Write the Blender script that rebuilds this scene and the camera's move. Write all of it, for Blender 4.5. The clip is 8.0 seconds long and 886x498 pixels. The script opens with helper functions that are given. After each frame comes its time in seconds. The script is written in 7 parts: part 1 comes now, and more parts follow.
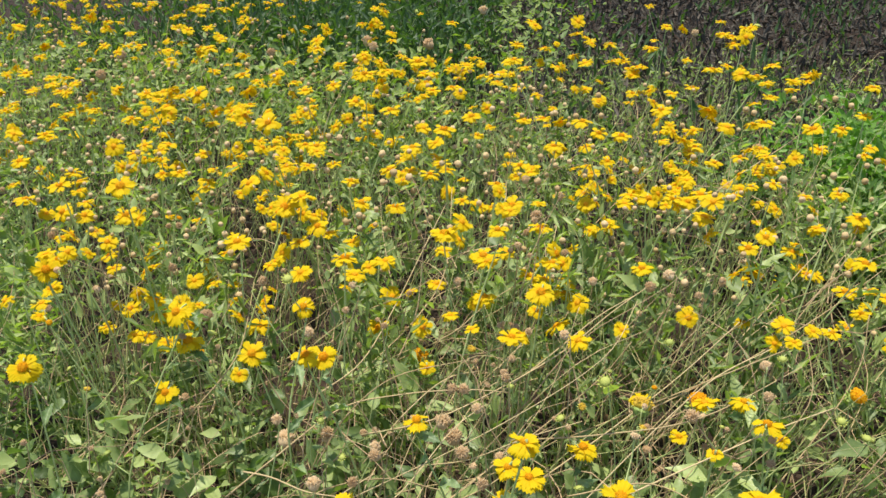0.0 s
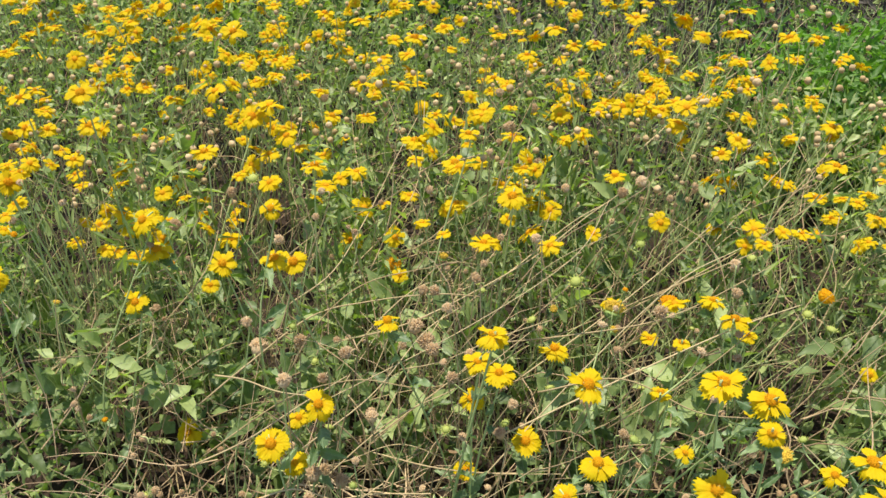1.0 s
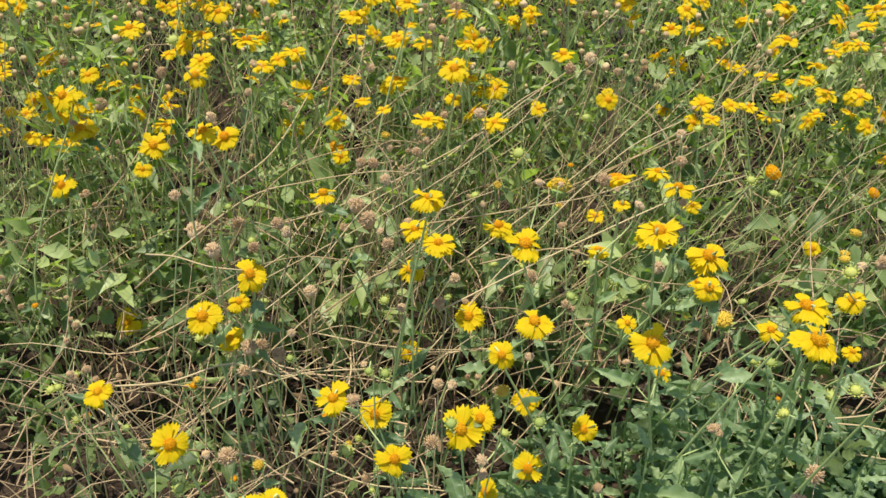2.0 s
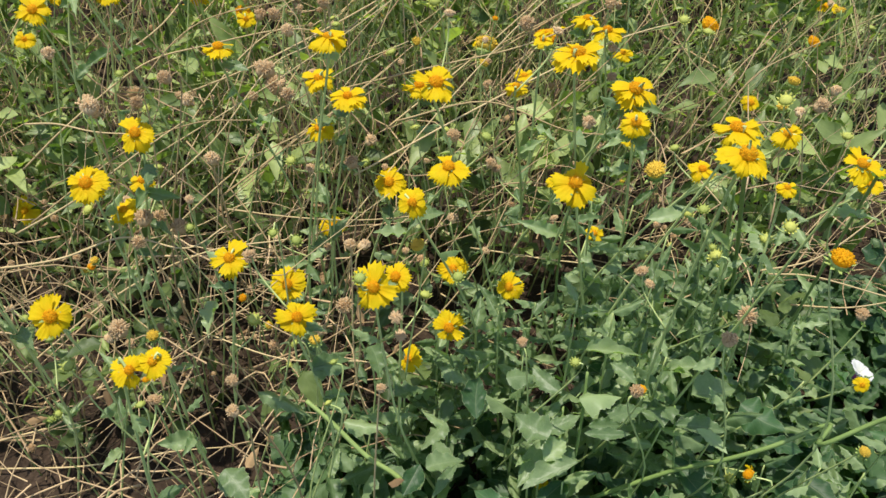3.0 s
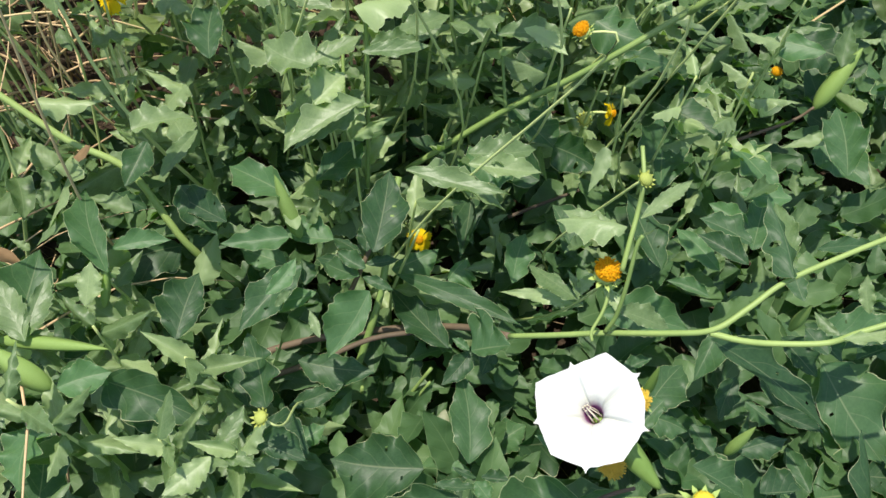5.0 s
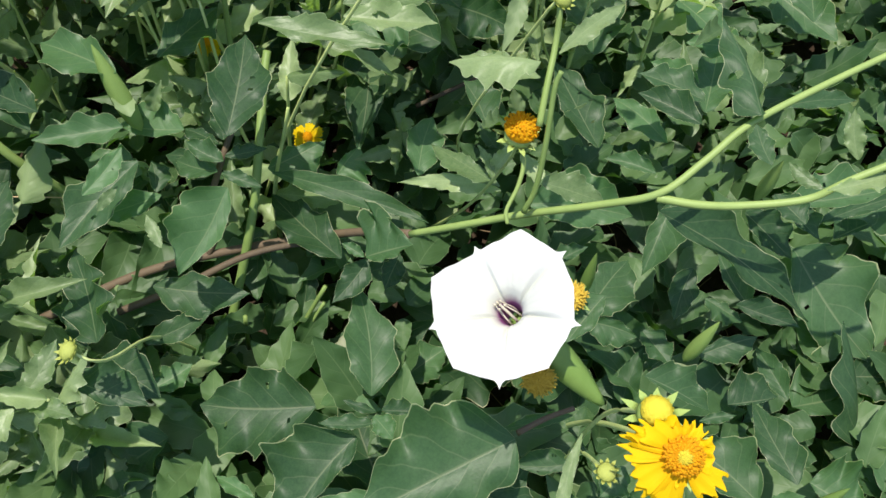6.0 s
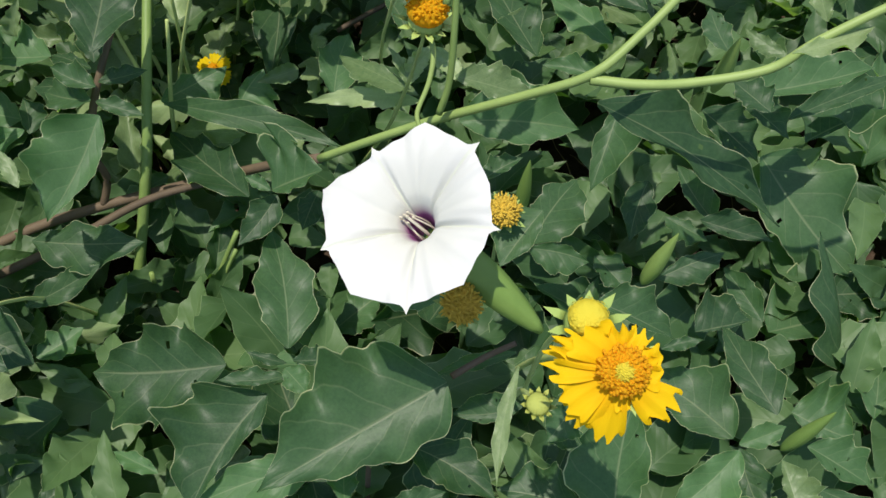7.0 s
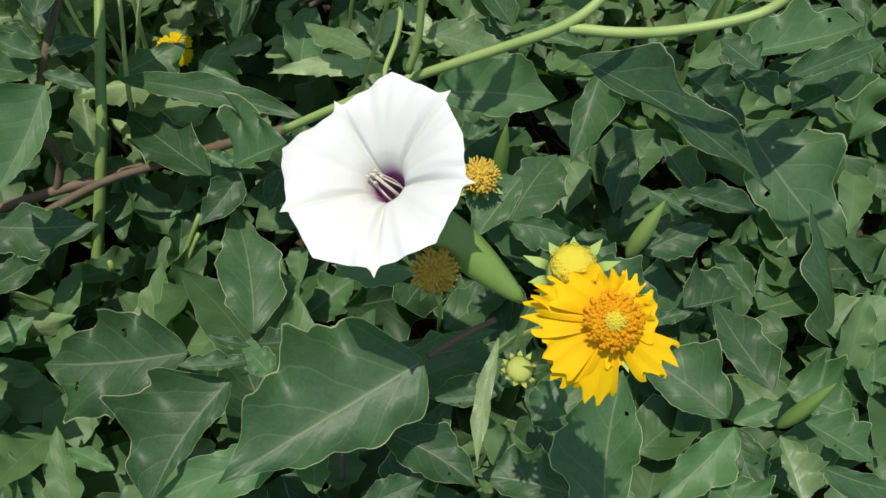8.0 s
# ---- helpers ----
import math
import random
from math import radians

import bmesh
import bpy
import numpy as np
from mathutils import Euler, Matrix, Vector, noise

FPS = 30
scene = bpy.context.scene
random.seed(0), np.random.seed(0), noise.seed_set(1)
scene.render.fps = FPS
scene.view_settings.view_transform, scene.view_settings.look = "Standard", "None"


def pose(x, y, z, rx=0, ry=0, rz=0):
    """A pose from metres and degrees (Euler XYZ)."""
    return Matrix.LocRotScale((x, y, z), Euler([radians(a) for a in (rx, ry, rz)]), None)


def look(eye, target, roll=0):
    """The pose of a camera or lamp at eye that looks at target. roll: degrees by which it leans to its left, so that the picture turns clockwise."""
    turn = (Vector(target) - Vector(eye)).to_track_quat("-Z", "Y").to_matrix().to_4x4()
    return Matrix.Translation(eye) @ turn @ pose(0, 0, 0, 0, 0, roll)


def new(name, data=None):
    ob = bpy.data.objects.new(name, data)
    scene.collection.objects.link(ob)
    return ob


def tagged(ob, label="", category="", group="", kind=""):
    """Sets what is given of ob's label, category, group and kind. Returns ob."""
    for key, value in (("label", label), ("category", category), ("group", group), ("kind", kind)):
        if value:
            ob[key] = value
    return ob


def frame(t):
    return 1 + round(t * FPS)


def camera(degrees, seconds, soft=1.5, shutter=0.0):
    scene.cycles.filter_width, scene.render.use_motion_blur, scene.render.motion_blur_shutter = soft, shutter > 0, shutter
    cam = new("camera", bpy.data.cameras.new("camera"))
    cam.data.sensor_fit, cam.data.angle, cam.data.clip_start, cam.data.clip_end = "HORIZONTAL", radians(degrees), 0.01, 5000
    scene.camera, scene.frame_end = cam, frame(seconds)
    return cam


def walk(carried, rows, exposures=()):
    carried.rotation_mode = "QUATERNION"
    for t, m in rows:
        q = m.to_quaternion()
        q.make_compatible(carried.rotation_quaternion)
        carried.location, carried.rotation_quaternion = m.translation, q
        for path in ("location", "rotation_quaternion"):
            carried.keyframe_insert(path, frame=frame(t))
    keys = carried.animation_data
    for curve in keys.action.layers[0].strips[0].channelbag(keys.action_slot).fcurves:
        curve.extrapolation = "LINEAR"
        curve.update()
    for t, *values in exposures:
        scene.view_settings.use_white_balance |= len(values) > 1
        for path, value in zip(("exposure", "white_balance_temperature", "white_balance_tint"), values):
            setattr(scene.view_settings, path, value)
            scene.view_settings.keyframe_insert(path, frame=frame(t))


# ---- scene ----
import itertools

# ---- the way of the lens ----
cam = camera(57.67, 8.0, soft=1.5, shutter=0.0)
PATH = [
    (0, (-0.1136, 0.0143, 1.6060), (-0.3564, 1.7881, 0.7147), -1.00),
    (0.5, (-0.1028, 0.0073, 1.5791), (-0.3212, 1.7523, 0.6266), -1.10),
    (1, (-0.0904, -0.0030, 1.5398), (-0.2821, 1.7027, 0.5133), -1.04),
    (1.5, (-0.0739, -0.0096, 1.4878), (-0.2234, 1.6496, 0.3811), -0.56),
    (1.7, (-0.0621, -0.0137, 1.4693), (-0.1940, 1.6259, 0.3318), -0.50),
    (2.8, (-0.0010, -0.0001, 1.3369), (-0.0016, 1.5086, 0.0240), 0.24),
    (3, (0.0128, 0.0075, 1.3073), (0.0295, 1.4866, -0.0387), 0.05),
    (3.5, (0.0488, 0.0322, 1.2176), (0.1156, 1.4234, -0.2176), -0.30),
    (4, (0.0930, 0.0604, 1.1217), (0.2085, 1.3422, -0.4092), -0.67),
    (4.5, (0.1359, 0.0738, 1.0184), (0.3006, 1.2347, -0.6018), -0.33),
    (5, (0.1733, 0.0883, 0.9224), (0.3942, 1.1455, -0.7609), 1.66),
    (5.2, (0.1863, 0.0927, 0.8824), (0.4298, 1.1234, -0.8141), 2.34),
    (6.5, (0.2630, 0.1156, 0.7087), (0.5832, 1.0153, -1.0485), 2.61),
    (7, (0.2796, 0.1066, 0.6731), (0.6115, 0.9848, -1.0929), 2.00),
    (7.5, (0.2824, 0.1036, 0.6539), (0.6441, 0.9713, -1.1114), 3.06),
    (8, (0.2824, 0.1005, 0.6369), (0.6654, 0.9826, -1.1167), 3.37),
]
EXPOSURES = [(0.0, 0.44), (1.5, 0.38), (3.2, 0.32), (4.0, 0.50), (4.5, 0.64), (5.2, 0.62), (6.5, 0.40), (7.1, 0.20), (8.0, 0.18)]
walk(cam, [(t, look(eye, target, roll)) for t, eye, target, roll in PATH], EXPOSURES)

# ---- daylight: a high clear sun and its sky ----
SUN_WAY = Vector((-0.12, 0.04, 0.99)).normalized()
sky_world = bpy.data.worlds.new("sky")
scene.world = sky_world
sky_world.use_nodes = True
wn = sky_world.node_tree
sky = wn.nodes.new("ShaderNodeTexSky")
sky.sky_type = "NISHITA"
sky.sun_disc = False
sky.sun_elevation = math.asin(SUN_WAY.z)
sky.sun_rotation = math.atan2(SUN_WAY.x, SUN_WAY.y)
wn.nodes["Background"].inputs["Strength"].default_value = 0.15
wn.links.new(sky.outputs["Color"], wn.nodes["Background"].inputs["Color"])
sun_data = bpy.data.lights.new("sun", "SUN")
sun_data.energy = 4.2
sun_data.angle = radians(0.53)
sun_data.color = (1.0, 0.94, 0.82)
sun = new("sun", sun_data)
sun.matrix_basis = look(SUN_WAY * 20, (0, 0, 0))


# ---- materials ----
def shader(name, rough=0.6, spec=0.4):
    m = bpy.data.materials.new(name)
    m.use_nodes = True
    b = m.node_tree.nodes["Principled BSDF"]
    b.inputs["Roughness"].default_value = rough
    b.inputs["Specular IOR Level"].default_value = spec
    return m, m.node_tree, b


def ramp(nt, source, stops):
    r = nt.nodes.new("ShaderNodeValToRGB")
    while len(r.color_ramp.elements) < len(stops):
        r.color_ramp.elements.new(0.5)
    for e, (p, c) in zip(r.color_ramp.elements, stops):
        e.position, e.color = p, (*c, 1)
    nt.links.new(source, r.inputs["Fac"])
    return r.outputs["Color"]


def math_node(nt, op, a, b=None, clamp=False):
    n = nt.nodes.new("ShaderNodeMath")
    n.operation, n.use_clamp = op, clamp
    for i, v in enumerate((a, b)):
        if v is None:
            continue
        if isinstance(v, (int, float)):
            n.inputs[i].default_value = v
        else:
            nt.links.new(v, n.inputs[i])
    return n.outputs[0]


def mix_color(nt, fac, a, b, blend="MIX"):
    n = nt.nodes.new("ShaderNodeMix")
    n.data_type, n.blend_type = "RGBA", blend
    for i, v in ((0, fac), (6, a), (7, b)):
        if isinstance(v, tuple):
            n.inputs[i].default_value = (*v, 1)
        elif isinstance(v, (int, float)):
            n.inputs[i].default_value = v
        else:
            nt.links.new(v, n.inputs[i])
    return n.outputs[2]


def noise_node(nt, scale, detail=3.0, coord=None):
    n = nt.nodes.new("ShaderNodeTexNoise")
    n.inputs["Scale"].default_value, n.inputs["Detail"].default_value = scale, detail
    if coord is not None:
        nt.links.new(coord, n.inputs["Vector"])
    return n.outputs["Fac"]


def bump(nt, b, height, strength, distance=0.001):
    n = nt.nodes.new("ShaderNodeBump")
    n.inputs["Strength"].default_value, n.inputs["Distance"].default_value = strength, distance
    nt.links.new(height, n.inputs["Height"])
    nt.links.new(n.outputs["Normal"], b.inputs["Normal"])


def see_through(m, nt, b, color, share):
    """Lets a share of the light pass through a thin blade."""
    t = nt.nodes.new("ShaderNodeBsdfTranslucent")
    s = nt.nodes.new("ShaderNodeMixShader")
    s.inputs[0].default_value = share
    nt.links.new(color, t.inputs["Color"])
    nt.links.new(b.outputs[0], s.inputs[1])
    nt.links.new(t.outputs[0], s.inputs[2])
    nt.links.new(s.outputs[0], nt.nodes["Material Output"].inputs["Surface"])


def leaf_material(name, dark, light, rim, rough=0.5, island=False, through_share=0.33, spec=0.38, vary=0.78):
    m, nt, b = shader(name, rough, spec)
    uv = nt.nodes.new("ShaderNodeTexCoord")
    sep = nt.nodes.new("ShaderNodeSeparateXYZ")
    nt.links.new(uv.outputs["UV"], sep.inputs[0])
    across = math_node(nt, "ABSOLUTE", math_node(nt, "MULTIPLY", math_node(nt, "SUBTRACT", sep.outputs[0], 0.5), 2.0))
    if island:
        g = nt.nodes.new("ShaderNodeNewGeometry")
        own = g.outputs["Random Per Island"]
    else:
        g = nt.nodes.new("ShaderNodeObjectInfo")
        own = g.outputs["Random"]
    blotch = noise_node(nt, 60.0, 4.0, uv.outputs["Object"])
    broad = noise_node(nt, 18.0, 2.0, uv.outputs["Object"])
    tone = math_node(nt, "ADD", math_node(nt, "MULTIPLY", math_node(nt, "POWER", own, 1.7), vary), math_node(nt, "ADD", math_node(nt, "MULTIPLY", blotch, 0.36), math_node(nt, "MULTIPLY", broad, 0.30)))
    if island:
        patch = noise_node(nt, 3.2, 2.0, uv.outputs["Object"])
        tone = math_node(nt, "ADD", tone, math_node(nt, "MULTIPLY", math_node(nt, "SUBTRACT", patch, 0.5), 1.1))
    tone = math_node(nt, "SUBTRACT", tone, 0.12, True)
    base = ramp(nt, tone, ((0.05, dark), (0.95, light)))
    # side veins run forward from the midrib, with the blade bulging between them
    run = math_node(nt, "SUBTRACT", math_node(nt, "MULTIPLY", sep.outputs[1], 5.5), math_node(nt, "MULTIPLY", across, 1.7))
    wave = math_node(nt, "ABSOLUTE", math_node(nt, "SUBTRACT", math_node(nt, "FRACT", run), 0.5))
    side = math_node(nt, "MULTIPLY", math_node(nt, "SUBTRACT", 0.045, wave, True), 22.0, True)
    mid = math_node(nt, "MULTIPLY", math_node(nt, "SUBTRACT", 0.04, across, True), 25.0, True)
    vein = math_node(nt, "MAXIMUM", math_node(nt, "MULTIPLY", side, 0.42), mid)
    base = mix_color(nt, math_node(nt, "MULTIPLY", vein, 0.22), base, rim)
    edge = math_node(nt, "MULTIPLY", math_node(nt, "SUBTRACT", across, 0.972, True), 45.0, True)
    base = mix_color(nt, math_node(nt, "MULTIPLY", edge, 0.85), base, rim)
    nt.links.new(base, b.inputs["Base Color"])
    quilt = math_node(nt, "MULTIPLY", math_node(nt, "MINIMUM", wave, 0.25), math_node(nt, "SUBTRACT", 1.0, mid))
    relief = math_node(nt, "ADD", math_node(nt, "MULTIPLY", quilt, 4.0), math_node(nt, "MULTIPLY", blotch, 0.9))
    bump(nt, b, relief, 0.13, 0.0016)
    glow = mix_color(nt, 1.0, base, (1.5, 1.9, 0.45), "MULTIPLY")
    see_through(m, nt, b, glow, through_share)
    return m


def plain_material(name, a, c, scale, rough=0.7, island=False, share=0.0, spec=0.3, rel=0.3):
    m, nt, b = shader(name, rough, spec)
    co = nt.nodes.new("ShaderNodeTexCoord")
    n1 = noise_node(nt, scale, 4.0, co.outputs["Object"])
    g = nt.nodes.new("ShaderNodeNewGeometry" if island else "ShaderNodeObjectInfo")
    own = g.outputs["Random Per Island" if island else "Random"]
    tone = math_node(nt, "ADD", math_node(nt, "MULTIPLY", own, 0.55), math_node(nt, "MULTIPLY", n1, 0.55), True)
    col = ramp(nt, tone, ((0.1, a), (0.9, c)))
    nt.links.new(col, b.inputs["Base Color"])
    bump(nt, b, n1, rel, 0.001)
    if share:
        see_through(m, nt, b, col, share)
    return m


def petal_material(name, root, tip, share):
    m, nt, b = shader(name, 0.65, 0.12)
    uv = nt.nodes.new("ShaderNodeTexCoord")
    sep = nt.nodes.new("ShaderNodeSeparateXYZ")
    nt.links.new(uv.outputs["UV"], sep.inputs[0])
    col = ramp(nt, sep.outputs[1], ((0.0, root), (0.6, tip)))
    lines = math_node(nt, "SINE", math_node(nt, "MULTIPLY", sep.outputs[0], 40.0))
    nt.links.new(col, b.inputs["Base Color"])
    bump(nt, b, lines, 0.10, 0.0003)
    see_through(m, nt, b, col, share)
    return m


M_DATURA_LEAF = leaf_material("grey_green_leaf", (0.024, 0.063, 0.026), (0.116, 0.226, 0.094), (0.66, 0.66, 0.42), 0.46, through_share=0.46, spec=0.42, vary=0.72)
M_DAISY_LEAF = leaf_material("sage_leaf", (0.075, 0.135, 0.050), (0.310, 0.395, 0.190), (0.50, 0.56, 0.34), 0.40)
M_PALE_LEAF = leaf_material("bleached_leaf", (0.26, 0.28, 0.17), (0.42, 0.43, 0.30), (0.5, 0.48, 0.36))
M_FIELD_LEAF = leaf_material("field_leaf", (0.085, 0.140, 0.040), (0.420, 0.490, 0.185), (0.42, 0.48, 0.22), 0.44, island=True, spec=0.42)
M_UNDERGROWTH = leaf_material("undergrowth_leaf", (0.035, 0.075, 0.028), (0.10, 0.16, 0.06), (0.2, 0.26, 0.12), island=True)
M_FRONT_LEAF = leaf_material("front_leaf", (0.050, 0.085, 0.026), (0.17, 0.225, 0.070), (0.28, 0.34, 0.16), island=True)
M_BRIGHT_LEAF = leaf_material("fresh_leaf", (0.07, 0.15, 0.025), (0.19, 0.34, 0.06), (0.35, 0.5, 0.15), island=True)
M_FAR_LEAF = leaf_material("far_leaf", (0.10, 0.165, 0.035), (0.30, 0.37, 0.10), (0.34, 0.42, 0.16), island=True)
M_STEM = plain_material("green_stem", (0.32, 0.41, 0.13), (0.58, 0.65, 0.26), 90.0, 0.55)
M_VINE = plain_material("vine_stem", (0.13, 0.21, 0.055), (0.27, 0.36, 0.11), 90.0, 0.5)
M_FIELD_STEM = plain_material("field_stem", (0.22, 0.26, 0.075), (0.58, 0.58, 0.24), 40.0, 0.6, True)
M_WOODY = plain_material("purple_brown_stem", (0.060, 0.045, 0.030), (0.14, 0.10, 0.065), 120.0, 0.7)
M_DRY = plain_material("straw_stalk", (0.30, 0.21, 0.095), (0.62, 0.48, 0.25), 60.0, 0.75)
M_DRY_FIELD = plain_material("straw_litter", (0.25, 0.160, 0.085), (0.66, 0.48, 0.27), 60.0, 0.8, True)
M_LITTER = plain_material("old_litter", (0.07, 0.048, 0.03), (0.30, 0.21, 0.12), 60.0, 0.85, True)
M_DEAD_LEAF = plain_material("dead_leaf", (0.13, 0.075, 0.035), (0.42, 0.28, 0.14), 60.0, 0.85, True, share=0.2)
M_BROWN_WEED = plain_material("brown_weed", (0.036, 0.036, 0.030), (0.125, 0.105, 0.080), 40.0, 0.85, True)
M_PETAL = petal_material("yellow_petal", (0.74, 0.465, 0.004), (0.73, 0.535, 0.008), 0.36)
M_GOLD_PETAL = petal_material("golden_petal", (0.78, 0.40, 0.003), (0.80, 0.51, 0.005), 0.30)
M_DISC = plain_material("orange_disc", (0.88, 0.45, 0.004), (0.92, 0.56, 0.01), 700.0, 0.7, share=0.5, rel=0.5)
M_FLORET = plain_material("orange_floret", (0.96, 0.50, 0.008), (0.98, 0.66, 0.016), 700.0, 0.7, share=0.5, rel=0.5)
M_EYE = plain_material("pale_yellow_eye", (0.74, 0.60, 0.03), (0.86, 0.74, 0.07), 700.0, 0.7, share=0.3, rel=0.5)
M_DISC_OLD = plain_material("mustard_disc", (0.58, 0.37, 0.03), (0.78, 0.54, 0.07), 700.0, 0.8, rel=0.8)
M_CALYX = plain_material("green_calyx", (0.20, 0.30, 0.07), (0.36, 0.46, 0.13), 200.0, 0.6)
M_BUD = plain_material("yellow_green_bud", (0.20, 0.27, 0.06), (0.46, 0.47, 0.10), 200.0, 0.6)
M_SEED = plain_material("tan_seed_head", (0.48, 0.30, 0.14), (0.86, 0.65, 0.38), 300.0, 0.85, share=0.2, rel=0.6)
M_SEED_FAR = plain_material("faded_seed_head", (0.46, 0.31, 0.12), (0.80, 0.60, 0.33), 300.0, 0.85, True, share=0.2, rel=0.6)
M_TRUMPET = plain_material("pale_green_bud", (0.15, 0.26, 0.055), (0.28, 0.40, 0.11), 80.0, 0.5, share=0.2)
M_WHITE_TIP = plain_material("cream_anther", (0.72, 0.66, 0.52), (0.82, 0.78, 0.66), 300.0, 0.6, share=0.3)


def corolla_material():
    m, nt, b = shader("white_corolla", 0.5, 0.25)
    uv = nt.nodes.new("ShaderNodeTexCoord")
    sep = nt.nodes.new("ShaderNodeSeparateXYZ")
    nt.links.new(uv.outputs["UV"], sep.inputs[0])
    col = ramp(nt, sep.outputs[1], ((0.0, (0.20, 0.05, 0.17)), (0.25, (0.32, 0.09, 0.28)), (0.32, (0.58, 0.50, 0.52)), (0.40, (0.72, 0.72, 0.66)), (1.0, (0.74, 0.74, 0.73))))
    rib = math_node(nt, "ABSOLUTE", math_node(nt, "SINE", math_node(nt, "MULTIPLY", sep.outputs[0], math.pi * 5)))
    line = math_node(nt, "LESS_THAN", rib, 0.05)
    col = mix_color(nt, math_node(nt, "MULTIPLY", line, 0.35), col, (0.70, 0.74, 0.56))
    nt.links.new(col, b.inputs["Base Color"])
    soft = noise_node(nt, 90.0, 3.0, uv.outputs["Object"])
    bump(nt, b, soft, 0.25, 0.002)
    see_through(m, nt, b, col, 0.25)
    return m


def soil_material():
    m, nt, b = shader("dark_soil", 0.95, 0.15)
    co = nt.nodes.new("ShaderNodeTexCoord")
    n1 = noise_node(nt, 9.0, 8.0, co.outputs["Object"])
    n2 = noise_node(nt, 110.0, 6.0, co.outputs["Object"])
    tone = math_node(nt, "ADD", math_node(nt, "MULTIPLY", n1, 0.5), math_node(nt, "MULTIPLY", n2, 0.5))
    col = ramp(nt, tone, ((0.3, (0.020, 0.013, 0.009)), (0.55, (0.046, 0.031, 0.021)), (0.75, (0.10, 0.070, 0.050))))
    nt.links.new(col, b.inputs["Base Color"])
    bump(nt, b, tone, 0.9, 0.012)
    return m


M_COROLLA = corolla_material()
M_SOIL = soil_material()


# ---- mesh builders ----
def mesh_of(name, verts, faces, material, uvs=None, smooth=True):
    me = bpy.data.meshes.new(name)
    me.from_pydata([tuple(v) for v in verts], [], [tuple(f) for f in faces])
    if uvs is not None:
        layer = me.uv_layers.new(name="UVMap")
        idx = np.zeros(len(me.loops), dtype=np.int32)
        me.loops.foreach_get("vertex_index", idx)
        layer.data.foreach_set("uv", np.asarray(uvs, dtype=np.float32)[idx].ravel())
    if smooth:
        me.polygons.foreach_set("use_smooth", np.ones(len(me.polygons), dtype=bool))
    me.materials.append(material)
    return me


def curve_through(points, count):
    """Points along a smooth line through the given ones."""
    p = [Vector(q) for q in points]
    p = [p[0] * 2 - p[1]] + p + [p[-1] * 2 - p[-2]]
    out = []
    for i in range(1, len(p) - 2):
        for k in range(count):
            t = k / count
            a, b, c, d = p[i - 1], p[i], p[i + 1], p[i + 2]
            out.append(0.5 * ((2 * b) + (c - a) * t + (2 * a - 5 * b + 4 * c - d) * t * t + (3 * b - a - 3 * c + d) * t ** 3))
    out.append(p[-2])
    return out


def tube(points, r0, r1, sides):
    verts, faces = [], []
    n = len(points)
    for i, q in enumerate(points):
        way = (points[min(i + 1, n - 1)] - points[max(i - 1, 0)]).normalized()
        side = way.orthogonal().normalized() if abs(way.z) > 0.95 else way.cross(Vector((0, 0, 1))).normalized()
        up = side.cross(way)
        r = r0 + (r1 - r0) * i / (n - 1)
        for k in range(sides):
            a = 2 * math.pi * k / sides
            verts.append(q + side * (r * math.cos(a)) + up * (r * math.sin(a)))
    for i in range(n - 1):
        for k in range(sides):
            a, b = i * sides + k, i * sides + (k + 1) % sides
            faces.append((a, b, b + sides, a + sides))
    faces.append(tuple(range(sides))[::-1])
    faces.append(tuple(range((n - 1) * sides, n * sides)))
    return verts, faces


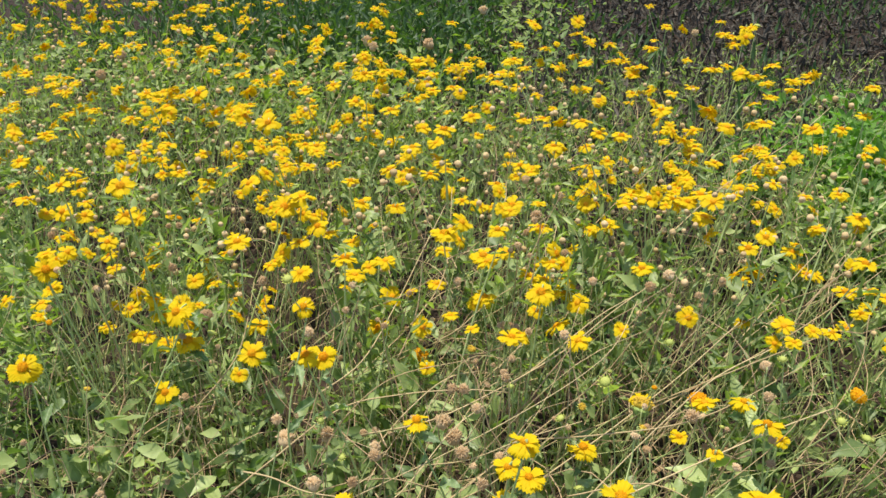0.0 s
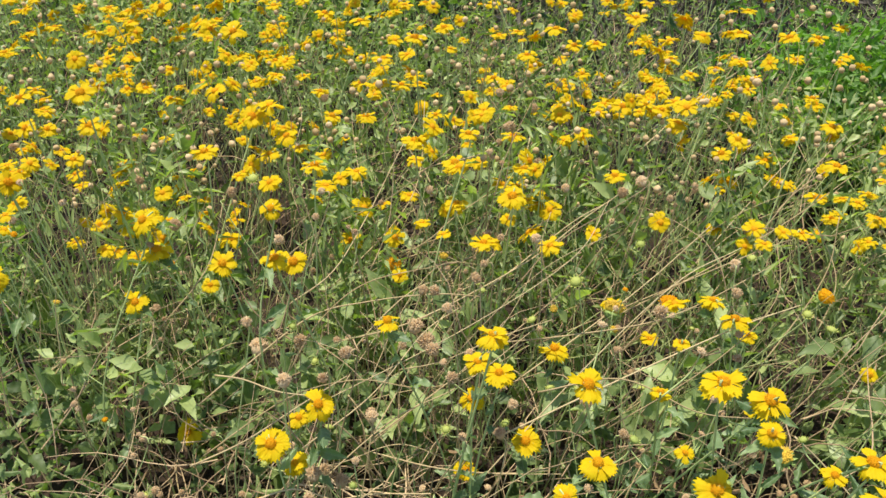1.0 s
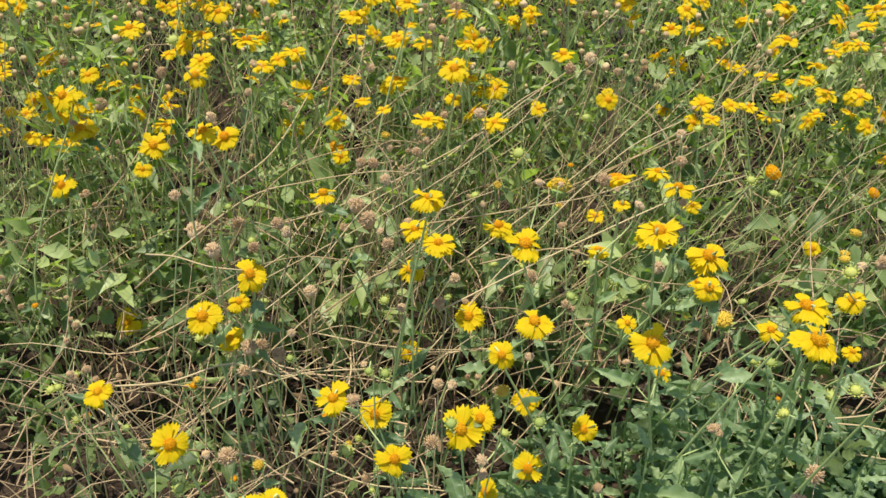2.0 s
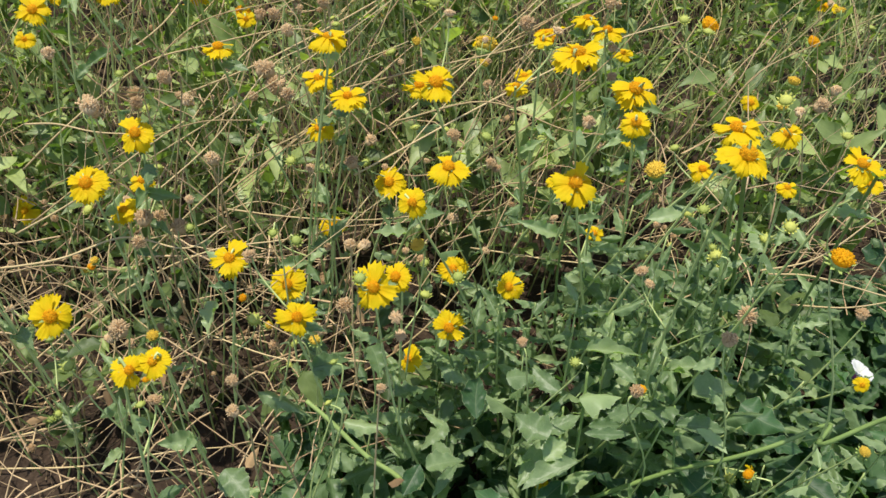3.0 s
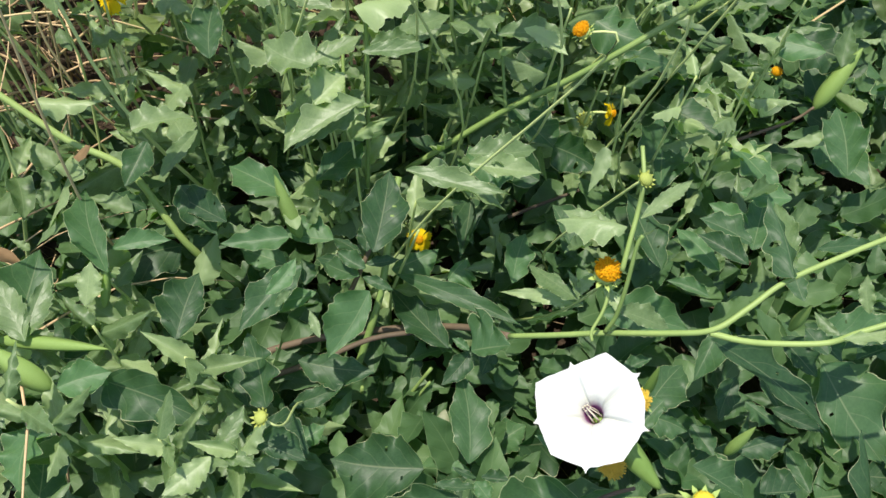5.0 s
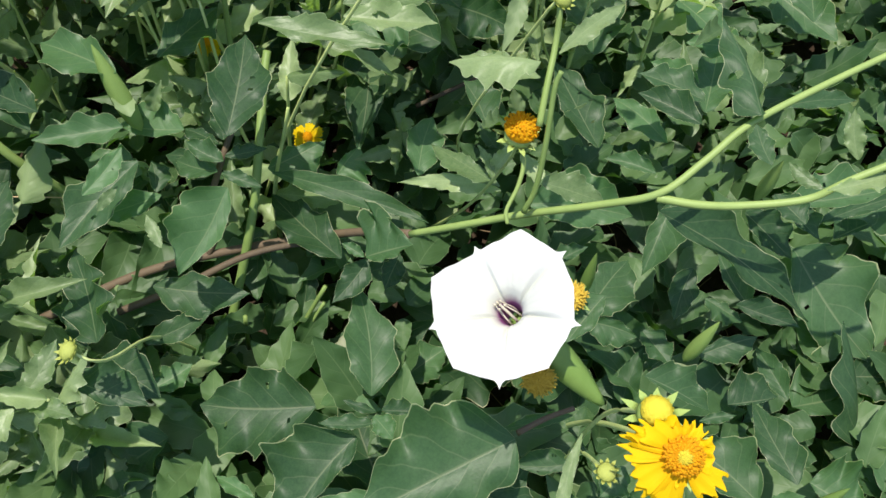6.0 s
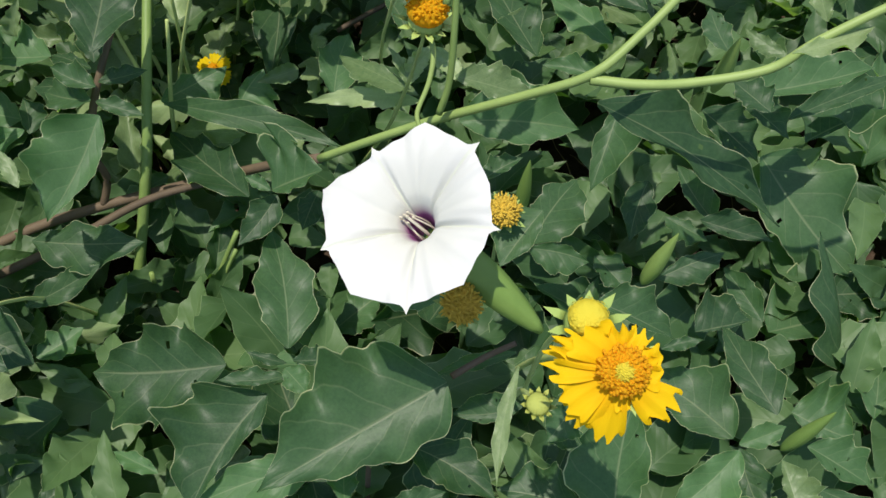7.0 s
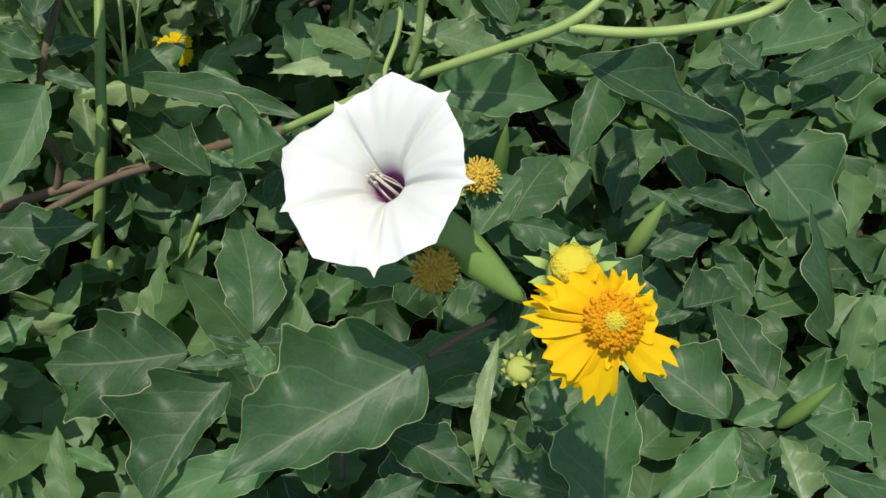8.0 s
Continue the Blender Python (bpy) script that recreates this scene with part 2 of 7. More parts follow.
def leaf_shape(seed, kind, across=8, along=26):
    """A blade of length 1 and width 1 along +x, with its rim, fold and waves."""
    rnd = random.Random(seed)
    verts, faces, uvs = [], [], []
    bend, fold, twist = rnd.uniform(-0.40, 0.08), rnd.choice((-1, -1, 1, 1)) * rnd.uniform(0.2, 0.6), rnd.uniform(-0.5, 0.5)
    ph, sway = rnd.uniform(0, 6.28), rnd.uniform(-0.12, 0.12)
    waves, ruffle = rnd.uniform(1.6, 3.0), rnd.uniform(0.06, 0.14)
    skew = rnd.uniform(-0.25, 0.25)
    if kind == "broad":
        fold, twist = fold * 0.7, twist * 0.5
    for i in range(along + 1):
        v = i / along
        if kind == "broad":
            w = (math.sin(math.pi * v ** 0.62)) ** 0.88 if 0 < v < 1 else 0.0
        elif kind == "toothed":
            w = (math.sin(math.pi * v ** 0.6)) ** 1.0 if 0 < v < 1 else 0.0
        else:
            w = (math.sin(math.pi * v ** 0.9)) ** 0.9 if 0 < v < 1 else 0.0
        w = max(w, 0.035 if v < 0.5 else 0.012)
        for k in range(across + 1):
            s = 2 * k / across - 1
            side = 1.0 if s > 0 else -1.0
            if kind == "broad":
                u = (v * (waves + 0.4) + ph + side * 0.21) % 1.0
                teeth = 0.15 * (abs(u - 0.5) * 2) ** 1.4 - 0.06 + 0.03 * math.sin(v * waves * 15 + ph * 2 + side)
            elif kind == "toothed":
                teeth = 0.22 * (((v * 7.2 + ph + 0.3 * side) % 1.0) - 0.45)
            else:
                teeth = 0.06 * math.sin(v * 22 + ph)
            half = 0.5 * w * (1 + skew * s * 0.3) * (1 + teeth * abs(s) ** 3 * (1 if 0.05 < v < 0.95 else 0))
            z = fold * min(half, 0.5) * abs(s) ** 1.5 + bend * v * v
            z += ruffle * w * abs(s) ** 2.2 * math.sin(v * waves * 8.2 + ph + side * 1.1)
            z += twist * half * s * v + 0.012 * math.sin(v * 19 + ph) * abs(s)
            verts.append((v, half * s + sway * math.sin(v * 3.1), z))
            uvs.append((0.5 + 0.5 * s, v))
    gone = set()
    if kind == "broad" and along > 20:
        for hole in range(rnd.choice((0, 0, 0, 1, 2))):
            i, k = rnd.randint(5, along - 5), rnd.choice([q for q in range(2, across - 1) if abs(q - across / 2) > 1])
            gone.update(((i, k), (i - 1, k), (i, k - 1), (i - 1, k - 1)))
            heart = Vector(verts[i * (across + 1) + k])
            for di in (-1, 1):
                for dk in (-1, 1):
                    q = (i + di) * (across + 1) + k + dk
                    verts[q] = tuple(Vector(verts[q]).lerp(heart, rnd.uniform(0.2, 0.4)))
    for i in range(along):
        for k in range(across):
            if (i, k) in gone:
                continue
            a = i * (across + 1) + k
            faces.append((a, a + across + 1, a + across + 2, a + 1))
    return verts, faces, uvs


def leaf_meshes(name, kind, material, count, seed):
    out = []
    for i in range(count):
        v, f, u = leaf_shape(seed + i, kind)
        out.append(mesh_of(name, v, f, material, u))
    return out


LEAF_SETS = {
    0: leaf_meshes("broad_leaf", "broad", M_DATURA_LEAF, 12, 100),
    1: leaf_meshes("toothed_leaf", "toothed", M_DAISY_LEAF, 10, 200),
    2: leaf_meshes("bleached_leaf", "broad", M_PALE_LEAF, 2, 300),
    3: leaf_meshes("slim_leaf", "slim", M_DAISY_LEAF, 5, 400),
}


def blade_pose(base, tip, width, roll=0.0, up=(0.0, -0.25, 1.0)):
    base, tip = Vector(base), Vector(tip)
    ex = tip - base
    size = ex.length
    ex = ex / size
    ez = (Vector(up) - ex * ex.dot(Vector(up))).normalized()
    ez = Matrix.Rotation(radians(roll), 3, ex) @ ez
    ey = ez.cross(ex)
    m = Matrix((ex * size, ey * width, ez * (0.5 * size + 0.5 * width))).transposed().to_4x4()
    m.translation = base
    return m


def facing(place, way, spin=0.0, size=1.0):
    way = Vector(way).normalized()
    m = way.to_track_quat("Z", "Y").to_matrix().to_4x4() @ Matrix.Rotation(spin, 4, "Z") @ Matrix.Scale(size, 4)
    m.translation = Vector(place)
    return m


def child(name, me, parent, world_pose, origin, label=""):
    """A part or sub-part: origin is the world pose of its parent."""
    ob = new(name, me)
    ob.parent = parent
    ob.matrix_basis = origin.inverted() @ world_pose
    return tagged(ob, label)


def thing(name, place, label, category, group=""):
    ob = new(name)
    ob.empty_display_size = 0.02
    ob.matrix_basis = Matrix.Translation(place)
    return tagged(ob, label, category, group)


# ---- flower parts, shared by all flower heads ----
def petal_shape(seed, nx=9, ny=8, teeth=1.0):
    """A ray of length 1 along +x, wedge-shaped, with three blunt teeth at its end and fine furrows."""
    rnd = random.Random(seed)
    verts, faces, uvs = [], [], []
    droop, cup = rnd.uniform(-0.50, 0.18), rnd.uniform(-0.22, 0.20)
    side, wide, cut = rnd.uniform(-0.12, 0.12), rnd.uniform(0.84, 1.16), teeth * rnd.uniform(0.12, 0.28)
    slip = rnd.uniform(-0.5, 0.5)
    for i in range(ny + 1):
        v = i / ny
        w = wide * (0.115 + 0.185 * math.sin(min(v * 1.15, 1.0) * math.pi / 2) ** 1.2 - 0.25 * max(0, v - 0.86))
        for k in range(nx + 1):
            s = 2 * k / nx - 1
            notch = cut * (0.5 - 0.5 * math.cos((s + 1) * 3 * math.pi + slip)) + 0.16 * abs(s) ** 2.5
            x = v * (1 - notch * max(0.0, (v - 0.55) / 0.45) ** 1.3)
            z = droop * v * v + cup * s * s * v + 0.035 * math.cos(s * 9.4 + slip) * v + 0.03 * math.sin(v * 7 + wide * 20) * s
            verts.append((x, w * s + side * v * v, z))
            uvs.append((0.5 + 0.5 * s, v))
    for i in range(ny):
        for k in range(nx):
            a = i * (nx + 1) + k
            faces.append((a, a + nx + 1, a + nx + 2, a + 1))
    return verts, faces, uvs


FAR_PETALS = [petal_shape(500 + i, 6, 4) for i in range(8)]
PETAL_SHAPES = [petal_shape(500 + i) for i in range(8)]
PETALS = [mesh_of("petal", *s[:2], M_PETAL, s[2]) for s in PETAL_SHAPES]


def ball(seed, rings, segs, flat, rough):
    rnd = random.Random(seed)
    verts, faces = [(0, 0, -flat)], []
    for i in range(1, rings):
        a = math.pi * i / rings
        for k in range(segs):
            b = 2 * math.pi * (k + 0.5 * (i % 2)) / segs
            r = 1 + rnd.uniform(-rough, rough)
            verts.append((r * math.sin(a) * math.cos(b), r * math.sin(a) * math.sin(b), -flat * r * math.cos(a)))
    verts.append((0, 0, flat))
    for k in range(segs):
        faces.append((0, 1 + (k + 1) % segs, 1 + k))
        top = 1 + (rings - 2) * segs
        faces.append((top + k, top + (k + 1) % segs, len(verts) - 1))
    for i in range(rings - 2):
        for k in range(segs):
            a, b = 1 + i * segs + k, 1 + i * segs + (k + 1) % segs
            faces.append((a, b, b + segs, a + segs))
    return verts, faces


def florets(seed, count, radius, height, size, hollow=0.0):
    """A dome thick with tiny blunt cones."""
    rnd = random.Random(seed)
    verts, faces = ball(seed, 7, 14, 0.62, 0.02)
    verts = [(x * radius * 0.86, y * radius * 0.86, z * radius * 0.9) for x, y, z in verts]
    for i in range(count):
        u = (i + 0.5) / count
        rr = math.sqrt(u)
        a = i * 2.39996 + rnd.gauss(0, 0.12)
        rr = min(1.0, max(0.0, rr + rnd.gauss(0, 0.02)))
        if rr < hollow:
            continue
        n = Vector((rr * math.cos(a), rr * math.sin(a), 0.95 - 0.75 * rr * rr)).normalized()
        p = Vector((radius * 0.88 * rr * math.cos(a), radius * 0.88 * rr * math.sin(a), radius * 0.52 * math.sqrt(max(0, 1 - rr * rr * 0.9))))
        h, r = height * rnd.uniform(0.7, 1.25), size * rnd.uniform(0.8, 1.2)
        s = n.orthogonal().normalized()
        t = n.cross(s)
        tip = p + n * h + (s * rnd.uniform(-0.5, 0.5) + t * rnd.uniform(-0.5, 0.5)) * h
        b = len(verts)
        for k in range(4):
            c = s * math.cos(k * 1.571) + t * math.sin(k * 1.571)
            verts.append(p + c * r)
            verts.append(tip + c * r * 0.7)
        for k in range(4):
            q = b + 2 * k
            w = b + 2 * ((k + 1) % 4)
            faces.append((q, w, w + 1, q + 1))
        faces.append((b + 1, b + 3, b + 5, b + 7))
    return verts, faces


def bracts(seed, count, radius, size, lift):
    """A cup whose rim runs out into pointed green scales, in one piece."""
    rnd = random.Random(seed)
    verts, faces = ball(seed, 6, 3 * count, 0.7, 0.03)
    verts = [(x * radius, y * radius, z * radius - radius * 0.25) for x, y, z in verts]
    ring = [1 + 2 * 3 * count + k for k in range(3 * count)]
    for i in range(count):
        quad = [verts[ring[(3 * i + 2 * k) % (3 * count)]] for k in range(2)]
        out = Vector(quad[0]).lerp(Vector(quad[1]), 0.5)
        out = Vector((out.x, out.y, 0)).normalized()
        ln = size * radius * rnd.uniform(0.7, 1.2)
        mid = len(verts)
        for q in quad:
            verts.append(Vector(q) + out * ln * 0.4 + Vector((0, 0, lift * ln * 0.25)))
        verts.append(Vector(quad[0]).lerp(Vector(quad[1]), 0.5) + out * ln + Vector((0, 0, lift * ln)))
        a, b = ring[3 * i], ring[(3 * i + 2) % (3 * count)]
        faces.extend(((a, b, mid + 1, mid), (mid, mid + 1, mid + 2)))
    return verts, faces


DISC = mesh_of("disc", *florets(1, 90, 1.0, 0.14, 0.085), M_DISC)
YELLOW_BUD = mesh_of("bud", *florets(6, 120, 1.0, 0.02, 0.085), M_EYE)
DISC_OLD = mesh_of("disc", *florets(2, 110, 1.0, 0.20, 0.075), M_DISC_OLD)
CALYX = mesh_of("calyx", *bracts(3, 10, 1.0, 0.9, 0.15), M_CALYX)
BUD = mesh_of("bud", *bracts(4, 11, 1.0, 0.55, 0.6), M_BUD)
SEED_SETS = [mesh_of("seed_ball", *florets(20 + i, 80, 1.0, 0.34, 0.10), M_SEED) for i in range(3)]


def ray_ring(seed):
    """All the rays of a small far flower head in one mesh."""
    rnd = random.Random(seed)
    count = rnd.randint(15, 19)
    verts, faces, uvs = [], [], []
    for i in range(count):
        a = 2 * math.pi * i / count + rnd.uniform(-0.15, 0.15)
        sv, sf, su = FAR_PETALS[rnd.randrange(8)]
        ln, tilt = rnd.uniform(0.60, 0.90), rnd.uniform(-0.35, 0.20)
        if rnd.random() < 0.06:
            continue
        b = len(verts)
        m = Matrix.Rotation(a, 3, "Z") @ Matrix.Rotation(-tilt, 3, "Y")
        for x, y, z in sv:
            verts.append(m @ Vector((0.22 + x * ln, y * ln * 1.1, z * ln)))
        uvs.extend(su)
        faces.extend(tuple(q + b for q in f) for f in sf)
    return verts, faces, uvs


RING_SHAPES = [ray_ring(700 + i) for i in range(8)]
RINGS = [mesh_of("petals", *q[:2], M_PETAL, q[2]) for q in RING_SHAPES]


# ---- ground: one sheet of soil to the horizon ----
def spaced(limit, near, step):
    out, x, s = [0.0], 0.0, step
    while x < limit:
        s = step if x < near else s * 1.25
        x += s
        out.append(min(x, limit))
    return [-v for v in out[:0:-1]] + out


def ground_height(x, y):
    h = 0.018 * noise.noise(Vector((x * 3.1, y * 3.1, 0.3))) + 0.012 * noise.noise(Vector((x * 11, y * 11, 2.0)))
    return h - 0.012


xs, ys = spaced(400, 2.6, 0.035), [v + 1.4 for v in spaced(400, 2.4, 0.035)]
gv = [(x, y, ground_height(x, y) + 0.007 * noise.noise(Vector((x * 40, y * 40, 5.0)))) for y in ys for x in xs]
gf = [(j * len(xs) + i, j * len(xs) + i + 1, (j + 1) * len(xs) + i + 1, (j + 1) * len(xs) + i) for j in range(len(ys) - 1) for i in range(len(xs) - 1)]
ground = tagged(new("ground", mesh_of("ground", gv, gf, M_SOIL)), "dark brown crumbly soil under the plants", "ground", kind="structure")


# ---- growth that nobody could count: many blades joined into one mesh ----
def joined(name, template, poses, material, label, category):
    v, f, u = template
    v = np.asarray([tuple(q) for q in v], dtype=np.float64)
    m = np.asarray(poses, dtype=np.float64)
    pts = np.einsum("nij,vj->nvi", m[:, :, :3], v) + m[:, None, :, 3]
    n, k = len(m), len(v)
    tri = np.asarray([(a[0], a[i], a[i + 1]) for a in f for i in range(1, len(a) - 1)], dtype=np.int64)
    faces = (tri[None] + (np.arange(n) * k)[:, None, None]).reshape(-1, 3)
    me = bpy.data.meshes.new(name)
    me.vertices.add(n * k)
    me.vertices.foreach_set("co", pts.reshape(-1).astype(np.float32))
    me.loops.add(len(faces) * 3)
    me.loops.foreach_set("vertex_index", faces.reshape(-1).astype(np.int32))
    me.polygons.add(len(faces))
    me.polygons.foreach_set("loop_start", (np.arange(len(faces)) * 3).astype(np.int32))
    me.polygons.foreach_set("loop_total", np.full(len(faces), 3, dtype=np.int32))
    if u is not None:
        layer = me.uv_layers.new(name="UVMap")
        uv = np.tile(np.asarray(u, dtype=np.float32), (n, 1))
        layer.data.foreach_set("uv", uv[faces.reshape(-1)].ravel())
    me.polygons.foreach_set("use_smooth", np.ones(len(faces), dtype=bool))
    me.update(calc_edges=True)
    me.validate()
    me.materials.append(material)
    return tagged(new(name, me), label, category, kind="stuff")


def random_blades(rng, places, lengths, ratio, tilt_low, tilt_high, turn=None):
    """Poses for blades along +x: heading at random, raised by a tilt in degrees."""
    n = len(places)
    a = rng.uniform(0, 2 * np.pi, n) if turn is None else turn
    e = np.radians(rng.uniform(tilt_low, tilt_high, n))
    ex = np.stack([np.cos(a) * np.cos(e), np.sin(a) * np.cos(e), np.sin(e)], 1)
    up = np.stack([rng.normal(0, 0.35, n), rng.normal(-0.1, 0.35, n), np.ones(n)], 1)
    ez = up - ex * (up * ex).sum(1, keepdims=True)
    ez /= np.linalg.norm(ez, axis=1, keepdims=True)
    ey = np.cross(ez, ex)
    L = lengths[:, None]
    m = np.zeros((n, 3, 4))
    m[:, :, 0], m[:, :, 1], m[:, :, 2], m[:, :, 3] = ex * L, ey * L * ratio, ez * L * 0.7, places
    return m


def canopy(x, y):
    """Height of the leafy mass over the ground."""
    far = np.clip((y - 0.95) / 0.8, 0, 1)
    bare = np.exp(-(((x + 0.35) / 0.4) ** 2 + ((y - 0.75) / 0.28) ** 2))
    h = 0.26 + 0.30 * far - 0.14 * bare
    gone = np.clip((x * 0.55 + y - 3.1) / 0.5, 0, 1)
    return h * (1 - 0.55 * gone)


# spots that lie open to the sky between the leaves, and the lean of that gap
OPEN_VIEWS = (
    (0.251, 0.598, 0.139, -0.11, -0.63), (0.251, 0.598, 0.139, 0.06, -0.97), (0.504, 0.696, 0.202, -0.45, -0.80), (0.178, 0.699, 0.181, -0.03, -0.78),
    (0.792, 0.804, 0.117, -0.75, -0.85), (0.733, 0.865, 0.220, -0.73, -0.93), (0.393, 0.312, 0.284, -0.32, -0.58),
    (0.251, 0.598, 0.139, -0.54, -0.31), (0.504, 0.696, 0.202, -0.54, -0.31), (0.178, 0.699, 0.181, -0.54, -0.31),
    (0.145, 0.47, 0.09, 0.22, -0.69), (0.17, 0.52, 0.15, 0.2, -0.85), (0.20, 0.56, 0.20, 0.18, -1.0),
)


def open_view(x, y, z, wide=0.040):
    """Whether a leaf here would bury a flower or stem that lies deep among the leaves."""
    for a, b, c, u, v in OPEN_VIEWS:
        k = z - c
        if k > -0.02 and (x - a - u * k) ** 2 + (y - b - v * k) ** 2 < wide ** 2:
            return True
    return False


def kept(places):
    return places[[not open_view(*q, 0.05) for q in places]]


rng = np.random.default_rng(11)
small_leaf = leaf_shape(901, "toothed", 2, 5)
slim_leaf = leaf_shape(902, "slim", 2, 4)


def clumped(places, bare, scale=4.5):
    """Leaves out the gaps between clumps of growth."""
    return places[[noise.noise(Vector((x * scale, y * scale, 7.3))) + 0.4 * noise.noise(Vector((x * scale * 2.7, y * scale * 2.7, 1.3))) > bare for x, y, z in places]]


def field_places(n, x0, x1, y0, y1, low, high, power=1.5):
    u = rng.uniform(0, 1, n) ** power
    y = y0 + (y1 - y0) * u
    spread = 0.55 + 0.62 * y
    x = np.clip(rng.uniform(-1, 1, n) * spread - 0.12 * y + 0.1, x0, x1)
    h = canopy(x, y)
    return np.stack([x, y, h * rng.uniform(low, high, n)], 1)


p = clumped(field_places(36000, -4.5, 4.2, 1.25, 6.0, 0.34, 1.18), 0.02)
p = p[(p[:, 1] > 1.9) | (rng.uniform(0, 1, len(p)) < 0.36)]
joined("daisy_foliage", small_leaf, random_blades(rng, p, rng.uniform(0.018, 0.056, len(p)) * np.where(p[:, 1] < 2.2, 1.6, 1.0), 0.40, -40, 70), M_FIELD_LEAF, "dense sage green toothed leaves of the daisy field", "foliage")
p = clumped(field_places(30000, -4.5, 4.2, 1.5, 6.0, 0.3, 1.3), -0.06)
joined("narrow_foliage", slim_leaf, random_blades(rng, p, rng.uniform(0.025, 0.08, len(p)), 0.13, -10, 80), M_FIELD_LEAF, "narrow green leaves between the daisy stems", "foliage")


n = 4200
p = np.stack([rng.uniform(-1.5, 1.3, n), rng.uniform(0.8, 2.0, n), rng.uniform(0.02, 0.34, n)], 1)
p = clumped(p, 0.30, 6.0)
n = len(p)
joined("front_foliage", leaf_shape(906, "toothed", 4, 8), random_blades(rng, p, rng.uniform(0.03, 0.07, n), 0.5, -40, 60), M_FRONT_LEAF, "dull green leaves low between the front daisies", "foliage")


n = 2400
p = np.stack([rng.uniform(-1.75, -0.55, n), rng.uniform(0.95, 2.0, n), rng.uniform(0.04, 0.27, n)], 1)
p = clumped(p, 0.10, 7.0)
joined("edge_foliage", leaf_shape(907, "toothed", 4, 10), random_blades(rng, p, rng.uniform(0.03, 0.065, len(p)), 0.27, -25, 70), M_FIELD_LEAF, "sunlit grey-green toothed leaves at the edge of the field", "foliage")


def rods(name, n, places, lengths, radius, tilt_low, tilt_high, material, label, category, turn=None, bend=0.25):
    """Thin curved stalks joined into one mesh."""
    m = random_blades(rng, places, np.ones(n), 1.0, tilt_low, tilt_high, turn)
    segs, sides = 7, 4
    t = np.linspace(0, 1, segs + 1)
    curl = rng.uniform(-bend, bend, (n, 2))
    kink, phase = rng.uniform(0.0, 0.16 * bend, (n, 2)), rng.uniform(0, 6.28, (n, 2))
    snake = [kink[:, k, None] * (np.sin(t[None] * 7.0 + phase[:, k, None]) - np.sin(phase[:, k, None])) for k in range(2)]
    ex, ey, ez = m[:, :, 0], m[:, :, 1], m[:, :, 2] / 0.7
    mid = places[:, None] + (ex[:, None] * t[None, :, None] + ey[:, None] * (curl[:, 0, None] * t[None] ** 2 + snake[0])[..., None] + ez[:, None] * (curl[:, 1, None] * t[None] ** 2 + snake[1])[..., None]) * lengths[:, None, None]
    ring = []
    for k in range(sides):
        a = 2 * math.pi * k / sides
        ring.append((ey * math.cos(a) + ez * math.sin(a))[:, None] * (radius[:, None] * (1 - 0.65 * t[None]))[..., None])
    pts = np.stack([mid + r for r in ring], 2).reshape(n, -1, 3)
    quad = []
    for i in range(segs):
        for k in range(sides):
            a, b = i * sides + k, i * sides + (k + 1) % sides
            quad += [(a, b, b + sides), (a, b + sides, a + sides)]
    k = (segs + 1) * sides
    faces = (np.asarray(quad)[None] + (np.arange(n) * k)[:, None, None]).reshape(-1, 3)
    me = bpy.data.meshes.new(name)
    me.vertices.add(n * k)
    me.vertices.foreach_set("co", pts.reshape(-1).astype(np.float32))
    me.loops.add(len(faces) * 3)
    me.loops.foreach_set("vertex_index", faces.reshape(-1).astype(np.int32))
    me.polygons.add(len(faces))
    me.polygons.foreach_set("loop_start", (np.arange(len(faces)) * 3).astype(np.int32))
    me.polygons.foreach_set("loop_total", np.full(len(faces), 3, dtype=np.int32))
    me.polygons.foreach_set("use_smooth", np.ones(len(faces), dtype=bool))
    me.update(calc_edges=True)
    me.materials.append(material)
    return tagged(new(name, me), label, category, kind="stuff")


n = 2600
p = field_places(n, -4.5, 4.2, 1.4, 5.5, 0.05, 0.7)
lean = rng.normal(0.6, 1.6, n)
rods("green_stems", n, p, rng.uniform(0.25, 0.5, n), rng.uniform(0.0010, 0.0022, n), 45, 89, M_FIELD_STEM, "thin green and greyish stems of the daisy field", "stems", lean, 0.5)
n = 1200
p = field_places(n, -3.5, 3.5, 1.15, 4.5, 0.3, 1.15)
rods("dry_stems", n, p, rng.uniform(0.15, 0.45, n), rng.uniform(0.0008, 0.0022, n), 12, 68, M_DRY_FIELD, "tangled straw coloured dry stalks among the daisies", "dry stems", rng.normal(0.5, 1.1, n), 0.6)
n = 290
p = np.stack([rng.uniform(-1.0, -0.16, n), rng.uniform(0.45, 1.2, n), rng.uniform(0.01, 0.28, n)], 1)
rods("dry_tangle", n, p, rng.uniform(0.10, 0.36, n), rng.uniform(0.0009, 0.0025, n), -10, 60, M_DRY_FIELD, "tangle of dry tan stalks over the bare soil", "dry stems", None, 0.4)
n = 400
p = np.stack([rng.uniform(-1.2, 1.0, n), rng.uniform(0.82, 1.9, n), rng.uniform(0.03, 0.42, n)], 1)
p = p[(p[:, 0] < 0.05) | (p[:, 1] > 1.05)]
n = len(p)
rods("bent_stalks", n, p, rng.uniform(0.12, 0.34, n), rng.uniform(0.0009, 0.0020, n), -5, 70, M_DRY_FIELD, "bent brown and tan dry stalks between the front daisies", "dry stems", None, 0.7)
n = 260
p = np.stack([rng.uniform(-1.1, 0.7, n), rng.uniform(0.5, 1.8, n), rng.uniform(0.01, 0.40, n)], 1)
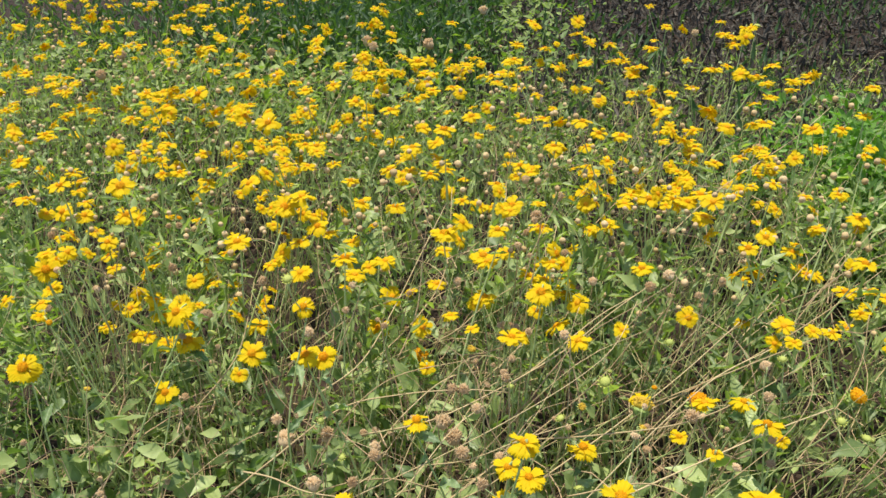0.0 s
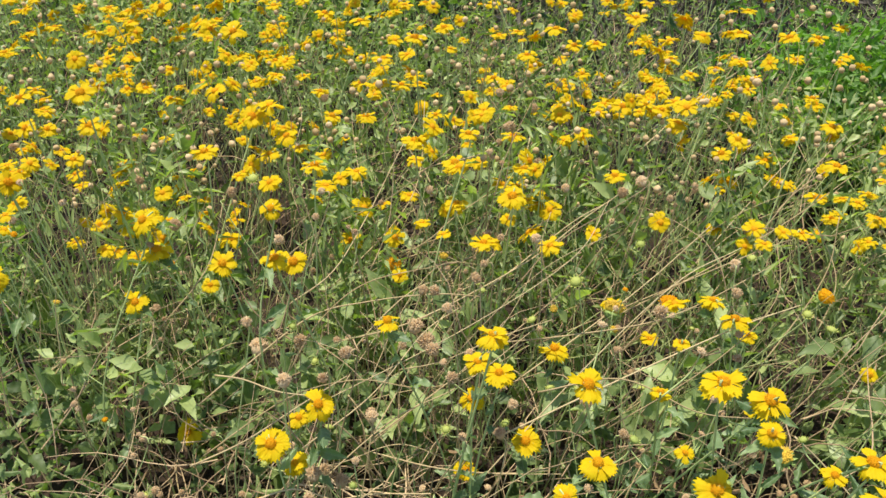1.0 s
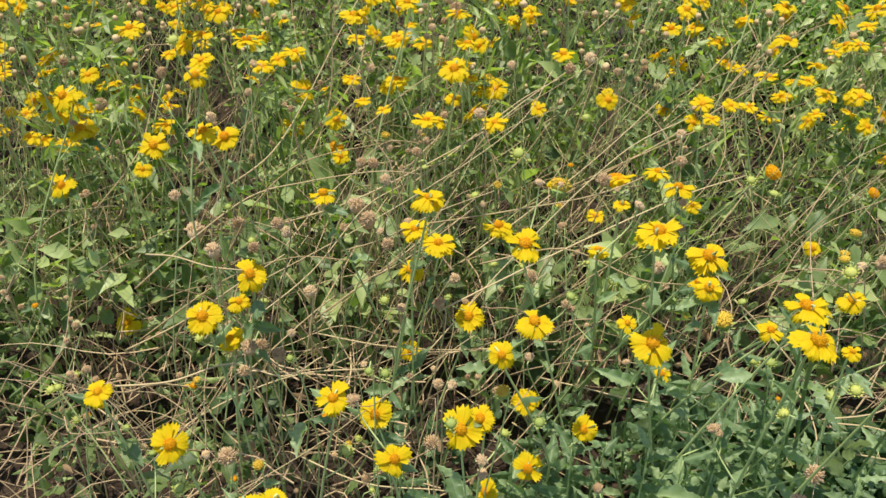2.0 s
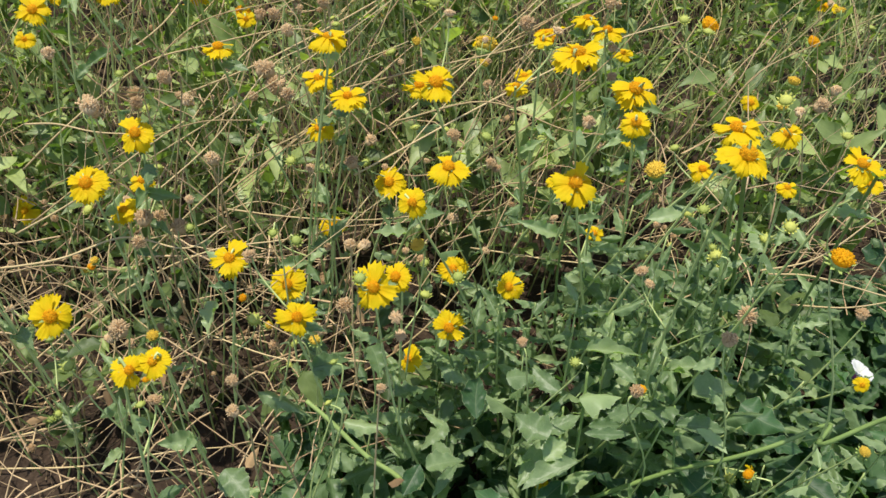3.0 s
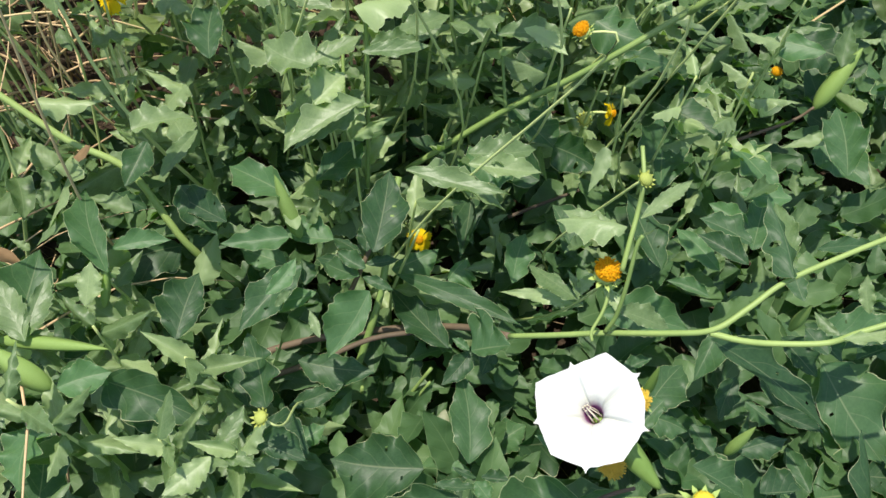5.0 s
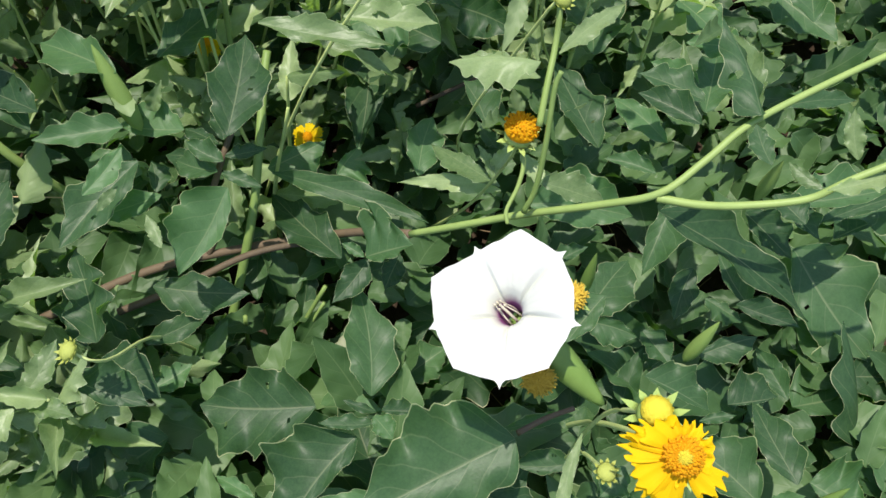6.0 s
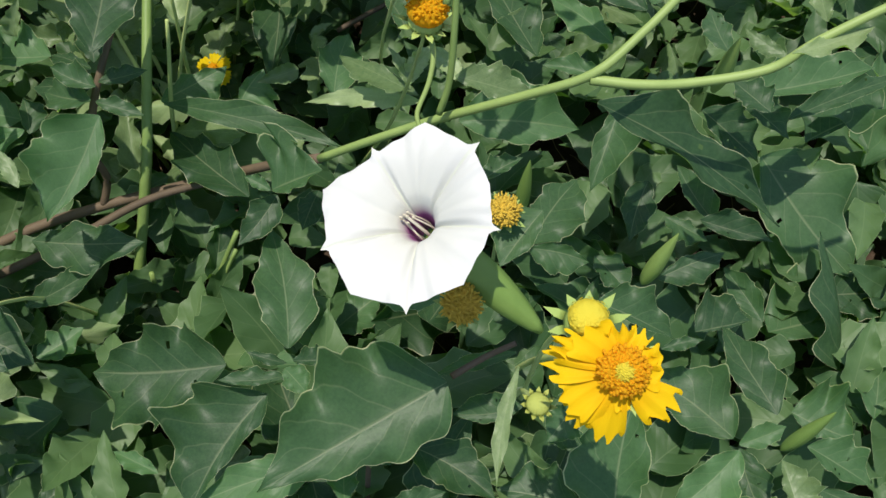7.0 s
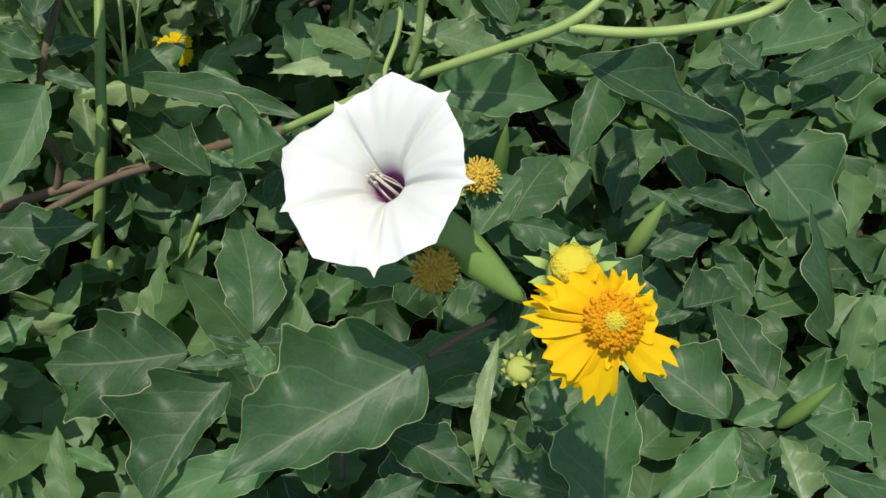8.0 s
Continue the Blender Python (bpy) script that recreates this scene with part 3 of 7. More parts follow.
p = p[(p[:, 0] < -0.05) | (p[:, 1] > 1.05)]
n = len(p)
joined("withered_leaves", leaf_shape(951, "toothed", 4, 6), random_blades(rng, p, rng.uniform(0.012, 0.04, n), 0.35, -70, 70), M_DEAD_LEAF, "curled brown withered leaves on the dry stalks", "dead leaves")
n = 2200
p = np.stack([rng.uniform(-1.1, 1.6, n), rng.uniform(-0.2, 1.6, n), rng.uniform(0.0, 0.025, n)], 1)
rods("straw_litter", n, p, rng.uniform(0.02, 0.12, n), rng.uniform(0.0006, 0.0015, n), -4, 10, M_LITTER, "bits of straw and twigs lying on the soil", "litter", None, 0.3)
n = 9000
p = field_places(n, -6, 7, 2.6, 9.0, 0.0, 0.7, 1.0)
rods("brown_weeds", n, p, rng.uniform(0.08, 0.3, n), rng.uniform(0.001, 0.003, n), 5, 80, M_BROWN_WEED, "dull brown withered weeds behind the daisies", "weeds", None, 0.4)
n = 6000
p = clumped(np.stack([rng.normal(1.25, 0.25, n), rng.normal(3.2, 0.28, n), rng.uniform(0.1, 0.62, n)], 1), -0.1, 7.0)
n = len(p)
joined("fresh_green_weed", slim_leaf, random_blades(rng, p, rng.uniform(0.03, 0.08, n), 0.3, -20, 70), M_BRIGHT_LEAF, "fresh bright green weed patch behind the daisies", "weed")
n = 14000
p = np.stack([-0.6 - np.abs(rng.normal(0, 1.6, n)) + rng.normal(0, 0.5, n), rng.uniform(3.3, 7.5, n), rng.uniform(0.05, 0.7, n)], 1)
back = (p[:, 1] > 4.4) & (p[:, 0] < -0.5)
rear = p[back]
p = p[~back]
n = len(p)
joined("far_foliage", small_leaf, random_blades(rng, p, rng.uniform(0.025, 0.075, n), 0.42, -30, 60), M_FAR_LEAF, "lime green undergrowth behind the daisy field", "foliage")
joined("rear_foliage", slim_leaf, random_blades(rng, rear, rng.uniform(0.05, 0.13, len(rear)), 0.2, 0, 80), M_UNDERGROWTH, "dark green weeds behind the daisy field", "foliage")

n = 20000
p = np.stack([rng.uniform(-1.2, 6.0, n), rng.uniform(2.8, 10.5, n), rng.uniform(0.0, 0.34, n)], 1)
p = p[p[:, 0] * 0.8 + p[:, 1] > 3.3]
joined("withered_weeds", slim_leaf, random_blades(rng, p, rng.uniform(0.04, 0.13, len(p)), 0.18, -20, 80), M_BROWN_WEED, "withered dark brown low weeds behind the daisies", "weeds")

n = 9000
p = clumped(np.stack([rng.uniform(-1.2, 6.0, n), rng.uniform(3.2, 10.5, n), rng.uniform(0.05, 0.55, n)], 1), 0.05, 1.6)
p = p[p[:, 0] * 0.8 + p[:, 1] > 3.6]
joined("dull_weeds", slim_leaf, random_blades(rng, p, rng.uniform(0.05, 0.14, len(p)), 0.16, 10, 85), M_UNDERGROWTH, "dull dark green tall weeds behind the daisies", "weeds")
n = 1300
p = field_places(n, -4, 3.5, 1.7, 5.0, 0.3, 0.9)
p[:, 2] = canopy(p[:, 0], p[:, 1]) + rng.uniform(0.0, 0.4, n)
p = p[p[:, 0] * 0.9 + p[:, 1] < 3.5]
m = random_blades(rng, p, rng.uniform(0.005, 0.0095, len(p)), 1.0, -10, 10)
m[:, :, 2] /= 0.7
joined("far_seed_heads", (*ball(8, 6, 9, 1.0, 0.14), None), m, M_SEED_FAR, "faded tan and brownish seed heads in the daisy field", "seed heads")

# the same growth goes on at both sides of the way in
n = 60000
p = np.stack([rng.uniform(-5.0, 5.5, n), rng.uniform(-2.5, 6.5, n), rng.uniform(0.0, 1.0, n)], 1)
ragged = np.asarray([0.30 * noise.noise(Vector((x * 1.7, y * 1.7, 9.0))) + 0.12 * noise.noise(Vector((x * 6, y * 6, 4.0))) for x, y, z in p])
path_wide = 0.60 + 0.62 * np.maximum(p[:, 1], 0.0) + 0.5 * ragged * (p[:, 1] < 0.9)
middle = 0.1 - 0.12 * p[:, 1]
p, ragged = p[np.abs(p[:, 0] - middle) > path_wide], ragged[np.abs(p[:, 0] - middle) > path_wide]
beside = np.where((p[:, 1] > -0.2) & (p[:, 1] < 0.95), 1.0, 0.5 + 1.2 * ragged) * (p[:, 1] < 0.95)
fade = np.hypot(p[:, 0], np.maximum(0.0, -p[:, 1]) * 1.6) + 2.5 * ragged < 4.3
p = p[(np.abs(p[:, 0] - 0.3) > beside) & fade & (p[:, 0] * 0.8 + p[:, 1] + 2 * ragged < 4.2)]
p = clumped(p, -0.35, 2.0)
p[:, 2] *= 0.24 + 0.34 * np.clip((p[:, 1] - 0.6) / 1.5, 0, 1)
joined("side_foliage", small_leaf, random_blades(rng, p, rng.uniform(0.03, 0.075, len(p)), 0.42, -40, 70), M_FIELD_LEAF, "sage green leaves of the field at both sides", "foliage")

# leafy filling beneath the broad leaves
M_LOW = leaf_material("low_leaf", (0.036, 0.088, 0.032), (0.110, 0.190, 0.072), (0.28, 0.36, 0.19), island=True)
M_SAGE_SMALL = leaf_material("sage_leaf_small", (0.062, 0.118, 0.042), (0.240, 0.320, 0.155), (0.32, 0.42, 0.20), island=True)
for k in range(3):
    n = 1900
    p = kept(np.stack([rng.uniform(-0.28, 1.3, n), rng.uniform(-0.15, 1.25, n), rng.uniform(0.02, 0.13, n)], 1))
    p = p[(p[:, 1] < 0.88) | (p[:, 0] > 0.35)]
    joined("low_foliage", leaf_shape(920 + k, "broad", 4, 12), random_blades(rng, p, rng.uniform(0.03, 0.08, len(p)), 0.42 + 0.1 * k, -35, 45), M_LOW, "small grey-green leaves low under the broad-leaved plant", "foliage")
    n = 170
    p = kept(np.stack([rng.uniform(-0.16, 1.0, n), rng.uniform(0.50, 1.15, n), rng.uniform(0.04, 0.30, n)], 1))
    joined("sage_foliage", leaf_shape(940 + k, "toothed", 4, 14), random_blades(rng, p, rng.uniform(0.02, 0.065, len(p)), 0.34 + 0.08 * k, -30, 65), M_SAGE_SMALL, "sunlit sage green toothed leaves of young shoots", "foliage")

# ---- daisies ----
# rows: x, y, z of the flower, its width in mm, its lean towards the south and the turn of that lean in degrees
DAISY_ROWS_A = [
    (-0.986, 1.468, 0.99, 62, 35, 15),
    (-1.376, 2.498, 0.634, 62, 37, 27),
    (-1.054, 1.58, 0.872, 58, 16, 25),
    (-0.895, 2.236, 0.747, 62, 4, -2),
    (-0.712, 1.674, 0.864, 62, 39, 9),
    (-0.634, 1.665, 0.823, 62, 18, -23),
    (-0.795, 1.573, 0.82, 62, 12, -15),
    (-0.704, 1.734, 0.745, 56, 13, 4),
    (-0.532, 1.515, 0.822, 62, -8, -17),
    (-0.332, 1.637, 0.832, 62, 8, 25),
    (-0.242, 1.615, 0.791, 62, 16, -20),
    (-0.185, 1.706, 0.875, 62, 37, -22),
    (-0.204, 1.504, 0.908, 47, 14, -22),
    (0.146, 1.908, 0.82, 62, 26, 22),
    (0.027, 2.056, 0.662, 61, 7, -17),
    (0.124, 1.75, 0.706, 55, 4, 22),
]
DAISY_ROWS_B = [
    (0.768, 2.381, 0.662, 62, 9, 28),
    (0.721, 2.095, 0.705, 60, 13, 11),
    (0.599, 1.698, 0.77, 62, 7, 26),
    (0.547, 2.024, 0.633, 59, 0, 28),
    (0.357, 1.744, 0.774, 48, 18, -12),
    (0.598, 2.038, 0.562, 55, -4, -20),
    (0.618, 1.814, 0.634, 61, 6, -26),
    (0.759, 2.01, 0.534, 51, -4, 6),
    (0.484, 1.503, 0.706, 44, 4, 11),
    (0.638, 1.751, 0.612, 48, 9, -11),
    (0.377, 1.754, 0.57, 46, 17, -1),
    (-0.524, 1.19, 0.891, 50, 30, -1),
    (-0.829, 1.31, 0.79, 62, 36, -27),
    (-1.167, 1.699, 0.547, 60, 20, -29),
    (-1.321, 1.903, 0.633, 62, 16, 21),
    (-1.41, 2.031, 0.524, 62, 4, 17),
]
DAISY_ROWS_C = [
    (-1.194, 1.936, 0.608, 55, 10, 5),
    (-1.068, 1.587, 0.541, 57, 4, -27),
    (-0.817, 1.314, 0.72, 62, 7, 27),
    (-0.72, 1.392, 0.644, 62, 29, 15),
    (-0.761, 1.403, 0.579, 41, 39, 27),
    (-0.532, 1.197, 0.786, 56, 10, -9),
    (-0.517, 1.253, 0.744, 62, 33, 17),
    (-0.517, 1.719, 0.519, 62, 28, 15),
    (-0.35, 1.452, 0.594, 39, 37, 22),
    (-0.231, 1.506, 0.747, 54, 5, 27),
    (-0.111, 1.45, 0.797, 62, 27, -10),
    (-0.12, 1.618, 0.654, 46, 14, 25),
    (-0.168, 1.451, 0.685, 62, -4, 25),
    (-0.87, 1.281, 0.612, 61, 34, -11),
    (-0.318, 1.126, 0.711, 59, -4, -19),
    (-0.127, 0.975, 0.805, 54, -7, -21),
]
DAISY_ROWS_D = [
    (-0.016, 1.277, 0.552, 62, 0, 30),
    (-0.152, 1.01, 0.723, 50, 7, -27),
    (-0.118, 1.05, 0.669, 56, 4, 2),
    (-0.164, 1.038, 0.621, 48, 10, -16),
    (0.014, 0.903, 0.778, 61, 14, 20),
    (0.116, 0.902, 0.773, 34, -3, -5),
    (0.173, 0.819, 0.865, 60, 5, 25),
    (0.276, 1.296, 0.67, 59, -8, 0),
    (0.29, 1.195, 0.7, 57, 2, -22),
    (0.269, 0.902, 0.768, 62, 16, 27),
    (0.113, 1.468, 0.531, 51, 14, 17),
    (0.185, 1.378, 0.511, 42, 6, -4),
    (0.161, 1.014, 0.778, 31, 6, 21),
    (-0.396, 0.928, 0.688, 56, 30, -3),
    (-0.529, 1.196, 0.403, 50, 20, 21),
    (-0.807, 1.254, 0.284, 60, 40, -3),
]
DAISY_ROWS_E = [
    (-0.473, 0.9, 0.624, 62, 33, 14),
    (-0.454, 0.94, 0.543, 45, 12, -13),
    (-0.067, 1.102, 0.468, 62, 32, -21),
    (0.029, 0.825, 0.704, 57, 10, 29),
    (-0.016, 0.766, 0.694, 41, 39, 8),
    (-0.183, 1.178, 0.304, 44, 12, -10),
    (0.183, 0.785, 0.708, 60, 27, -14),
    (0.217, 1.084, 0.48, 41, 17, 22),
    (0.368, 0.867, 0.666, 39, 10, 17),
    (0.345, 0.748, 0.811, 60, 1, 12),
    (0.317, 0.646, 0.849, 60, 15, 16),
    (-0.599, 0.778, 0.579, 47, 10, 12),
    (-0.24, 0.73, 0.638, 51, 30, -1),
    (-0.211, 0.867, 0.455, 53, 37, 11),
    (0.037, 0.998, 0.36, 49, 30, 27),
    (0.116, 0.818, 0.496, 45, 45, -40),
]
DAISY_ROWS_F = [
    (-0.148, 0.641, 0.627, 47, 38, 35),
    (-0.21, 0.862, 0.461, 56, 42, 0),
    (-0.457, 0.68, 0.589, 58, 38, 20),
    (-0.294, 0.522, 0.679, 39, 35, 60),
    (-0.271, 0.529, 0.684, 37, 30, -20),
    (0.282, 1.035, 0.406, 35, 35, 0),
    (0.474, 0.838, 0.657, 30, 10, 0),
    (-0.185, 1.173, 0.309, 47, 50, 30),
    (0.633, 1.363, 0.457, 40, 40, 0),
    (0.485, 0.905, 0.696, 45, 20, -20),
    (0.439, 0.653, 0.831, 45, 8, 0),
    (0.717, 1.036, 0.509, 46, 15, 0),
    (0.363, 1.208, 0.482, 35, 20, 0),
    (-0.067, 0.729, 0.587, 62, 42, 10),
    (-0.041, 0.77, 0.565, 45, 30, -30),
    (0.041, 0.994, 0.364, 53, 38, 0),
]
DAISY_ROWS_G = [
    (-0.03, 0.786, 0.378, 44, 50, -60),
    (0.029, 0.733, 0.505, 50, 46, 0),
    (0.504, 0.696, 0.202, 32, 70, 60),
    (0.178, 0.699, 0.181, 31, 50, 60),
    (0.251, 0.598, 0.139, 32, 40, 0),
    (-2.473, 3.503, 0.768, 64, 6, 6),
    (-2.187, 3.235, 0.74, 64, -8, 4),
    (-1.676, 2.551, 0.813, 64, -2, 14),
    (-2.096, 3.019, 0.74, 64, 2, 25),
    (-1.398, 2.419, 0.913, 64, 6, 24),
    (-1.166, 2.291, 0.953, 64, 34, -12),
    (-0.804, 1.88, 1, 64, 34, 12),
    (-1.134, 2.468, 0.824, 64, 8, 26),
    (-1.368, 2.247, 0.884, 64, 0, 27),
    (-1.381, 2.912, 0.949, 64, 11, 15),
    (-1.822, 3.491, 0.752, 64, 13, 37),
]
DAISY_ROWS_H = [
    (-0.945, 2.838, 0.971, 64, 3, 2),
    (-1.148, 3.164, 0.758, 64, -4, 27),
    (-0.53, 2.544, 1, 64, 13, -2),
    (-0.668, 2.38, 1, 64, 7, 18),
    (-0.584, 3.063, 0.795, 64, 8, -26),
    (-0.563, 2.23, 0.934, 64, 9, 6),
    (-0.374, 1.976, 0.964, 64, 7, -6),
    (-0.479, 2.1, 0.869, 64, 6, 22),
    (-0.9, 2.462, 0.74, 64, 6, 18),
    (-0.895, 2.256, 0.744, 64, -7, -27),
    (-1.211, 2.18, 0.74, 64, 2, 12),
    (-1.406, 1.862, 0.74, 64, 34, -22),
    (-0.227, 2.586, 1, 64, 7, 10),
    (-0.455, 3.712, 0.74, 64, -7, -2),
    (0.371, 2.501, 1, 64, -3, -36),
    (0.592, 2.855, 0.892, 64, -5, -15),
]
DAISY_ROWS_I = [
    (0.696, 2.63, 0.957, 64, -4, -25),
    (0.43, 3.134, 0.775, 64, -7, -3),
    (0.727, 3.149, 0.74, 64, 0, 9),
    (0.542, 2.492, 0.84, 64, 5, -21),
    (0.647, 2.357, 0.867, 64, 12, -40),
    (0.993, 2.925, 0.74, 64, 1, -18),
    (-0.022, 2.073, 0.963, 64, 1, -31),
    (0.197, 2.234, 0.95, 64, 10, -10),
    (-0.129, 2.622, 0.797, 64, -7, 9),
    (-2.489, 4.179, 0.799, 60, 5, -13),
    (-1.808, 3.561, 0.896, 60, 15, 25),
    (-2.092, 2.827, 0.864, 60, 12, 11),
    (-2.23, 3.14, 0.854, 60, -5, 8),
    (-2.229, 4.21, 0.893, 60, 15, 37),
    (-1.742, 4.008, 0.902, 60, 0, 31),
    (-1.741, 4.841, 0.78, 60, -5, 5),
]
DAISY_ROWS_J = [
    (-0.963, 3.644, 0.903, 60, -5, 10),
    (-0.523, 3.401, 0.958, 60, 1, -5),
    (-1.959, 2.485, 0.825, 60, -1, 38),
    (-1.674, 2.106, 0.788, 60, 15, 33),
    (-1.417, 1.745, 0.827, 60, -2, 38),
    (-0.207, 3.858, 0.879, 60, 2, -14),
    (-0.232, 2.921, 0.977, 60, 4, -17),
    (-0.134, 3.323, 0.875, 60, -5, 10),
    (0.133, 3.443, 0.869, 60, -1, 23),
    (0.102, 2.819, 0.945, 60, -8, 3),
    (0.429, 3.997, 0.835, 60, 14, 23),
    (0.41, 4.594, 0.829, 60, -2, -28),
    (0.538, 3.083, 0.978, 60, -1, 9),
    (0.739, 3.769, 0.875, 60, 7, 8),
    (0.6, 3.633, 0.929, 58, -5, 21),
    (1.003, 2.931, 0.84, 60, 5, -13),
]
DAISY_ROWS_K = [
    (0.759, 2.453, 0.839, 60, 5, -3),
    (-1.655, 3.133, 0.852, 60, 10, 7),
    (-1.561, 2.183, 0.727, 60, -2, -4),
    (-1.287, 1.705, 0.885, 60, 13, 4),
    (-1.752, 2.366, 0.783, 60, 11, -6),
    (-1.197, 2.746, 0.895, 60, 9, 11),
    (-0.856, 2.702, 0.876, 60, 14, -9),
    (-0.955, 2.688, 0.858, 60, 12, -24),
    (-0.79, 2.993, 0.839, 60, 12, -35),
    (-0.67, 2.26, 0.947, 60, 9, -5),
    (-0.523, 2.796, 0.837, 60, 11, 33),
    (-0.47, 2.944, 0.809, 60, 3, 4),
    (-0.316, 2.842, 0.88, 60, 0, -28),
    (-0.335, 2.31, 0.897, 60, 11, -35),
    (-0.279, 3.281, 0.826, 60, 12, 23),
    (-0.197, 2.838, 0.913, 60, -7, 18),
]
DAISY_ROWS_L = [
    (0.124, 2.306, 0.976, 42, 16, 16),
    (0.051, 2.509, 0.79, 60, 12, -22),
    (0.086, 2.125, 0.909, 55, 15, 17),
    (0.268, 2.503, 0.807, 60, -1, 33),
    (0.355, 2.522, 0.747, 60, 7, -7),
    (0.391, 2.376, 0.749, 51, 7, -37),
    (0.482, 2.46, 0.739, 60, 1, -34),
    (0.566, 2.571, 0.73, 60, 6, 19),
    (0.522, 2.051, 0.878, 37, -5, -5),
    (0.703, 2.441, 0.777, 60, 6, -1),
    (0.55, 1.802, 0.889, 38, 1, -36),
    (0.742, 2.202, 0.846, 46, -4, 11),
    (-0.799, 2.252, 0.811, 60, 14, 4),
    (-0.693, 2.05, 0.832, 47, -2, 4),
    (-1.172, 2.277, 0.766, 53, 10, 1),
    (-1.354, 2.36, 0.744, 60, -2, -10),
]
DAISY_ROWS_M = [
    (-0.604, 1.878, 0.853, 52, -4, 17),
    (-0.415, 1.981, 0.838, 60, -6, 13),
    (-0.409, 2.282, 0.736, 60, -5, 8),
    (-0.188, 2.269, 0.763, 54, 13, -2),
    (-0.558, 2.159, 0.778, 59, 11, -38),
    (-0.231, 1.897, 0.851, 48, -7, -28),
    (-0.093, 2.079, 0.891, 57, 8, -22),
    (0.075, 2.386, 0.741, 52, 15, 13),
    (-0.939, 1.765, 0.868, 47, -5, 10),
    (-0.793, 1.913, 0.784, 60, -2, -13),
    (-0.47, 1.778, 0.83, 60, 0, -9),
    (-0.606, 1.992, 0.745, 60, 12, 12),
    (0.185, 1.803, 0.865, 45, 2, 28),
    (0.417, 2.029, 0.813, 38, 6, 6),
    (0.448, 1.951, 0.853, 42, 1, -32),
    (0.710, 0.826, 0.255, 30, 40, -20),
    (-1.122, 1.217, 0.70, 70, 38, 12),
    (-1.250, 1.720, 0.800, 56, 20, 10),
    (0.330, 1.230, 0.640, 36, 14, 8),
    (0.265, 0.860, 0.745, 44, 20, -16),
    (0.700, 1.780, 0.640, 46, 8, 20),
]
DAISIES = DAISY_ROWS_A + DAISY_ROWS_B + DAISY_ROWS_C + DAISY_ROWS_D + DAISY_ROWS_E + DAISY_ROWS_F + DAISY_ROWS_G + DAISY_ROWS_H + DAISY_ROWS_I + DAISY_ROWS_J + DAISY_ROWS_K + DAISY_ROWS_L + DAISY_ROWS_M


def daisy_way(lean, turn):
    a, b = radians(lean), radians(turn)
    return Vector((math.sin(a) * math.sin(b), -math.sin(a) * math.cos(b), math.cos(a)))


def stem_line(head, way, rnd):
    """From the ground to just under a flower head."""
    x, y, z = head
    shift = -0.03 - 0.10 * max(0.0, min(1.0, x)) + rnd.uniform(-0.26, 0.26)
    foot = Vector((x + shift * z, y + rnd.uniform(-0.12, 0.16) * z, 0.0))
    if x > -0.05 and y < 1.2:
        foot.y += 0.14
    neck = Vector(head) - way * 0.03
    mid = foot.lerp(neck, rnd.uniform(0.4, 0.65)) + Vector((rnd.uniform(-0.11, 0.11) * z, rnd.uniform(-0.09, 0.09) * z, 0.0))
    return foot, curve_through([foot, mid, neck, Vector(head)], 5)


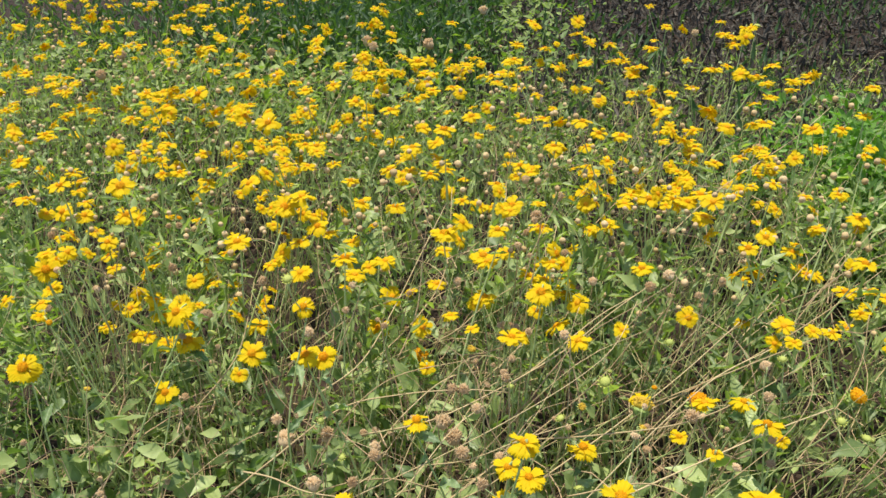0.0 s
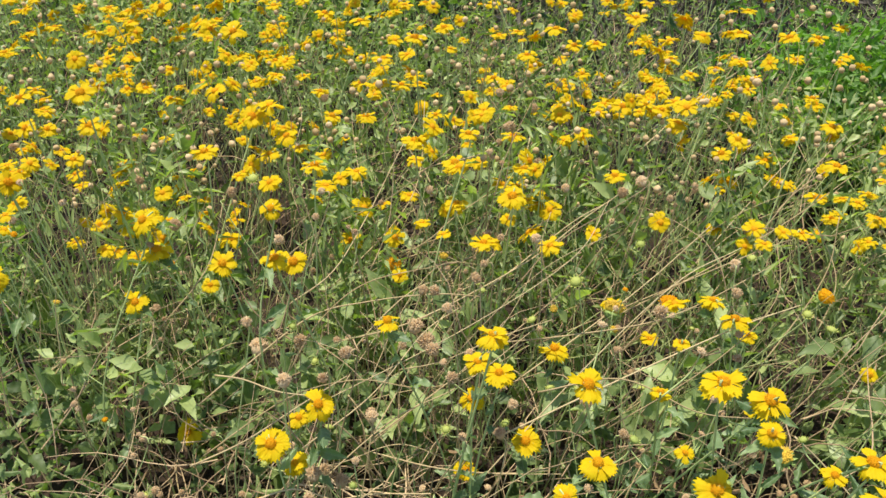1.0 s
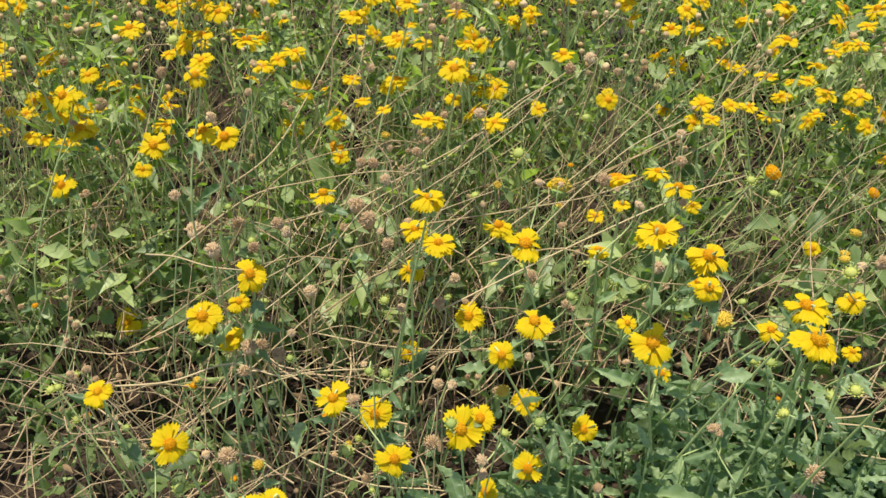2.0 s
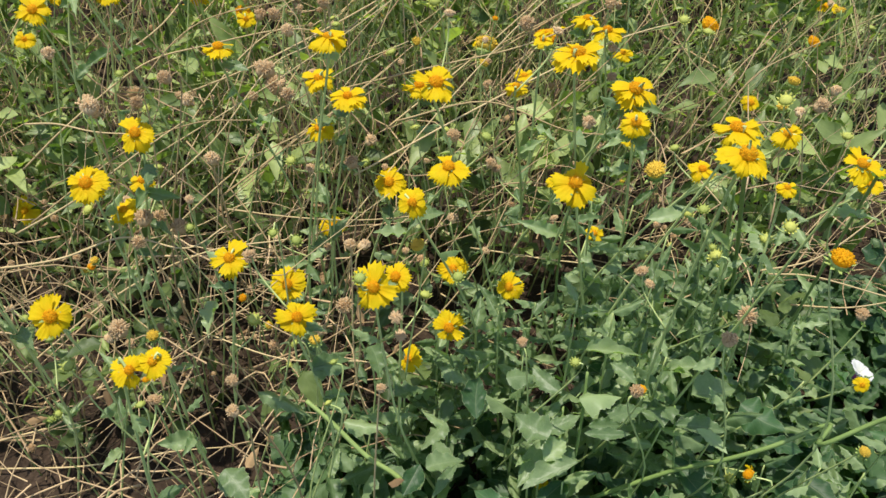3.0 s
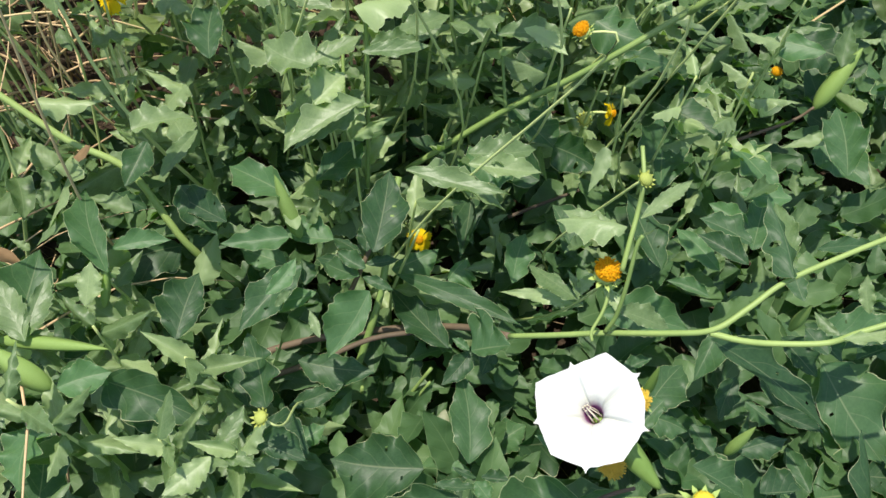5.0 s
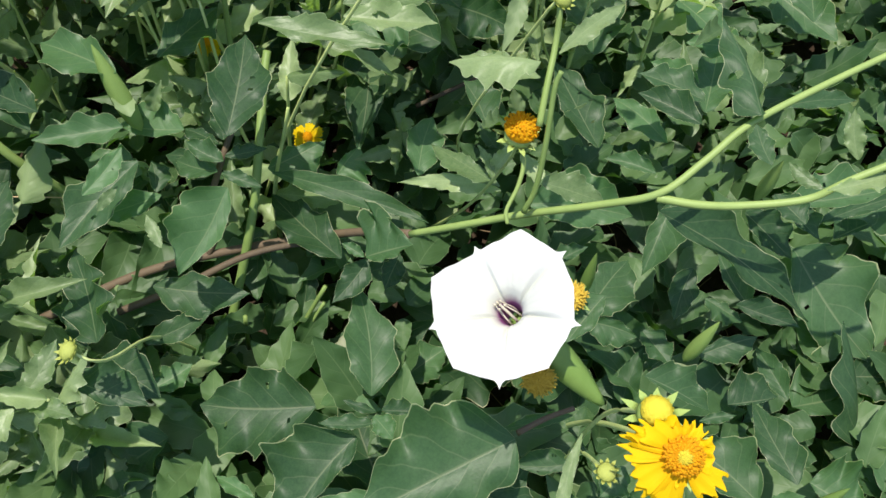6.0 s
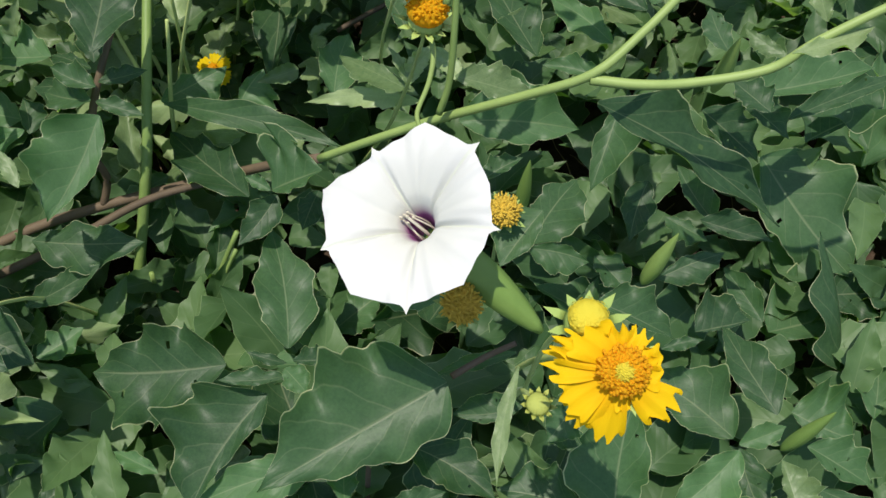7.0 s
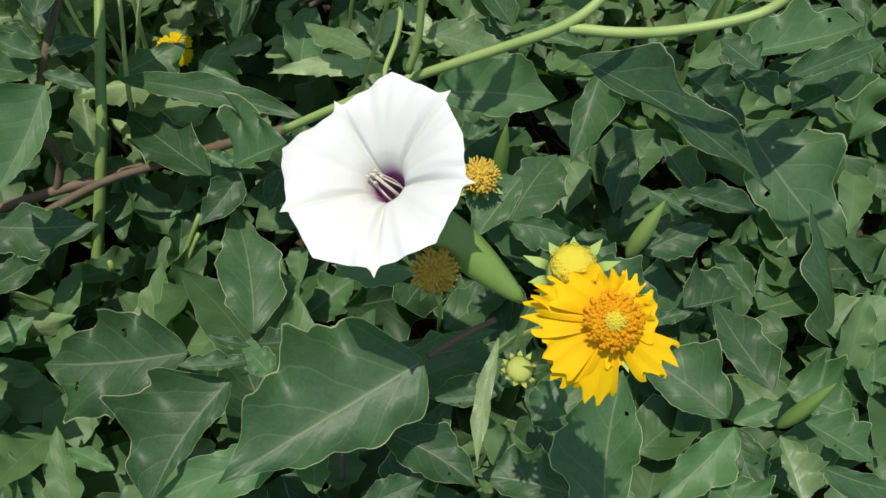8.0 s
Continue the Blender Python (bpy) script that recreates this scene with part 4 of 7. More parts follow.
def daisy(row, seed, near):
    rnd = random.Random(seed)
    x, y, z, mm, lean, turn = row
    head, r = Vector((x, y, z)), mm / 2000
    way = daisy_way(lean, turn)
    foot, line = stem_line(head, way, rnd)
    root = thing("daisy", foot, DAISY_LABELS[seed % 3] if near else "golden yellow daisy standing in the field", "flower", "daisies of the field")
    o = Matrix.Translation(foot)
    sv, sf = tube([q - foot for q in line], 0.0024, 0.0013, 6)
    child("stem", mesh_of("stem", sv, sf, M_STEM), root, o, o)
    spin = rnd.uniform(0, 6.28)
    hp = facing(head, way, spin, r * rnd.uniform(0.27, 0.34))
    disc = child("disc", DISC, root, hp, o, "orange-yellow flower disc")
    child("calyx", CALYX, root, facing(head - way * r * 0.10, way, spin, r * 0.26), o)
    if near:
        count = rnd.randint(12, 17)
        for i in range(count):
            if rnd.random() < 0.05:
                continue
            a = 2 * math.pi * i / count + rnd.uniform(-0.14, 0.14)
            ln = r * rnd.uniform(0.62, 0.95)
            tilt = rnd.uniform(-0.55, 0.12)
            m = facing(head, way, spin + a) @ Matrix.Rotation(-tilt, 4, "Y") @ Matrix.Translation((r * 0.2, 0, -r * 0.02)) @ Matrix.Diagonal((ln, ln * rnd.uniform(1.0, 1.45), ln, 1))
            child("petal", PETALS[rnd.randrange(8)], disc, m, hp)
        for i in range(rnd.randint(4, 7)):
            q = line[rnd.randint(3, len(line) - 6)]
            a = rnd.uniform(0, 6.28)
            ln = rnd.uniform(0.025, 0.055)
            tip = q + Vector((math.cos(a) * ln, math.sin(a) * ln, rnd.uniform(-0.01, 0.03)))
            child("leaf", LEAF_SETS[rnd.choice((1, 1, 3))][rnd.randrange(5)], root, blade_pose(q, tip, ln * rnd.uniform(0.3, 0.5), rnd.uniform(-30, 30)), o)
        for i in range(rnd.choice((0, 1, 1, 2))):
            q = line[rnd.randint(5, len(line) - 5)]
            a = rnd.uniform(0, 6.28)
            end = q + Vector((math.cos(a) * 0.05, math.sin(a) * 0.05, rnd.uniform(0.03, 0.10)))
            if (end - head).length < r * 1.6:
                continue
            bv, bf = tube([p - foot for p in curve_through([q, q.lerp(end, 0.6) + Vector((math.cos(a) * 0.01, math.sin(a) * 0.01, -0.004)), end], 4)], 0.0013, 0.0010, 5)
            twig = child("side_stem", mesh_of("side_stem", bv, bf, M_STEM), root, o, o)
            top = rnd.choice((BUD, BUD, SEED_SETS[0], SEED_SETS[1]))
            child("bud" if top is BUD else "seed_ball", top, twig, facing(end, (math.cos(a) * 0.5, math.sin(a) * 0.5, 1), a, rnd.uniform(0.006, 0.0085)), o, "green bud" if top is BUD else "dry tan seed ball")
    else:
        child("petals", RINGS[rnd.randrange(8)], root, facing(head, way, spin, r), o)
    return root


DAISY_LABELS = ("golden yellow daisy on a thin green stem", "yellow crownbeard daisy with notched rays on a stalk", "bright yellow daisy with an orange disc in the field")
for i, row in enumerate(DAISIES):
    daisy(row, i, row[1] < 1.35)

# daisies further back in the field: some to be told apart, the rest as a mass
rnd = random.Random(77)
made, ring_poses, disc_poses = 0, [[] for _ in RINGS], []
while made < 860:
    cy = 1.45 + 4.3 * rnd.random()
    cx = rnd.uniform(-1, 1) * (0.4 + 0.55 * cy) - 0.12 * cy
    if cx * 0.9 + cy > 3.5 or noise.noise(Vector((cx * 2.6, cy * 2.6, 3.1))) < rnd.uniform(-0.6, 0.15) or cx * 0.75 + cy * 0.2 < -1.55 + 0.3 * rnd.random():
        continue
    cz = rnd.uniform(0.52, 0.92) + 0.10 * max(0.0, min(1.0, cy - 2.2))
    for i in range(rnd.choice((1, 1, 2, 3, 4, 6))):
        row = (cx + rnd.gauss(0, 0.045), cy + rnd.gauss(0, 0.06), cz + rnd.gauss(0, 0.03), rnd.uniform(34, 64), 60 * rnd.random() ** 1.6, rnd.uniform(-150, 150))
        if made < 70:
            daisy(row, 1000 + made, False)
        else:
            way = daisy_way(row[4], row[5])
            m = facing(row[:3], way, rnd.uniform(0, 6.28), row[3] / 2000)
            ring_poses[rnd.randrange(8)].append([list(q)[:4] for q in m][:3])
            m = facing(row[:3], way, 0.0, row[3] / 2000 * 0.27)
            disc_poses.append([list(q)[:4] for q in m][:3])
        made += 1
for i in range(700):
    x, y = rnd.uniform(-4.8, 4.5), rnd.uniform(0.9, 6.0)
    if abs(x - 0.1 + 0.12 * y) < 0.6 + 0.62 * y or x * 0.9 + y > 3.5:
        continue
    way, size = daisy_way(rnd.uniform(0, 30), rnd.uniform(-120, 120)), rnd.uniform(40, 66) / 2000
    place = (x, y, rnd.uniform(0.5, 0.9))
    ring_poses[rnd.randrange(8)].append([list(q)[:4] for q in facing(place, way, rnd.uniform(0, 6.28), size)][:3])
    disc_poses.append([list(q)[:4] for q in facing(place, way, 0.0, size * 0.25)][:3])
for i, poses in enumerate(ring_poses):
    joined("far_daisies", RING_SHAPES[i], poses, M_PETAL, "mass of golden yellow daisies far in the field", "flowers")
joined("far_daisy_discs", (*ball(5, 6, 10, 0.6, 0.06), None), disc_poses, M_DISC, "orange discs of the far daisies", "flowers")

# ---- faded heads, seed balls and green buds ----
# rows: kind (0 faded, 1 seed ball, 2 bud), x, y, z, width in mm
HEAD_ROWS_A = [
    (0, 0.376, 0.398, 0.36, 25),
    (2, 0.409, 0.44, 0.422, 16),
    (2, 0.082, 0.34, 0.314, 16),
    (0, 0.792, 0.804, 0.117, 17),
    (0, -0.011, 0.775, 0.615, 20),
    (0, 0.674, 1.315, 0.479, 20),
    (0, 0.426, 0.602, 0.749, 26),
    (1, -0.176, 1.311, 0.688, 20),
    (1, -0.456, 0.955, 0.703, 26),
    (1, 0.409, 1.635, 0.528, 22),
    (1, -0.627, 1.285, 0.503, 45),
    (1, -0.54, 1.296, 0.52, 34),
    (1, -0.543, 1.303, 0.504, 31),
    (1, -0.351, 1.276, 0.589, 21),
    (1, -0.272, 1.277, 0.548, 44),
    (1, -0.295, 1.288, 0.576, 39),
    (1, -0.33, 1.323, 0.5, 23),
    (1, -0.424, 1.232, 0.547, 27),
    (1, -0.173, 0.975, 0.589, 18),
]
HEAD_ROWS_B = [
    (1, -0.338, 1.038, 0.562, 26),
    (1, -0.411, 0.865, 0.543, 24),
    (1, -0.414, 0.91, 0.547, 32),
    (1, -0.375, 0.933, 0.51, 30),
    (1, -0.425, 0.954, 0.515, 25),
    (1, -0.407, 0.953, 0.516, 25),
    (1, -0.392, 0.703, 0.537, 31),
    (1, -0.223, 0.573, 0.539, 19),
    (1, -0.217, 0.579, 0.588, 17),
    (1, -0.196, 0.695, 0.515, 17),
    (1, -0.11, 0.753, 0.525, 27),
    (1, -0.055, 0.613, 0.528, 15),
    (1, 0.124, 0.694, 0.516, 17),
    (1, 0.043, 1.145, 0.529, 28),
    (1, 0.102, 1.073, 0.524, 22),
    (1, -0.095, 1.106, 0.548, 24),
    (1, 0.038, 0.96, 0.503, 19),
    (1, -0.112, 0.984, 0.592, 25),
    (1, 0.274, 1.17, 0.537, 28),
]
HEAD_ROWS_C = [
    (1, 0.641, 1.13, 0.594, 31),
    (1, 0.708, 1.218, 0.569, 23),
    (1, 0.624, 1.154, 0.567, 20),
    (1, 0.41, 0.71, 0.547, 31),
    (1, 0.354, 0.627, 0.595, 23),
    (1, 0.585, 0.742, 0.512, 22),
    (1, 0.24, 0.575, 0.567, 19),
    (1, 0.621, 0.934, 0.529, 18),
    (1, -0.105, 0.829, 0.567, 20),
    (1, -0.085, 0.822, 0.573, 18),
    (1, -0.146, 0.724, 0.516, 17),
    (1, -0.352, 1.093, 0.52, 24),
    (2, -0.445, 0.674, 0.454, 19),
    (2, -0.34, 0.634, 0.485, 18),
    (2, -0.37, 0.644, 0.462, 15),
    (2, -0.195, 0.906, 0.51, 20),
    (2, -0.207, 0.824, 0.596, 15),
    (2, -0.023, 1.213, 0.505, 19),
    (2, 0.155, 1.237, 0.497, 17),
]
HEAD_ROWS_D = [
    (2, 0.194, 1.153, 0.52, 21),
    (2, 0.258, 1.175, 0.492, 19),
    (2, 0.476, 0.847, 0.56, 24),
    (2, 0.405, 0.915, 0.558, 20),
    (2, 0.421, 1.006, 0.475, 23),
    (2, 0.033, 1.234, 0.486, 21),
    (2, -0.113, 0.638, 0.551, 12),
    (2, -0.107, 0.547, 0.591, 11),
    (2, 0.181, 0.638, 0.547, 14),
    (2, 0.727, 1.164, 0.515, 23),
    (2, 0.376, 0.775, 0.596, 21),
    (0, 0.357, 1.018, 0.55, 33),
    (0, 0.566, 1.504, 0.55, 39),
    (0, 0.615, 1.199, 0.55, 20),
    (0, -0.342, 0.682, 0.55, 16),
    (0, 0.112, 1.426, 0.55, 47),
    (0, 0.23, 1.453, 0.55, 47),
    (0, -0.382, 1.563, 0.55, 40),
    (0, 0.751, 1.432, 0.55, 28),
]
HEAD_ROWS_E = [
    (0, 0.663, 1.284, 0.55, 24),
    (0, 0.345, 0.478, 0.55, 13),
    (0, 0.48, 0.505, 0.55, 13),
    (0, 0.252, 0.592, 0.55, 14),
    (1, -1.048, 4.105, 0.72, 64),
    (1, -0.244, 1.209, 0.72, 25),
    (1, -0.169, 1.252, 0.72, 21),
    (1, -0.213, 1.154, 0.72, 24),
    (1, -0.265, 1.207, 0.72, 23),
    (1, -0.39, 0.95, 0.72, 21),
    (1, -0.45, 0.937, 0.72, 28),
    (1, -0.226, 1.034, 0.72, 29),
    (1, -0.19, 0.969, 0.72, 23),
    (1, -0.367, 1.014, 0.72, 25),
    (1, -0.581, 1.366, 0.72, 26),
    (1, -0.557, 1.085, 0.72, 23),
    (1, -0.745, 1.567, 0.72, 29),
    (1, -0.817, 1.409, 0.72, 31),
    (1, -0.169, 2.252, 0.72, 31),
]
HEAD_ROWS_F = [
    (1, -0.07, 2.132, 0.72, 32),
    (1, -0.13, 1.99, 0.72, 39),
    (1, -0.3, 1.612, 0.72, 24),
    (1, 0.18, 1.687, 0.72, 31),
    (1, 0.13, 1.628, 0.72, 30),
    (1, -0.059, 1.41, 0.72, 25),
    (1, 0.316, 1.34, 0.72, 24),
    (1, 0.299, 1.242, 0.72, 24),
    (1, 0.157, 1.171, 0.72, 30),
    (1, 0.006, 1.642, 0.72, 24),
    (1, -0.984, 1.613, 0.72, 25),
    (1, -0.056, 1.779, 0.72, 23),
    (1, -0.676, 2.184, 0.72, 34),
    (1, 0.563, 2.59, 0.72, 37),
    (1, 0.632, 4.403, 0.72, 43),
    (1, -2.093, 3.347, 0.72, 56),
    (1, -2.191, 3.722, 0.72, 56),
    (1, -0.718, 4.058, 0.72, 68),
    (1, -0.991, 3.978, 0.72, 57),
]
HEAD_ROWS_G = [
    (1, -0.526, 5.005, 0.72, 63),
    (1, -1.467, 3.826, 0.72, 51),
    (2, 0.408, 1.19, 0.72, 20),
    (2, 0.013, 1.263, 0.72, 28),
    (2, 0.436, 1.149, 0.72, 22),
    (2, 0.147, 1.411, 0.72, 20),
    (2, 0.354, 1.373, 0.72, 19),
    (2, 0.205, 4.047, 0.72, 44),
    (2, 0.995, 4.644, 0.72, 49),
    (2, -0.922, 4.99, 0.72, 50),
    (2, 0.331, 2.231, 0.72, 23),
]
HEADS = HEAD_ROWS_A + HEAD_ROWS_B + HEAD_ROWS_C + HEAD_ROWS_D + HEAD_ROWS_E + HEAD_ROWS_F + HEAD_ROWS_G
HEAD_KINDS = {
    0: ("faded_daisy", "faded orange daisy head without rays on a stalk", "flower"),
    1: ("seed_head", "dry tan round seed head on a thin stalk", "seed head"),
    2: ("daisy_bud", "round yellow-green daisy bud on a green stalk", "bud"),
}


def flower_head(row, seed):
    rnd = random.Random(5000 + seed)
    kind, x, y, z, mm = row
    head, r = Vector((x, y, z)), mm / 2000
    way = daisy_way(rnd.uniform(0, 45), rnd.uniform(-180, 180))
    name, label, category = HEAD_KINDS[kind]
    foot, line = stem_line(head, way, rnd)
    root = thing(name, foot, label, category, "heads among the daisies")
    o = Matrix.Translation(foot)
    sv, sf = tube([q - foot for q in line], 0.0017, 0.0009, 5)
    child("stem", mesh_of("stem", sv, sf, M_DRY if kind == 1 and rnd.random() < 0.6 and (x < -0.05 or y > 1.1) else M_STEM), root, o, o)
    hp = facing(head, way, rnd.uniform(0, 6.28), r)
    if kind == 0:
        child("disc", DISC if rnd.random() < 0.6 else DISC_OLD, root, hp, o)
        child("calyx", CALYX, root, facing(head - way * r * 0.4, way, 0, r * 0.75), o)
    elif kind == 1:
        child("seed_ball", SEED_SETS[seed % 3], root, hp @ Matrix.Diagonal((0.78, 0.78, 1.2, 1)), o)
    else:
        child("bud", BUD, root, hp @ Matrix.Scale(0.75, 4), o)
    return root


for i, row in enumerate(HEADS):
    flower_head(row, i)
rnd = random.Random(78)
made = 0
while made < 300:
    y = (0.72 + 1.0 * rnd.random()) if made < 190 else (1.2 + 2.4 * rnd.random())
    x = rnd.uniform(-1, 1) * (0.4 + 0.55 * y) - 0.12 * y
    if x * 0.9 + y > 3.3 or (y < 1.12 and x > -0.1):
        continue
    z = rnd.uniform(0.20, 0.52) if y < 1.3 else rnd.uniform(0.48, 0.82)
    for i in range(rnd.randint(1, 4)):
        near = (x + rnd.gauss(0, 0.022), y + rnd.gauss(0, 0.022), z + rnd.gauss(0, 0.022))
        flower_head((rnd.choice((0, 1, 1, 1, 1, 2)), *near, rnd.uniform(11, 20)), 400 + made)
        made += 1

# ---- long dry stalks ----
STALK_ROWS_A = [
    (0.0022, [(-0.719, 1.167, 0.450), (-0.629, 1.206, 0.520), (-0.511, 1.304, 0.580), (-0.398, 1.337, 0.600), (-0.256, 1.317, 0.640), (-0.167, 1.344, 0.620)]),
    (0.0020, [(-0.633, 1.083, 0.600), (-0.568, 1.053, 0.620), (-0.495, 1.016, 0.630), (-0.434, 1.009, 0.630)]),
    (0.0022, [(-0.473, 1.325, 0.500), (-0.321, 1.288, 0.580), (-0.190, 1.351, 0.620), (-0.055, 1.465, 0.650), (0.045, 1.593, 0.670), (0.137, 1.678, 0.700)]),
    (0.0020, [(-0.195, 1.426, 0.550), (-0.101, 1.491, 0.600), (0.022, 1.612, 0.650), (0.113, 1.672, 0.680)]),
    (0.0020, [(-0.583, 1.384, 0.550), (-0.495, 1.449, 0.600), (-0.447, 1.614, 0.650), (-0.403, 1.776, 0.720), (-0.370, 1.970, 0.760)]),
    (0.0020, [(-0.522, 1.546, 0.500), (-0.401, 1.651, 0.600), (-0.351, 1.805, 0.660), (-0.375, 2.140, 0.740)]),
]
STALK_ROWS_B = [
    (0.0020, [(-0.451, 1.601, 0.500), (-0.311, 1.584, 0.600), (-0.237, 1.636, 0.650), (-0.122, 1.722, 0.700)]),
    (0.0020, [(-0.229, 1.555, 0.500), (-0.142, 1.609, 0.580), (-0.107, 1.720, 0.640), (-0.077, 1.941, 0.720)]),
    (0.0020, [(-0.164, 1.317, 0.520), (0.010, 1.256, 0.600), (0.197, 1.277, 0.640), (0.406, 1.408, 0.680)]),
    (0.0020, [(-0.867, 1.339, 0.500), (-0.791, 1.404, 0.580), (-0.774, 1.481, 0.620), (-0.809, 1.670, 0.660)]),
    (0.0020, [(0.240, 2.154, 0.600), (0.422, 2.360, 0.680), (0.654, 2.564, 0.760), (0.838, 2.815, 0.800)]),
    (0.0020, [(0.000, 2.131, 0.600), (0.153, 2.336, 0.680), (0.296, 2.480, 0.760)]),
]
STALK_ROWS_C = [
    (0.0020, [(0.072, 1.422, 0.500), (0.308, 1.513, 0.600), (0.507, 1.645, 0.660), (0.682, 1.802, 0.700)]),
    (0.0022, [(-0.692, 0.906, 0.450), (-0.545, 0.877, 0.500), (-0.448, 0.903, 0.520), (-0.360, 0.900, 0.500), (-0.302, 0.928, 0.520)]),
    (0.0020, [(-0.737, 0.782, 0.100), (-0.584, 0.773, 0.120), (-0.440, 0.786, 0.140), (-0.333, 0.810, 0.120)]),
    (0.0020, [(-0.747, 0.825, 0.120), (-0.634, 0.857, 0.140), (-0.561, 0.934, 0.200), (-0.557, 1.019, 0.340), (-0.546, 1.070, 0.400)]),
    (0.0020, [(-0.554, 1.004, 0.300), (-0.493, 0.960, 0.260), (-0.381, 0.932, 0.200), (-0.293, 0.922, 0.180)]),
    (0.0018, [(-0.359, 1.114, 0.400), (-0.231, 1.066, 0.420), (-0.117, 1.081, 0.400), (0.001, 1.071, 0.420)]),
]
STALK_ROWS_D = [
    (0.0018, [(-0.396, 1.107, 0.550), (-0.325, 1.083, 0.450), (-0.278, 1.038, 0.400), (-0.231, 0.988, 0.340)]),
    (0.0018, [(0.000, 0.990, 0.280), (0.080, 0.959, 0.240), (0.161, 0.940, 0.200), (0.222, 0.930, 0.180)]),
    (0.0018, [(0.020, 1.018, 0.280), (0.090, 0.981, 0.260), (0.170, 0.958, 0.240)]),
    (0.0018, [(0.551, 0.939, 0.400), (0.609, 0.912, 0.420), (0.705, 0.867, 0.420), (0.776, 0.868, 0.400)]),
    (0.0018, [(0.589, 0.908, 0.360), (0.650, 0.863, 0.400), (0.730, 0.861, 0.420)]),
    (0.0018, [(0.535, 0.946, 0.400), (0.609, 0.930, 0.440), (0.673, 0.941, 0.500), (0.723, 0.961, 0.550)]),
    (0.0018, [(0.364, 1.012, 0.600), (0.416, 1.007, 0.550), (0.471, 0.970, 0.500), (0.537, 0.987, 0.400)]),
    (0.0018, [(-0.050, 1.086, 0.600), (0.093, 1.110, 0.620), (0.215, 1.059, 0.600), (0.309, 1.072, 0.580)]),
    (0.0018, [(-0.480, 0.970, 0.400), (-0.319, 1.096, 0.500), (-0.188, 1.155, 0.550), (-0.056, 1.273, 0.600)]),
]
STALKS = STALK_ROWS_A + STALK_ROWS_B + STALK_ROWS_C + STALK_ROWS_D
rnd = random.Random(55)
LOOSE = []
for i in range(52):
    x, y = rnd.uniform(-0.95, 0.95), rnd.uniform(0.72, 1.75)
    if 0.05 < x < 0.8 and y < 0.95:
        continue
    z, a, ln = rnd.uniform(0.16, 0.50), rnd.gauss(0.45, 0.7), rnd.uniform(0.25, 0.6)
    way = Vector((math.cos(a), math.sin(a) * 0.7, rnd.uniform(0.0, 0.75)))
    side = Vector((-way.y, way.x, 0.0)) * rnd.uniform(-0.45, 0.45)
    q = Vector((x, y, z))
    LOOSE.append((rnd.uniform(0.0010, 0.0021), [tuple(q), tuple(q + way * ln * 0.35 + side * ln * 0.5), tuple(q + way * ln * 0.7 + side * ln * 0.4 + Vector((0, 0, rnd.uniform(-0.04, 0.02)))), tuple(q + way * ln + Vector((0, 0, rnd.uniform(-0.12, 0.02))))]))
for i in range(20):
    q = Vector((rnd.uniform(-0.55, 0.35), rnd.uniform(1.0, 1.55), rnd.uniform(0.30, 0.52)))
    a, ln = rnd.gauss(0.62, 0.22), rnd.uniform(0.3, 0.65)
    way = Vector((math.cos(a), math.sin(a), rnd.uniform(0.15, 0.75)))
    sag = Vector((rnd.uniform(-0.07, 0.07), rnd.uniform(-0.07, 0.07), rnd.uniform(-0.03, 0.08)))
    LOOSE.append((rnd.uniform(0.0010, 0.0021), [tuple(q), tuple(q + way * ln * 0.4 + sag), tuple(q + way * ln * 0.75 + sag * 1.3), tuple(q + way * ln + sag * 0.4)]))
for r, pts in STALKS + LOOSE:
    line = curve_through(pts, 6)
    foot = line[0].copy()
    sv, sf = tube([q - foot for q in line], r * 0.85, r * 0.5, 6)
    ob = tagged(new("dry_stalk", mesh_of("dry_stalk", sv, sf, M_DRY)), "long bent straw coloured dry stalk leaning through the field", "stalk", "dry stalks")
    ob.matrix_basis = Matrix.Translation(foot)

# ---- the broad-leaved plant with the white trumpet ----
plant = thing("datura_plant", (0.30, 0.40, 0.0), "sprawling grey-green broad-leaved plant with one white trumpet flower", "plant")
plant_o = Matrix.Translation((0.30, 0.40, 0.0))
STEM_ROWS_A = [
    ("woody", 0.0042, [(-0.006, 0.474, 0.120), (0.077, 0.491, 0.130), (0.144, 0.493, 0.135), (0.225, 0.481, 0.150), (0.279, 0.450, 0.190), (0.307, 0.410, 0.240)]),
    ("green", 0.0027, [(0.307, 0.410, 0.240), (0.340, 0.385, 0.280), (0.373, 0.366, 0.310), (0.412, 0.341, 0.345), (0.440, 0.329, 0.365), (0.469, 0.337, 0.378), (0.501, 0.349, 0.389), (0.563, 0.361, 0.400), (0.622, 0.370, 0.410)]),
    ("green", 0.0027, [(0.438, 0.328, 0.362), (0.461, 0.317, 0.362), (0.487, 0.310, 0.362), (0.520, 0.301, 0.370), (0.540, 0.299, 0.386), (0.581, 0.298, 0.402), (0.640, 0.296, 0.415)]),
    ("woody", 0.0030, [(0.144, 0.493, 0.135), (0.156, 0.499, 0.160), (0.159, 0.495, 0.200), (0.176, 0.503, 0.240), (0.202, 0.533, 0.270)]),
    ("green", 0.0044, [(0.121, 0.424, 0.030), (0.151, 0.455, 0.090), (0.188, 0.496, 0.170), (0.204, 0.527, 0.205), (0.225, 0.589, 0.240), (0.232, 0.607, 0.250)]),
    ("green", 0.0024, [(0.174, 0.414, 0.030), (0.201, 0.423, 0.080), (0.237, 0.435, 0.140)]),
]
